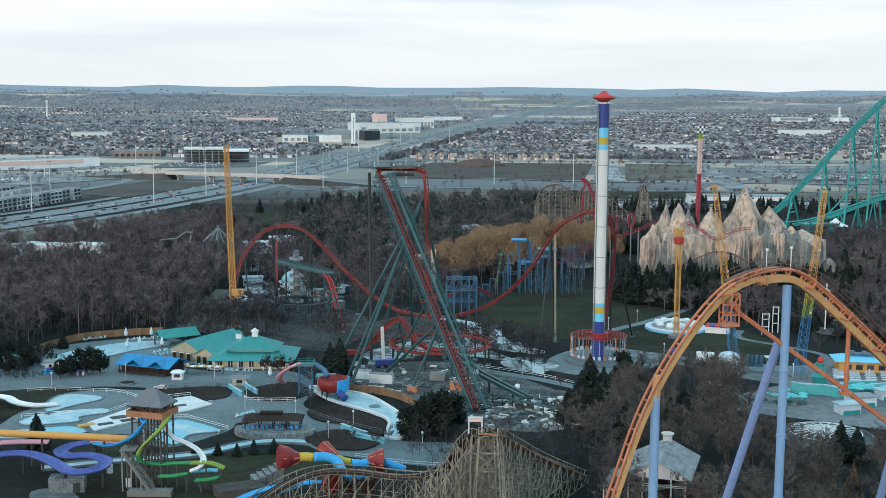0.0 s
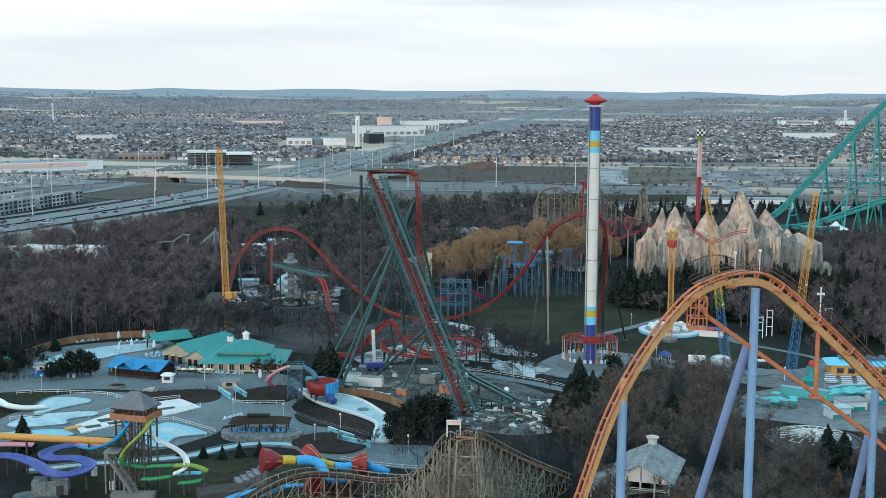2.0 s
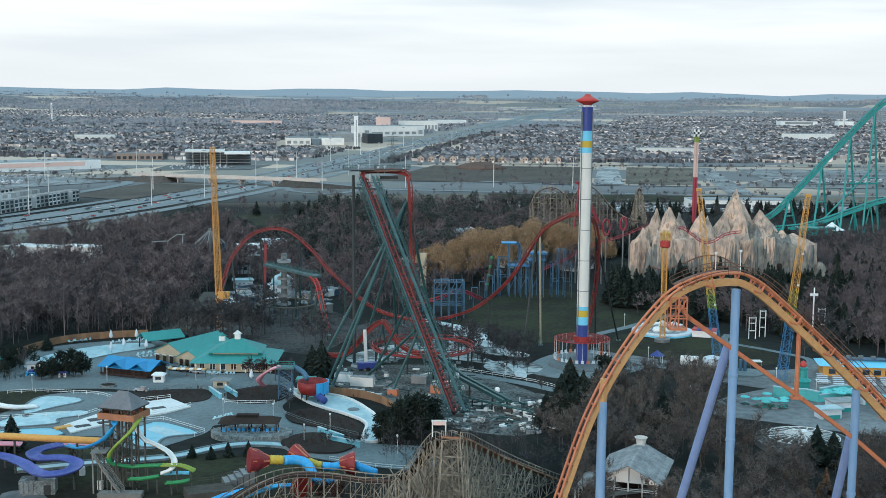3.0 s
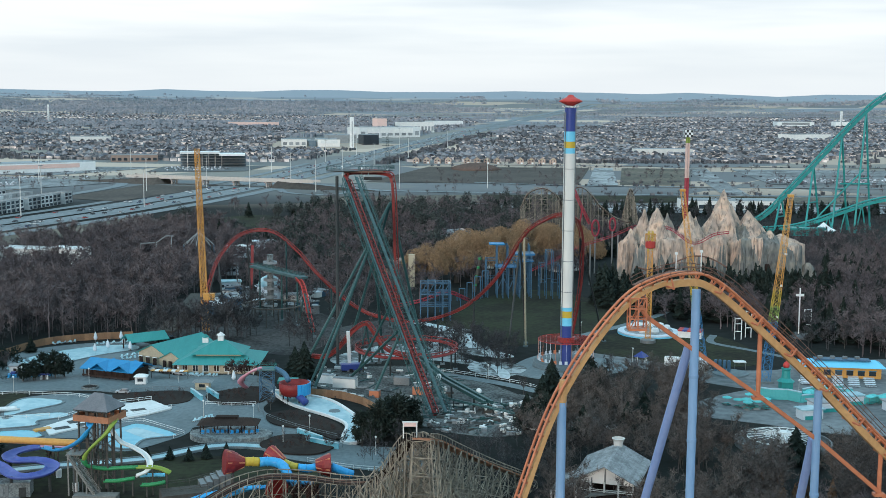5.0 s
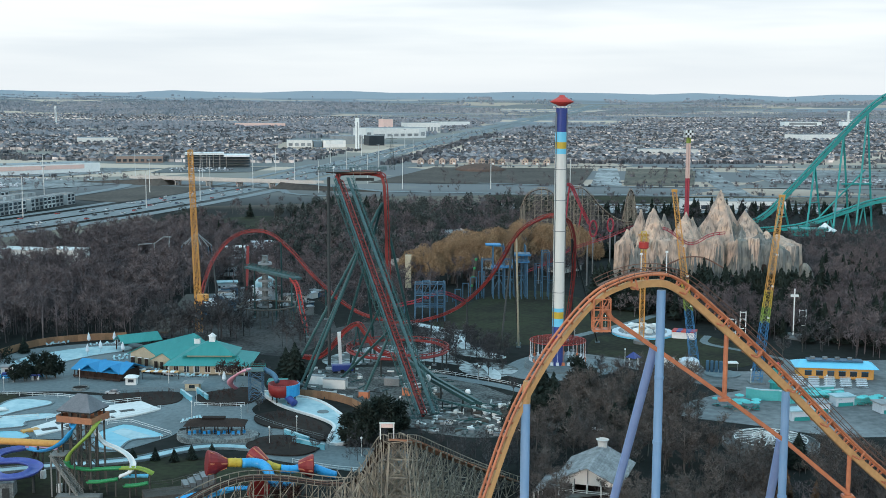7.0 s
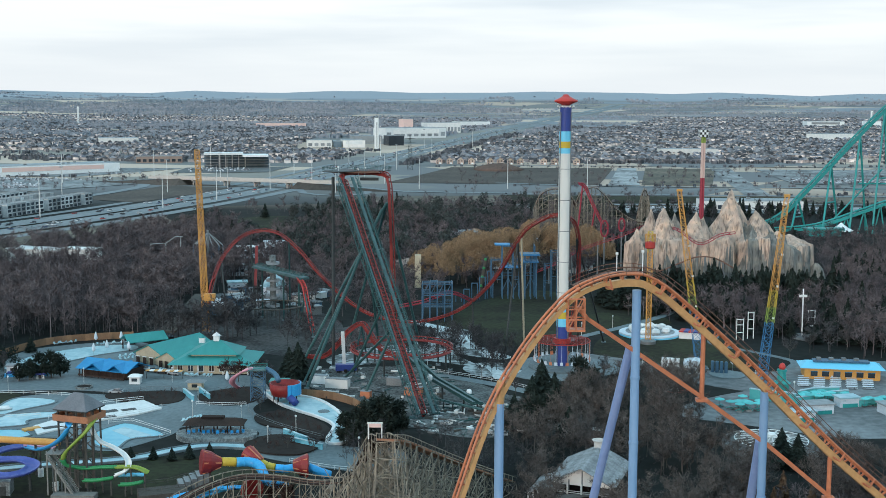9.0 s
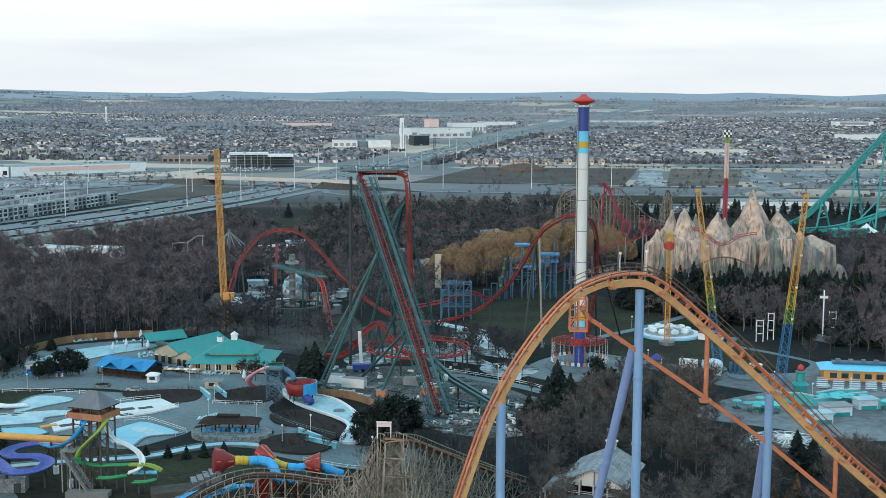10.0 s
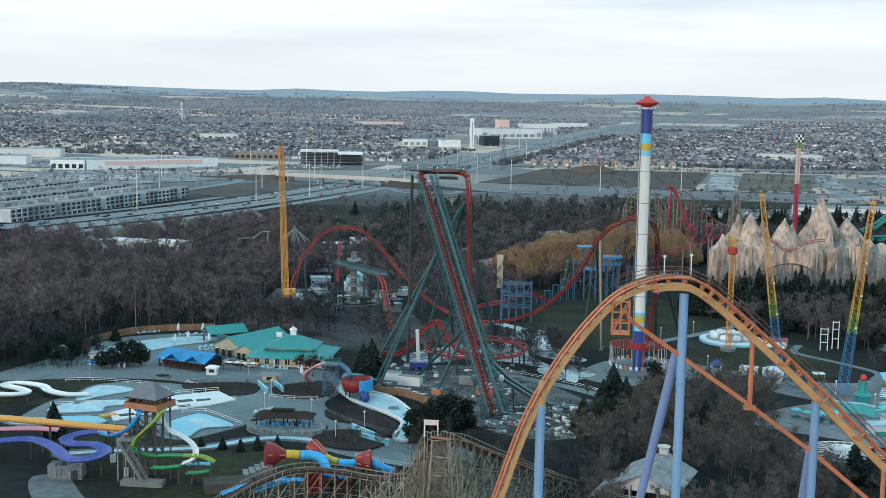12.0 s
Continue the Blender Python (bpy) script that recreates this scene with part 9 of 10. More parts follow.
def traffic():
    names = ("white", "silver", "black", "red", "blue")
    protos = []
    for n, m in zip(names, M_CARS):
        c = car(m)
        tagged(c, n + " car driving on the motorway")
        protos.append(c)
    random.seed(4)
    used = set()
    for off, sgn in ((6.5, 1), (10.5, 1), (14.5, 1), (18.5, 1), (23, 1), (-6.5, -1), (-10.5, -1), (-14.5, -1), (-18.5, -1), (-23, -1)):
        fr = frames(spline([(x, y, 0) for x, y in HWY[:9]], 8))
        i = random.randrange(6)
        while i < len(fr):
            p, t, s, u = fr[i]
            q = p + s * off
            c = random.choices(range(5), (5, 3, 3, 1, 2))[0]
            m = pose(q.x, q.y, terrain(p.x, p.y) + .5, 0, 0, math.degrees(math.atan2(t.y, t.x)) - 90 + (0 if sgn > 0 else 180))
            if c in used:
                copy_thing(protos[c], m)
            else:
                protos[c].matrix_basis = m
                used.add(c)
            i += random.randrange(4, 15)
    for c, (x, y, a) in zip((0, 1, 2, 0, 4, 0, 2, 1, 0, 1, 2, 0, 0, 1), ((-86, 421, 20), (-84, 371, 80), (-99, 447, 10), (41, 338, 60), (-92, 455, 30), (-80, 401, 70), (-76, 399, 75), (-72, 397, 68), (-84, 404, 60), (-96, 458, 40), (-88, 458, 35), (46, 341, 50), (61.5, 331, 80), (66.5, 329, 70))):
        ob = copy_thing(protos[c], pose(x, y, .12, 0, 0, a))
        tagged(ob, names[c] + " car parked on the park paving", group="parked cars")


traffic()


def parked_cars():
    """Hundreds of cars in the distant lots, too many and too small to pick apart."""
    rng = random.Random(17)
    m = Mesh()
    for x0, y0, ux, uy, rows, n in ((-545, 1200, .97, .22, 6, 40), (-520, 1330, .97, .12, 3, 44), (-420, 1440, .9, .3, 2, 20), (-310, 1500, .95, .3, 5, 22), (-730, 1420, 1, .05, 4, 50), (80, 992, 1, 0, 4, 70), (400, 1350, 1, .05, 5, 40), (590, 1130, 1, 0, 4, 30)):
        for r in range(rows):
            for k in range(n):
                if rng.random() < .45:
                    continue
                x, y = x0 + ux * k * 3.6 - uy * r * 13, y0 + uy * k * 3.6 + ux * r * 13
                z = terrain(x, y) + .55
                a = math.degrees(math.atan2(uy, ux)) + 90
                m.box(x, y, z, 4.4, 1.8, .75, a)
                m.box(x, y, z + .75, 2.4, 1.6, .6, a)
    whole("parked_cars", m, M_CARMIX, "rows of parked cars on the distant lots", "cars", kind="stuff")


parked_cars()


# ---- trees ----
def strip(v, f, a, b, w0, w1, rng):
    """A thin flat twig from a to b."""
    d = b - a
    s = np.cross(d, rng.normal(size=3))
    s = s / (np.linalg.norm(s) + 1e-9)
    k = len(v)
    if w1 <= 0:
        v.extend((a - s * w0, a + s * w0, b))
        f.append((k, k + 1, k + 2))
    else:
        v.extend((a - s * w0, a + s * w0, b + s * w1, b - s * w1))
        f.append((k, k + 1, k + 2, k + 3))


def bare_tree(seed, h, limbs, subs, twigs, tw, spread=0.33, stem=.022):
    """Trunk, limbs, branches and a haze of twigs: returns trunk and crown as vertex and face lists."""
    rng = np.random.default_rng(seed)
    trunk, crown = Mesh(), ([], [])
    lean = rng.normal(0, .03 * h, 2)
    trunk.tube((0, 0, -.2), (lean[0] * .5, lean[1] * .5, h * .5), stem * h, 6, stem * .6 * h)
    trunk.tube((lean[0] * .5, lean[1] * .5, h * .5), (lean[0], lean[1], h * .85), stem * .6 * h, 5, .004 * h)
    v, f = crown
    for i in range(limbs):
        z0 = h * rng.uniform(.22, .7)
        a = rng.uniform(0, 2 * math.pi)
        o = np.array((lean[0] * z0 / h, lean[1] * z0 / h, z0))
        reach = spread * h * rng.uniform(.6, 1.05) * (1.15 - .5 * z0 / h)
        e = o + np.array((math.cos(a) * reach, math.sin(a) * reach, h * rng.uniform(.16, .34)))
        e[2] = min(e[2], h * .97)
        trunk.tube(tuple(o), tuple(e), .36 * stem * h, 4, .001 * h)
        for j in range(subs):
            p = o + (e - o) * rng.uniform(.3, 1)
            q = p + rng.normal(size=3) * (.085 * h, .085 * h, .05 * h) + (0, 0, .09 * h)
            strip(v, f, p, q, .16 * stem * h, .07 * stem * h, rng)
            for k in range(twigs):
                a0 = p + (q - p) * rng.uniform(.1, 1)
                b0 = a0 + rng.normal(size=3) * (.055 * h, .055 * h, .04 * h) + (0, 0, .045 * h)
                strip(v, f, a0, b0, tw, 0, rng)
    return trunk, crown


def conifer(seed, h, w, tiers=16, more=1.0):
    rng = np.random.default_rng(seed)
    trunk = Mesh().tube((0, 0, -.2), (0, 0, h * .95), .018 * h, 5, .004 * h)
    v, f = [], []
    for i in range(tiers):
        z = h * (.08 + .90 * i / tiers)
        r = w * (1 - i / tiers) ** .85 * rng.uniform(.85, 1.1) + .12
        n = int(more * max(7, int(16 * (1 - .5 * i / tiers))))
        for k in range(n):
            a = 2 * math.pi * (k + rng.uniform(-.4, .4)) / n
            rr = r * rng.uniform(.55, 1.18)
            d = np.array((math.cos(a), math.sin(a), 0))
            s = np.array((-d[1], d[0], 0)) * rr * rng.uniform(.26, .42) / more ** .7
            o = np.array((0, 0, z + h * .075))
            tip = d * rr + (0, 0, z + h * rng.uniform(-.07, .03))
            m1 = d * rr * .55 + (0, 0, z + h * .028)
            b = len(v)
            v.extend((o, m1 + s, tip, m1 - s, m1 - (0, 0, h * .03)))
            f.extend(((b, b + 1, b + 2), (b, b + 2, b + 3), (b + 1, b + 4, b + 2), (b + 4, b + 3, b + 2)))
    return trunk, (v, f)


def willow(seed, h, w):
    """A weeping willow: billowing clumps of fine hanging twigs round a rounded crown."""
    rng = np.random.default_rng(seed)
    trunk = Mesh().tube((0, 0, -.2), (0, 0, h * .5), .05 * h, 7, .03 * h)
    v, f = [], []
    for i in range(30):
        u, a = rng.uniform(-.35, 1), rng.uniform(0, 2 * math.pi)
        d = w * .78 * math.sqrt(1 - u * u)
        c = np.array((d * math.cos(a), d * math.sin(a), h * (.48 + .36 * u)))
        r = w * rng.uniform(.26, .40)
        strip(v, f, np.array((0, 0, h * .42)), c, .012 * h, .004 * h, rng)
        for k in range(620):
            b, e = rng.uniform(0, 2 * math.pi), math.asin(rng.uniform(-.7, 1))
            o = np.array((math.cos(b) * math.cos(e), math.sin(b) * math.cos(e), .9 * math.sin(e)))
            p = c + o * r * rng.uniform(.8, 1.08)
            q = p + o * .25 + rng.normal(0, .34, 3) + (0, 0, -rng.uniform(.1, .6))
            strip(v, f, p, q, rng.uniform(.05, .09), .03, rng)
    return trunk, (v, f)


def round_evergreen(seed, h, w, clumps=16, tufts=34):
    """A dark broad evergreen: clumps of needles on a short trunk, uneven in outline."""
    rng = np.random.default_rng(seed)
    trunk = Mesh().tube((0, 0, -.2), (0, 0, h * .6), .03 * h, 5, .015 * h)
    v, f = [], []
    for i in range(clumps):
        u, a = rng.uniform(-.7, 1), rng.uniform(0, 2 * math.pi)
        d = w * .75 * math.sqrt(1 - u * u) * rng.uniform(.6, 1)
        c = np.array((d * math.cos(a), d * math.sin(a), h * (.52 + .40 * u)))
        for k in range(tufts):
            o = rng.normal(size=3)
            o = o / np.linalg.norm(o)
            p = c + o * w * .3 * rng.uniform(.5, 1.1)
            strip(v, f, p, p + o * .5 + rng.normal(0, .5, 3), rng.uniform(.2, .42) * (34 / tufts) ** .5, 0, rng)
    return trunk, (v, f)


def crown_mesh(c):
    m = Mesh()
    m.v, m.f = [tuple(float(t) for t in p) for p in c[0]], c[1]
    return m


def make_tree(name, model, crown_mat, label, group, crown_name="crown"):
    th = thing(name, (0, 0, 0), label, "tree", group)
    part("trunk", model[0], M_TRUNK, th)
    part(crown_name, crown_mesh(model[1]), crown_mat, th)
    return th


def scatter_things(proto, places, seed):
    """Copies of a tree at the places, the first taken by the model itself."""
    rng = random.Random(seed)
    for k, (x, y, s) in enumerate(places):
        m = pose(x, y, 0, 0, 0, rng.random() * 360) @ Matrix.Scale(s, 4)
        if k == 0:
            proto.matrix_basis = m
        else:
            ob = copy_thing(proto, m)
            ob.matrix_basis = m


def joined(name, models, places, material, label, seed, category="trees", trunk_too=True):
    """A wood too large to count, in one mesh."""
    rng = np.random.default_rng(seed)
    vs, fs, base = [], [], 0
    packs = []
    for trunk, crown in models:
        v = np.array([tuple(p) for p in crown[0]] + (list(trunk.v) if trunk_too else []), float)
        f = list(crown[1]) + ([tuple(i + len(crown[0]) for i in q) for q in trunk.f] if trunk_too else [])
        packs.append((v, f))
    for x, y, s in places:
        v, f = packs[rng.integers(len(packs))]
        a = rng.uniform(0, 2 * math.pi)
        c, n = math.cos(a) * s, math.sin(a) * s
        w = v @ np.array(((c, n, 0), (-n, c, 0), (0, 0, s * rng.uniform(.85, 1.15)))) + (x, y, terrain(x, y) if y > 1300 else 0)
        vs.append(w)
        fs.extend(tuple(i + base for i in q) for q in f)
        base += len(v)
    me = bpy.data.meshes.new(name)
    me.from_pydata(np.concatenate(vs).tolist(), [], fs)
    me.materials.append(material)
    tagged(new(name, me), label, category, kind="stuff")


def inside(poly, x, y):
    hit = False
    for (ax, ay), (bx, by) in zip(poly, poly[1:] + poly[:1]):
        if (ay > y) != (by > y) and x < (bx - ax) * (y - ay) / (by - ay) + ax:
            hit = not hit
    return hit


def fill(poly, n, s0, s1, seed, avoid=(), gap=2.0):
    """Random places in an outline."""
    rng = random.Random(seed)
    xs, ys = [p[0] for p in poly], [p[1] for p in poly]
    out, tries = [], 0
    while len(out) < n and tries < n * 40:
        tries += 1
        x, y = rng.uniform(min(xs), max(xs)), rng.uniform(min(ys), max(ys))
        if not inside(poly, x, y) or any((x - a) ** 2 + (y - b) ** 2 < r * r for a, b, r in avoid):
            continue
        if any(abs(x - q[0]) < gap and abs(y - q[1]) < gap for q in out[-60:]):
            continue
        out.append((x, y, rng.uniform(s0, s1)))
    return out


KEEP = [(-113, 885, 42), (-106, 825, 28), (-102, 780, 18), (-98, 700, 13), (-86, 716, 13), (-92, 672, 12), (-84, 585, 12), (-80, 560, 12), (-78, 535, 10), (-90, 640, 10), (100, 300, 10), (109, 303, 8), (94, 306, 7), (116, 310, 7), (50, 260, 8), (56, 262, 7), (-92, 478, 10), (-91, 490, 9), (-91, 514, 9), (-90, 526, 8), (-92, 466, 8), (-110.6, 628, 12), (-132, 628, 9), (46.6, 163, 4), (28, 158.5, 4), (37.6, 187, 5), (65.9, 190, 5), (65, 167, 4), (54, 275, 14), (105, 316, 14.5), (57.8, 413.7, 14), (97, 473, 14), (112, 402, 14), (-77, 470, 6), (-53, 492, 14), (-56, 508, 6), (3, 406, 20), (150, 401, 15), (120, 345, 20), (-91, 500, 8), (93.5, 455, 5), (14, 512, 14), (48, 566, 16)]

far_models = [bare_tree(k, 15, 9, 5, 9, .11, .38, .012) for k in range(5)]
bush_models = [bare_tree(90 + k, 13, 9, 4, 5, .12, .42, .012) for k in range(4)]
near_models = [bare_tree(20 + k, 13, 12, 6, 16, .05, .36, .014) for k in range(4)]

# the brown wood on the left bank
WOOD = [(-420, 600), (-345, 560), (-250, 430), (-165, 420), (-140, 452), (-118, 462), (-104, 464), (-95, 480), (-96, 560), (-70, 600), (-60, 640), (-120, 640), (-120, 700), (-150, 770), (-170, 775), (-188, 728), (-208, 684), (-230, 655), (-300, 650), (-420, 660)]
joined("bare_wood", far_models, fill(WOOD, 1650, .75, 1.2, 1, KEEP + [(-218, 650, 11), (-206, 647, 11), (-194, 644, 11), (-182, 641, 11), (-172, 639, 11), (-214, 634, 9), (-200, 631, 9), (-186, 628, 9), (-174, 626, 9)], 1.4), M_BARKWARM, "dense brown winter wood of leafless trees", 1)
joined("wood_brush", bush_models, fill([(-345, 560), (-250, 430), (-165, 420), (-140, 452), (-118, 462), (-104, 464), (-95, 480), (-100, 500), (-150, 480), (-240, 470), (-330, 590)], 520, .3, .62, 41, KEEP, 1.2), M_BARK, "low grey brush along the wood edge", 41, "shrubs")
joined("bare_wood_edge", far_models, fill([(-225, 650), (-120, 650), (-90, 700), (-140, 830), (-168, 796), (-190, 735), (-210, 690)], 200, .8, 1.1, 2, KEEP), M_BARKWARM, "russet leafless trees along the road", 2)
MID = [(-100, 580), (-38, 512), (-20, 500), (2, 520), (10, 540), (30, 590), (90, 620), (105, 700), (160, 780), (60, 860), (-60, 860), (-150, 800), (-100, 700)]
joined("bare_wood_middle", far_models, fill(MID, 820, .6, 1.0, 3, KEEP), M_BARKWARM, "leafless trees between the rides", 3)
RIGHT = [(70, 200), (40, 232), (34, 262), (46, 300), (30, 320), (52, 350), (70, 372), (98, 388), (92, 340), (84, 312), (100, 296), (150, 300), (200, 330), (200, 230), (120, 200)]
np_near = fill(RIGHT, 420, .6, 1.05, 4, KEEP, 1.6)
joined("bare_thicket", near_models, np_near[120:], M_THICKET, "thicket of leafless trees under the coaster", 5)
for k, model in enumerate(near_models):
    t = make_tree("bare_tree", model, M_THICKET, "leafless grey-brown tree under the coaster", "bare trees")
    scatter_things(t, np_near[k * 30:(k + 1) * 30], k)
LARCHES = [(85.5, 266, .95), (89.5, 265, 1.0), (95.5, 268, 1.0), (92, 262, .8), (101, 264, .85)]
PARKTREES = [(-135, 392, .5), (-120, 394, .5), (-40, 386, .6), (-52, 390, .55), (-22, 311, .45), (-15, 309, .4), (-12, 313, .4), (-36, 352, .4), (30, 398, .5), (38, 400, .5), (22, 420, .5), (34, 424, .55), (70, 395, .7), (78, 398, .6), (40, 372, .5), (45, 360, .6), (20, 440, .5), (-40, 322, .3), (150, 440, .8), (140, 430, .7), (165, 445, .8), (-130, 400, .6)]
t = make_tree("bare_tree", near_models[1], M_BARK, "leafless tree standing beside the park path", "park trees")
scatter_things(t, PARKTREES, 9)
t = make_tree("russet_tree", bare_tree(41, 8, 12, 7, 12, .1, .5), M_RUSTLEAF, "small dark russet ornamental tree", "russet trees")
scatter_things(t, [(-49, 388, .9), (-44.5, 386.5, .9), (-54, 392, .8), (-16.5, 262.5, .95), (-18, 264, .8), (-84, 300, .5)], 10)

# evergreens
con = [conifer(60 + k, 12, 3.4) for k in range(3)] + [conifer(70 + k, 10, 4.4) for k in range(2)]
pines = [round_evergreen(85 + k, 13, 5.0) for k in range(4)]
joined("evergreen_grove", pines, fill([(-62, 640), (-20, 600), (0, 640), (40, 660), (70, 690), (92, 740), (70, 860), (10, 880), (-70, 860), (-120, 800), (-100, 720)], 150, .7, 1.3, 61, KEEP, 2.5), M_PINE, "dark grove of broad evergreens between the rides", 61)
VERGE = [(-70, 850), (100, 830), (160, 980), (100, 1040), (-20, 1010), (-75, 940)]
joined("verge_grove", pines, fill(VERGE, 150, .6, 1.1, 63, KEEP, 3), M_PINE, "dark evergreens along the verge behind the park", 63)
joined("verge_wood", far_models, fill(VERGE, 170, .55, .95, 64, KEEP, 3), M_BARKWARM, "leafless trees along the verge behind the park", 64)
joined("mast_wood", far_models, fill([(-92, 446), (-62, 446), (-58, 466), (-94, 468)], 34, .7, 1.05, 65, (), 2), M_BARK, "leafless trees round the foot of the swing mast", 65)
joined("back_scrub", far_models, fill([(200, 640), (262, 660), (330, 760), (300, 800), (235, 780), (190, 700)], 150, .45, .8, 66, [(282, 835, 14)], 2.5), M_BARKWARM, "russet scrub behind the mountain", 66)
joined("evergreen_clumps", pines, fill([(-170, 780), (-60, 800), (20, 860), (10, 940), (-80, 960), (-175, 880)], 110, .7, 1.15, 62, KEEP, 3), M_PINE, "dark clumps of broad evergreens below the motorway", 62)
ever = make_tree("spruce", conifer(75, 10, 4.3, 26, 2.0), M_NEEDLE, "dark green spruce beside the paving", "spruces")
broad = make_tree("yew", round_evergreen(96, 10, 3.7, 30, 70), M_NEEDLE, "dark broad evergreen beside the paving", "broad evergreens")
scatter_things(broad, [(-117, 388, .7), (-114.5, 391, .85), (-111, 391.5, .9), (-108.5, 393, .8), (-120, 387, .6), (-3, 318, 1.15), (2, 321, 1.25), (-1, 324, 1.1), (-7, 316, .9), (6, 326, 1.0), (60, 376, 1.15), (64, 372, .9), (43, 328, 1.1), (47, 333, 1.0), (-134, 398, .7), (-138, 392, .7)], 13)
scatter_things(ever, [(-102.4, 307.4, .95), (-30, 392, 1.25), (-33.5, 396, 1.0), (38, 334, 1.0), (52, 320, 1.0), (-55, 302, .35), (-50, 301, .35), (-46, 303, .4), (-41, 304, .4), (-61, 303, .3), (-132, 432, .6), (64, 320, 1.1), (72, 340, .9), (103.5, 300, 1.0), (107, 298, .9), (47, 356, 1.5), (50.5, 352, 1.2), (44, 352, 1.1)], 12)
joined("evergreen_belt", con, fill([(92, 525), (120, 536), (196, 540), (215, 570), (212, 480), (175, 452), (140, 470), (124, 482), (104, 515)], 130, .5, 1.2, 6, KEEP + [(155, 468, 4)], 2.2), M_NEEDLE, "dark belt of spruces before the mountain", 6)
joined("cliff_bare", far_models, fill([(92, 515), (120, 526), (196, 530), (215, 560), (212, 480), (175, 452), (140, 470), (124, 482), (104, 505)], 130, .5, .95, 67, KEEP + [(155, 468, 5)], 2.2), M_BARKWARM, "leafless trees among the spruces below the cliffs", 67)
joined("cliff_evergreens", con, fill([(86, 532), (96, 528), (150, 526), (188, 534), (196, 548), (170, 549), (140, 544), (98, 549), (86, 556)], 150, 1.0, 1.65, 44, (), 1.6), M_NEEDLE, "dark young spruces at the foot of the cliffs", 44)
joined("evergreen_back", con, fill([(60, 700), (95, 690), (200, 720), (240, 760), (230, 820), (60, 790)], 190, .8, 1.2, 7, KEEP), M_NEEDLE, "dark spruces behind the mountain", 7)
joined("evergreen_mix", con, fill([(-130, 690), (-60, 720), (40, 700), (60, 860), (-30, 950), (-120, 900), (-190, 830)], 80, .7, 1.25, 8, KEEP), M_NEEDLE, "scattered dark evergreens among the bare trees", 8)
joined("evergreen_right", con, fill([(140, 460), (250, 440), (330, 520), (340, 640), (205, 600), (215, 540)], 170, .55, 1.35, 9, KEEP + [(155, 468, 6), (180, 575, 22)], 2.5), M_NEEDLE, "dark spruces beside the mountain", 9)
joined("bare_right", far_models, fill([(160, 430), (250, 440), (330, 520), (340, 640), (230, 640), (215, 540), (140, 470)], 200, .6, .9, 10, KEEP + [(180, 575, 22)], 2.5), M_BARK, "leafless trees among the spruces", 10)
joined("undergrowth", bush_models, fill(RIGHT, 260, .2, .38, 43, KEEP, 1.2), M_THICKET, "low dry undergrowth below the trees", 43, "shrubs")
joined("brush", bush_models, fill([(-10, 300), (30, 262), (60, 300), (34, 330), (10, 320)], 60, .35, .6, 11, KEEP), M_BARK, "low leafless brush", 11, "shrubs")
joined("golden_brush", bush_models, fill([(70, 215), (112, 225), (130, 262), (96, 270), (74, 250)], 60, .4, .7, 12, KEEP), M_BARKWARM, "dry golden brush under the coaster", 12, "shrubs")

joined("bare_back", far_models, fill([(70, 690), (230, 650), (420, 640), (470, 960), (330, 985), (60, 970)], 420, .5, .85, 14, KEEP + [(300, 850, 12), (187, 841, 8), (262, 828, 16)], 2.5), M_BARK, "leafless trees behind the mountain", 14)
joined("bare_fringe", far_models, fill([(-145, 395), (-160, 384), (-190, 380), (-190, 440), (-160, 440), (-142, 425)], 60, .5, .8, 15, KEEP, 1.5), M_BARK, "leafless trees beside the plaza fence", 15)
joined("yard_brush", bush_models, fill([(-34, 436), (-26, 482), (-8, 500), (16, 486), (36, 452), (44, 430), (30, 410), (-10, 424)], 90, .18, .5, 42, KEEP, 1.5), M_BARKWARM, "low straw-grey brush round the red helix", 42, "shrubs")
joined("bare_lawnside", near_models, fill([(12, 405), (36, 396), (46, 440), (30, 450), (16, 470), (0, 440)], 40, .5, .8, 16, KEEP, 1.5), M_BARK, "slight leafless trees round the helix", 16)

joined("hedge", bush_models, fill([(-150, 376), (-124, 384), (-116, 389), (-117, 392), (-150, 382)], 60, .14, .24, 17, (), .6), M_NEEDLE, "low dark clipped hedge along the fence", 17, "hedge")
joined("dark_grove", pines, fill([(-165, 382), (-128, 388), (-124, 402), (-142, 420), (-170, 412)], 46, .35, .62, 18, KEEP, 1.6), M_NEEDLE, "dark evergreen grove beside the plaza", 18)
joined("shrubs", bush_models, fill([(-84, 368), (-64, 372), (-63, 360), (-80, 362)], 26, .1, .2, 19, (), .8) + fill([(-34, 344), (-26, 347), (-13, 326), (-24, 330)], 34, .1, .2, 20, (), .8) + fill([(-34, 312), (-29, 323), (-17, 316), (-26, 308)], 26, .1, .22, 21, (), .8) + fill([(-56, 368), (-44, 378), (-40, 366), (-50, 359)], 26, .1, .2, 22, (), .8), M_RUSTLEAF, "low brown shrubs in the mulched beds", 19, "shrubs")

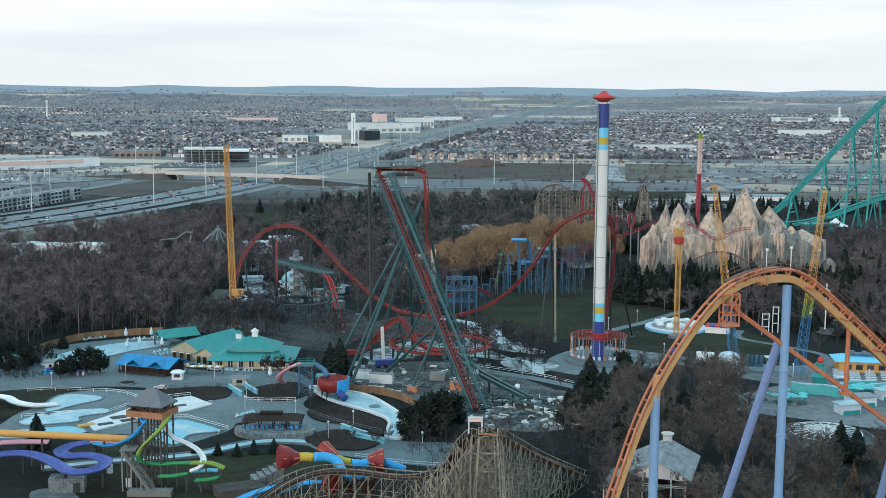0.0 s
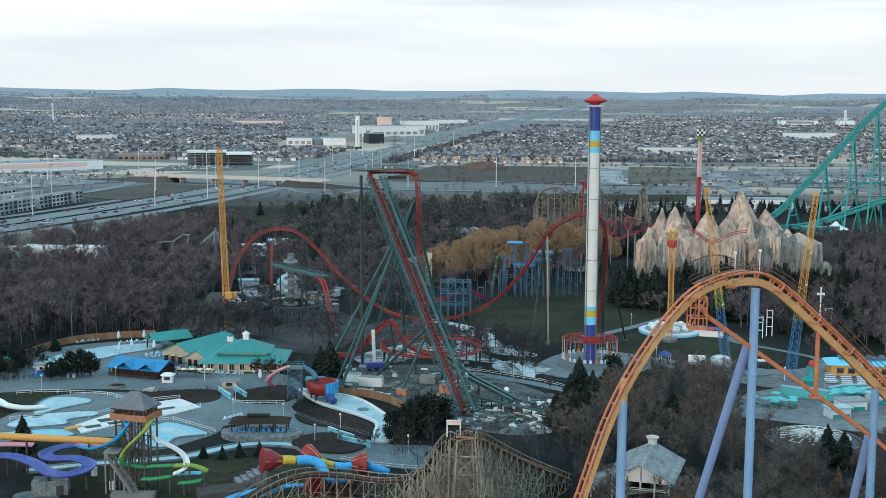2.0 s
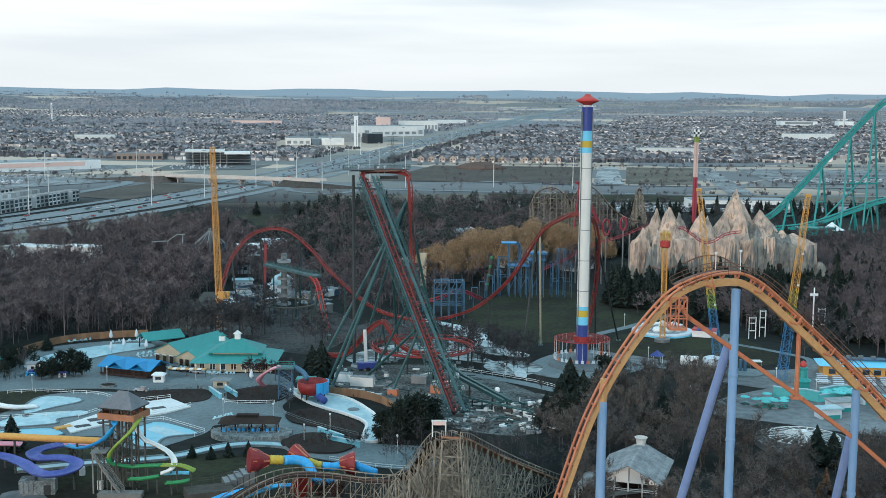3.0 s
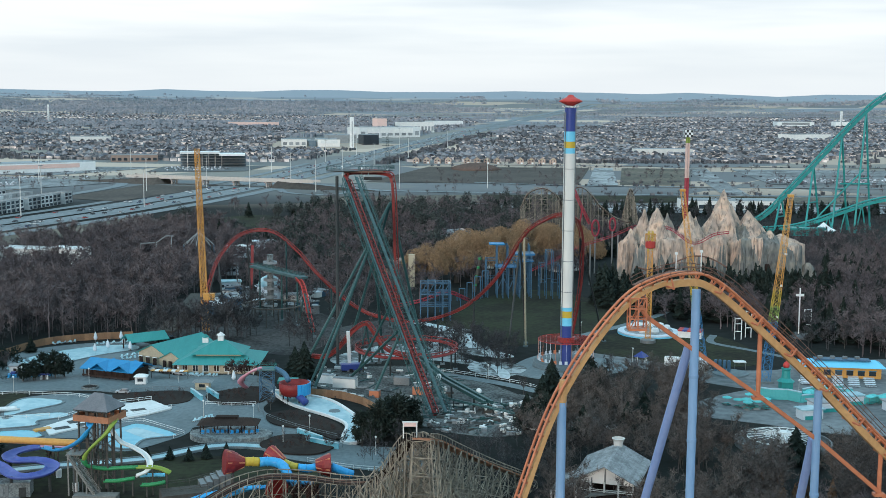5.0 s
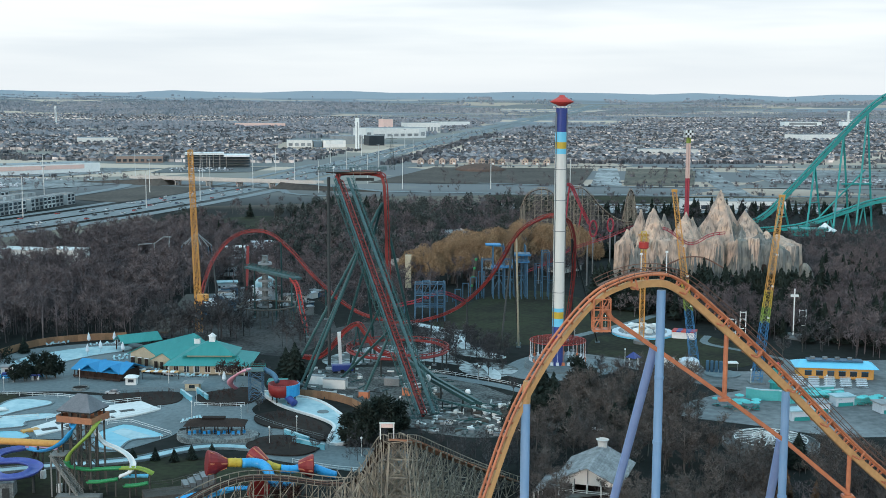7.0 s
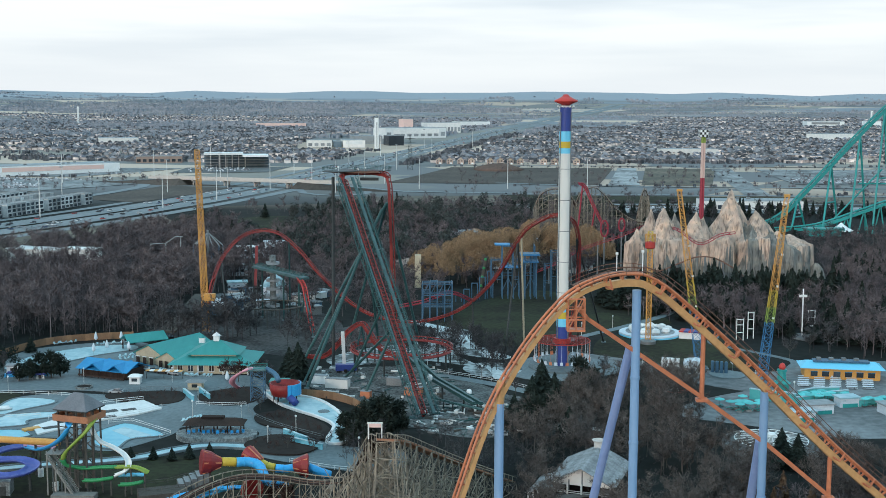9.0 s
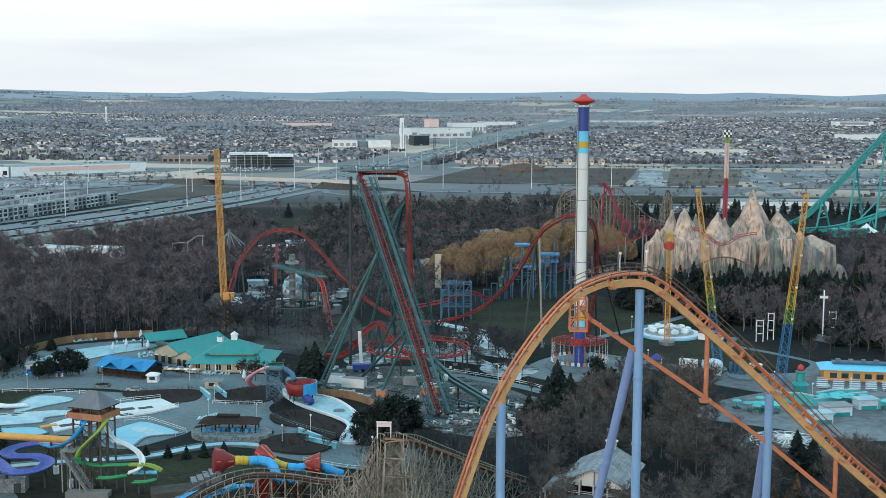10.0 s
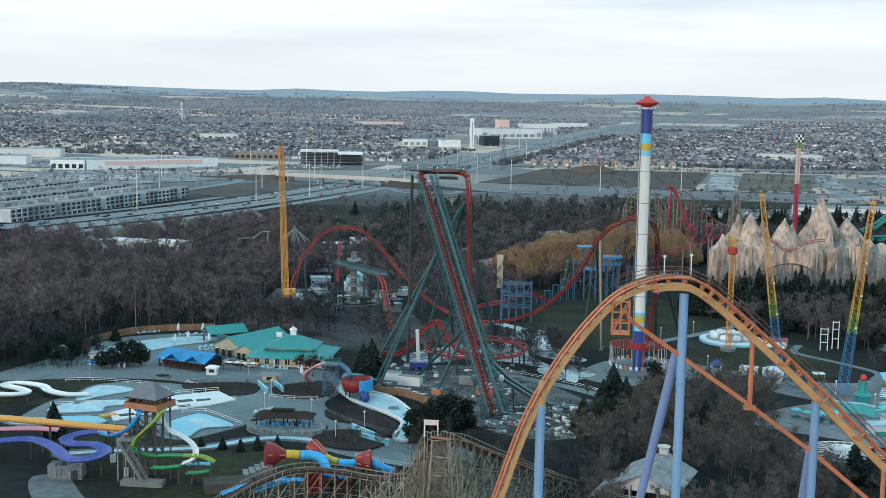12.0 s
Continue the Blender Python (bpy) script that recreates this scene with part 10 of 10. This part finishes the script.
joined("bare_yard", far_models, fill([(-98, 470), (-74, 516), (-44, 516), (-26, 482), (-34, 436), (-62, 450)], 40, .45, .8, 24, KEEP + [(-36, 475, 6), (-50, 500, 8)], 2.0), M_BARK, "leafless trees growing through the service yard", 24)
joined("verge_trees", far_models, fill([(-170, 860), (-60, 830), (60, 860), (60, 1000), (-70, 1110), (-150, 1020)], 100, .4, .8, 25, KEEP, 3), M_BARKWARM, "scattered leafless trees on the motorway verge", 25)
joined("verge_evergreens", con, fill([(-150, 850), (-50, 850), (40, 900), (-40, 1060), (-130, 1000)], 60, .6, 1.1, 26, KEEP, 3), M_NEEDLE, "dark evergreens on the motorway verge", 26)
tall = make_tree("tall_bare_tree", bare_tree(51, 22, 14, 8, 10, .1, .34), M_BARKWARM, "tall spreading leafless tree at the wood edge", "tall bare trees")
scatter_things(tall, [(-212, 668, 1.0), (-205, 682, .95), (-196, 700, 1.05), (-186, 722, .9), (-222, 655, .9), (-176, 745, .8), (-168, 770, .8), (-240, 650, 1.0), (-262, 648, .9), (-285, 645, .95)], 27)
wb = thing("white_hall", (-205, 652, 0), "low white-roofed hall in the wood", "building")
part("body", Mesh().box(-206, 654, 0, 30, 12, 10, -14), M_FACADE, wb)
part("roof", Mesh().box(-206, 654, 10, 31, 13, .6, -14), M_WHITE, wb)
part("wing", Mesh().box(-180, 647, 0, 18, 11, 11, -14), M_FACADE, wb)
part("wing_roof", Mesh().box(-180, 647, 11, 19, 12, .5, -14), M_WHITE, wb)

joined("dark_wood_right", con, fill([(165, 440), (200, 430), (250, 540), (262, 660), (200, 640), (196, 560), (178, 500)], 150, .55, 1.3, 28, KEEP + [(158, 468, 8), (180, 570, 14)], 2.0), M_NEEDLE, "dark evergreen wood on the park edge", 28)
joined("bare_wood_right", far_models, fill([(160, 425), (200, 420), (250, 540), (262, 660), (200, 640), (196, 560), (172, 480)], 260, .55, 1.0, 29, KEEP + [(158, 468, 8), (180, 570, 14)], 2.0), M_BARKWARM, "leafless trees in the evergreen wood", 29)
joined("lot_trees", far_models, fill([(-560, 1150), (-300, 1180), (-240, 1330), (-330, 1420), (-560, 1400)], 90, .35, .6, 30, (), 4), M_BARKWARM, "young leafless trees in the parking lots", 30)
joined("flat_trees", far_models, fill([(0, 1100), (640, 1080), (700, 1600), (20, 1610)], 260, .3, .65, 31, (), 4), M_BARKWARM, "scattered leafless trees on the flats", 31)
joined("rear_evergreens", con, fill([(60, 960), (330, 950), (420, 975), (420, 985), (60, 985)], 130, .8, 1.2, 32, (), 2), M_NEEDLE, "dark line of evergreens behind the rides", 32)

larch = make_tree("larch", conifer(79, 9, 2.6, 18, 1.4), M_LARCH, "golden-brown larch among the bare trees", "larches")
scatter_things(larch, LARCHES, 35)

# golden willows
wil = [willow(80 + k, 27, 11) for k in range(3)]
for k, spots in enumerate((((14, 606, .84), (36, 612, 1.02), (64, 648, 1.12), (88, 652, 1.0)), ((24, 604, .92), (45, 622, 1.06), (5, 600, .7), (76, 656, 1.0)), ((12, 592, .72), (30, 622, 1.0), (52, 632, .95), (97, 658, .8)))):
    t = make_tree("willow", wil[k], M_WILLOW, "golden weeping willow without leaves", "willows")
    scatter_things(t, spots, 30 + k)


def far_woods():
    """Tufts of woodland over the plain and the hills, and the trees of the suburb's gardens."""
    rng = np.random.default_rng(77)
    models = []
    for k in range(6):
        v, f = [], []
        for i in range(6):
            x, y = rng.normal(0, 5.0, 2)
            h, w = rng.uniform(6, 10), rng.uniform(3.2, 5.5)
            a = rng.normal(0, .6)
            dx, dy = math.cos(a) * w, math.sin(a) * w
            b = len(v)
            v.extend(((x - dx * .7, y - dy * .7, -1), (x + dx * .7, y + dy * .7, -1), (x + dx, y + dy, h * .5), (x + dx * .55, y + dy * .55, h * .9), (x - dx * .1, y, h), (x - dx * .75, y - dy * .75, h * .8)))
            f.append((b, b + 1, b + 2, b + 3, b + 4, b + 5))
        models.append((Mesh(), (v, f)))
    road_y, road_x = [p[1] for p in HWY], [p[0] for p in HWY]
    places, street = [], []
    while len(places) < 11000:
        y = 2350 + 2100 * rng.random() ** .8
        x = rng.uniform(-.5, .55) * y
        if abs(x - np.interp(y, road_y, road_x)) < 60:
            continue
        n = noise.noise(Vector((x * .0011, y * .0042, 2.5))) + .35 * noise.noise(Vector((x * .005, y * .012, 8)))
        n += .25 if x < 200 else -.22
        if rng.random() < (.98 if n > .2 else .015):
            places.append((x, y, rng.uniform(.35, .75) if y > 2600 else rng.uniform(.5, .9)))
    # hedgerows between the fields
    for k in range(170):
        y0 = rng.uniform(2500, 4300)
        x0, run, tilt = rng.uniform(-.5, .5) * y0, rng.uniform(120, 600), rng.normal(0, .10)
        for j in range(int(run / 8)):
            x, y = x0 + 8 * j, y0 + 8 * j * tilt + rng.normal(0, 3)
            if abs(x - np.interp(y, road_y, road_x)) > 50:
                places.append((x, y, rng.uniform(.25, .5)))
    joined("distant_woods", models, places, M_HAZEWOOD, "far woods and hedgerows tinted pale blue-grey for haze", 40, trunk_too=False)
    while len(street) < 6500:
        y = 1690 + 1150 * rng.random() ** 1.1
        x = rng.uniform(-.5, .55) * y
        hw = np.interp(y, road_y, road_x)
        if abs(x - hw) < 62 or (-260 < x < 60 and 2000 < y < 2560):
            continue
        if rng.random() < (.75 if noise.noise(Vector((x * .004, y * .009, 6.5))) > .08 else .22):
            street.append((x, y, rng.uniform(.28, .62)))
    for k in range(260):
        y = rng.uniform(1660, 2500)
        street.append((np.interp(y, road_y, road_x) + rng.uniform(52, 66), y, rng.uniform(.4, .75)))
    for y0, x0, x1 in ((1098, 60, 640), (1175, 40, 620), (1295, 60, 700), (1625, -20, 720), (1345, 180, 640), (1450, 230, 660), (1400, -560, -330)):
        x = x0
        while x < x1:
            x += rng.uniform(4, 26)
            street.append((x, y0 + rng.normal(0, 5), rng.uniform(.18, .42)))
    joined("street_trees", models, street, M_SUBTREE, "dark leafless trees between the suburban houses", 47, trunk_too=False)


far_woods()
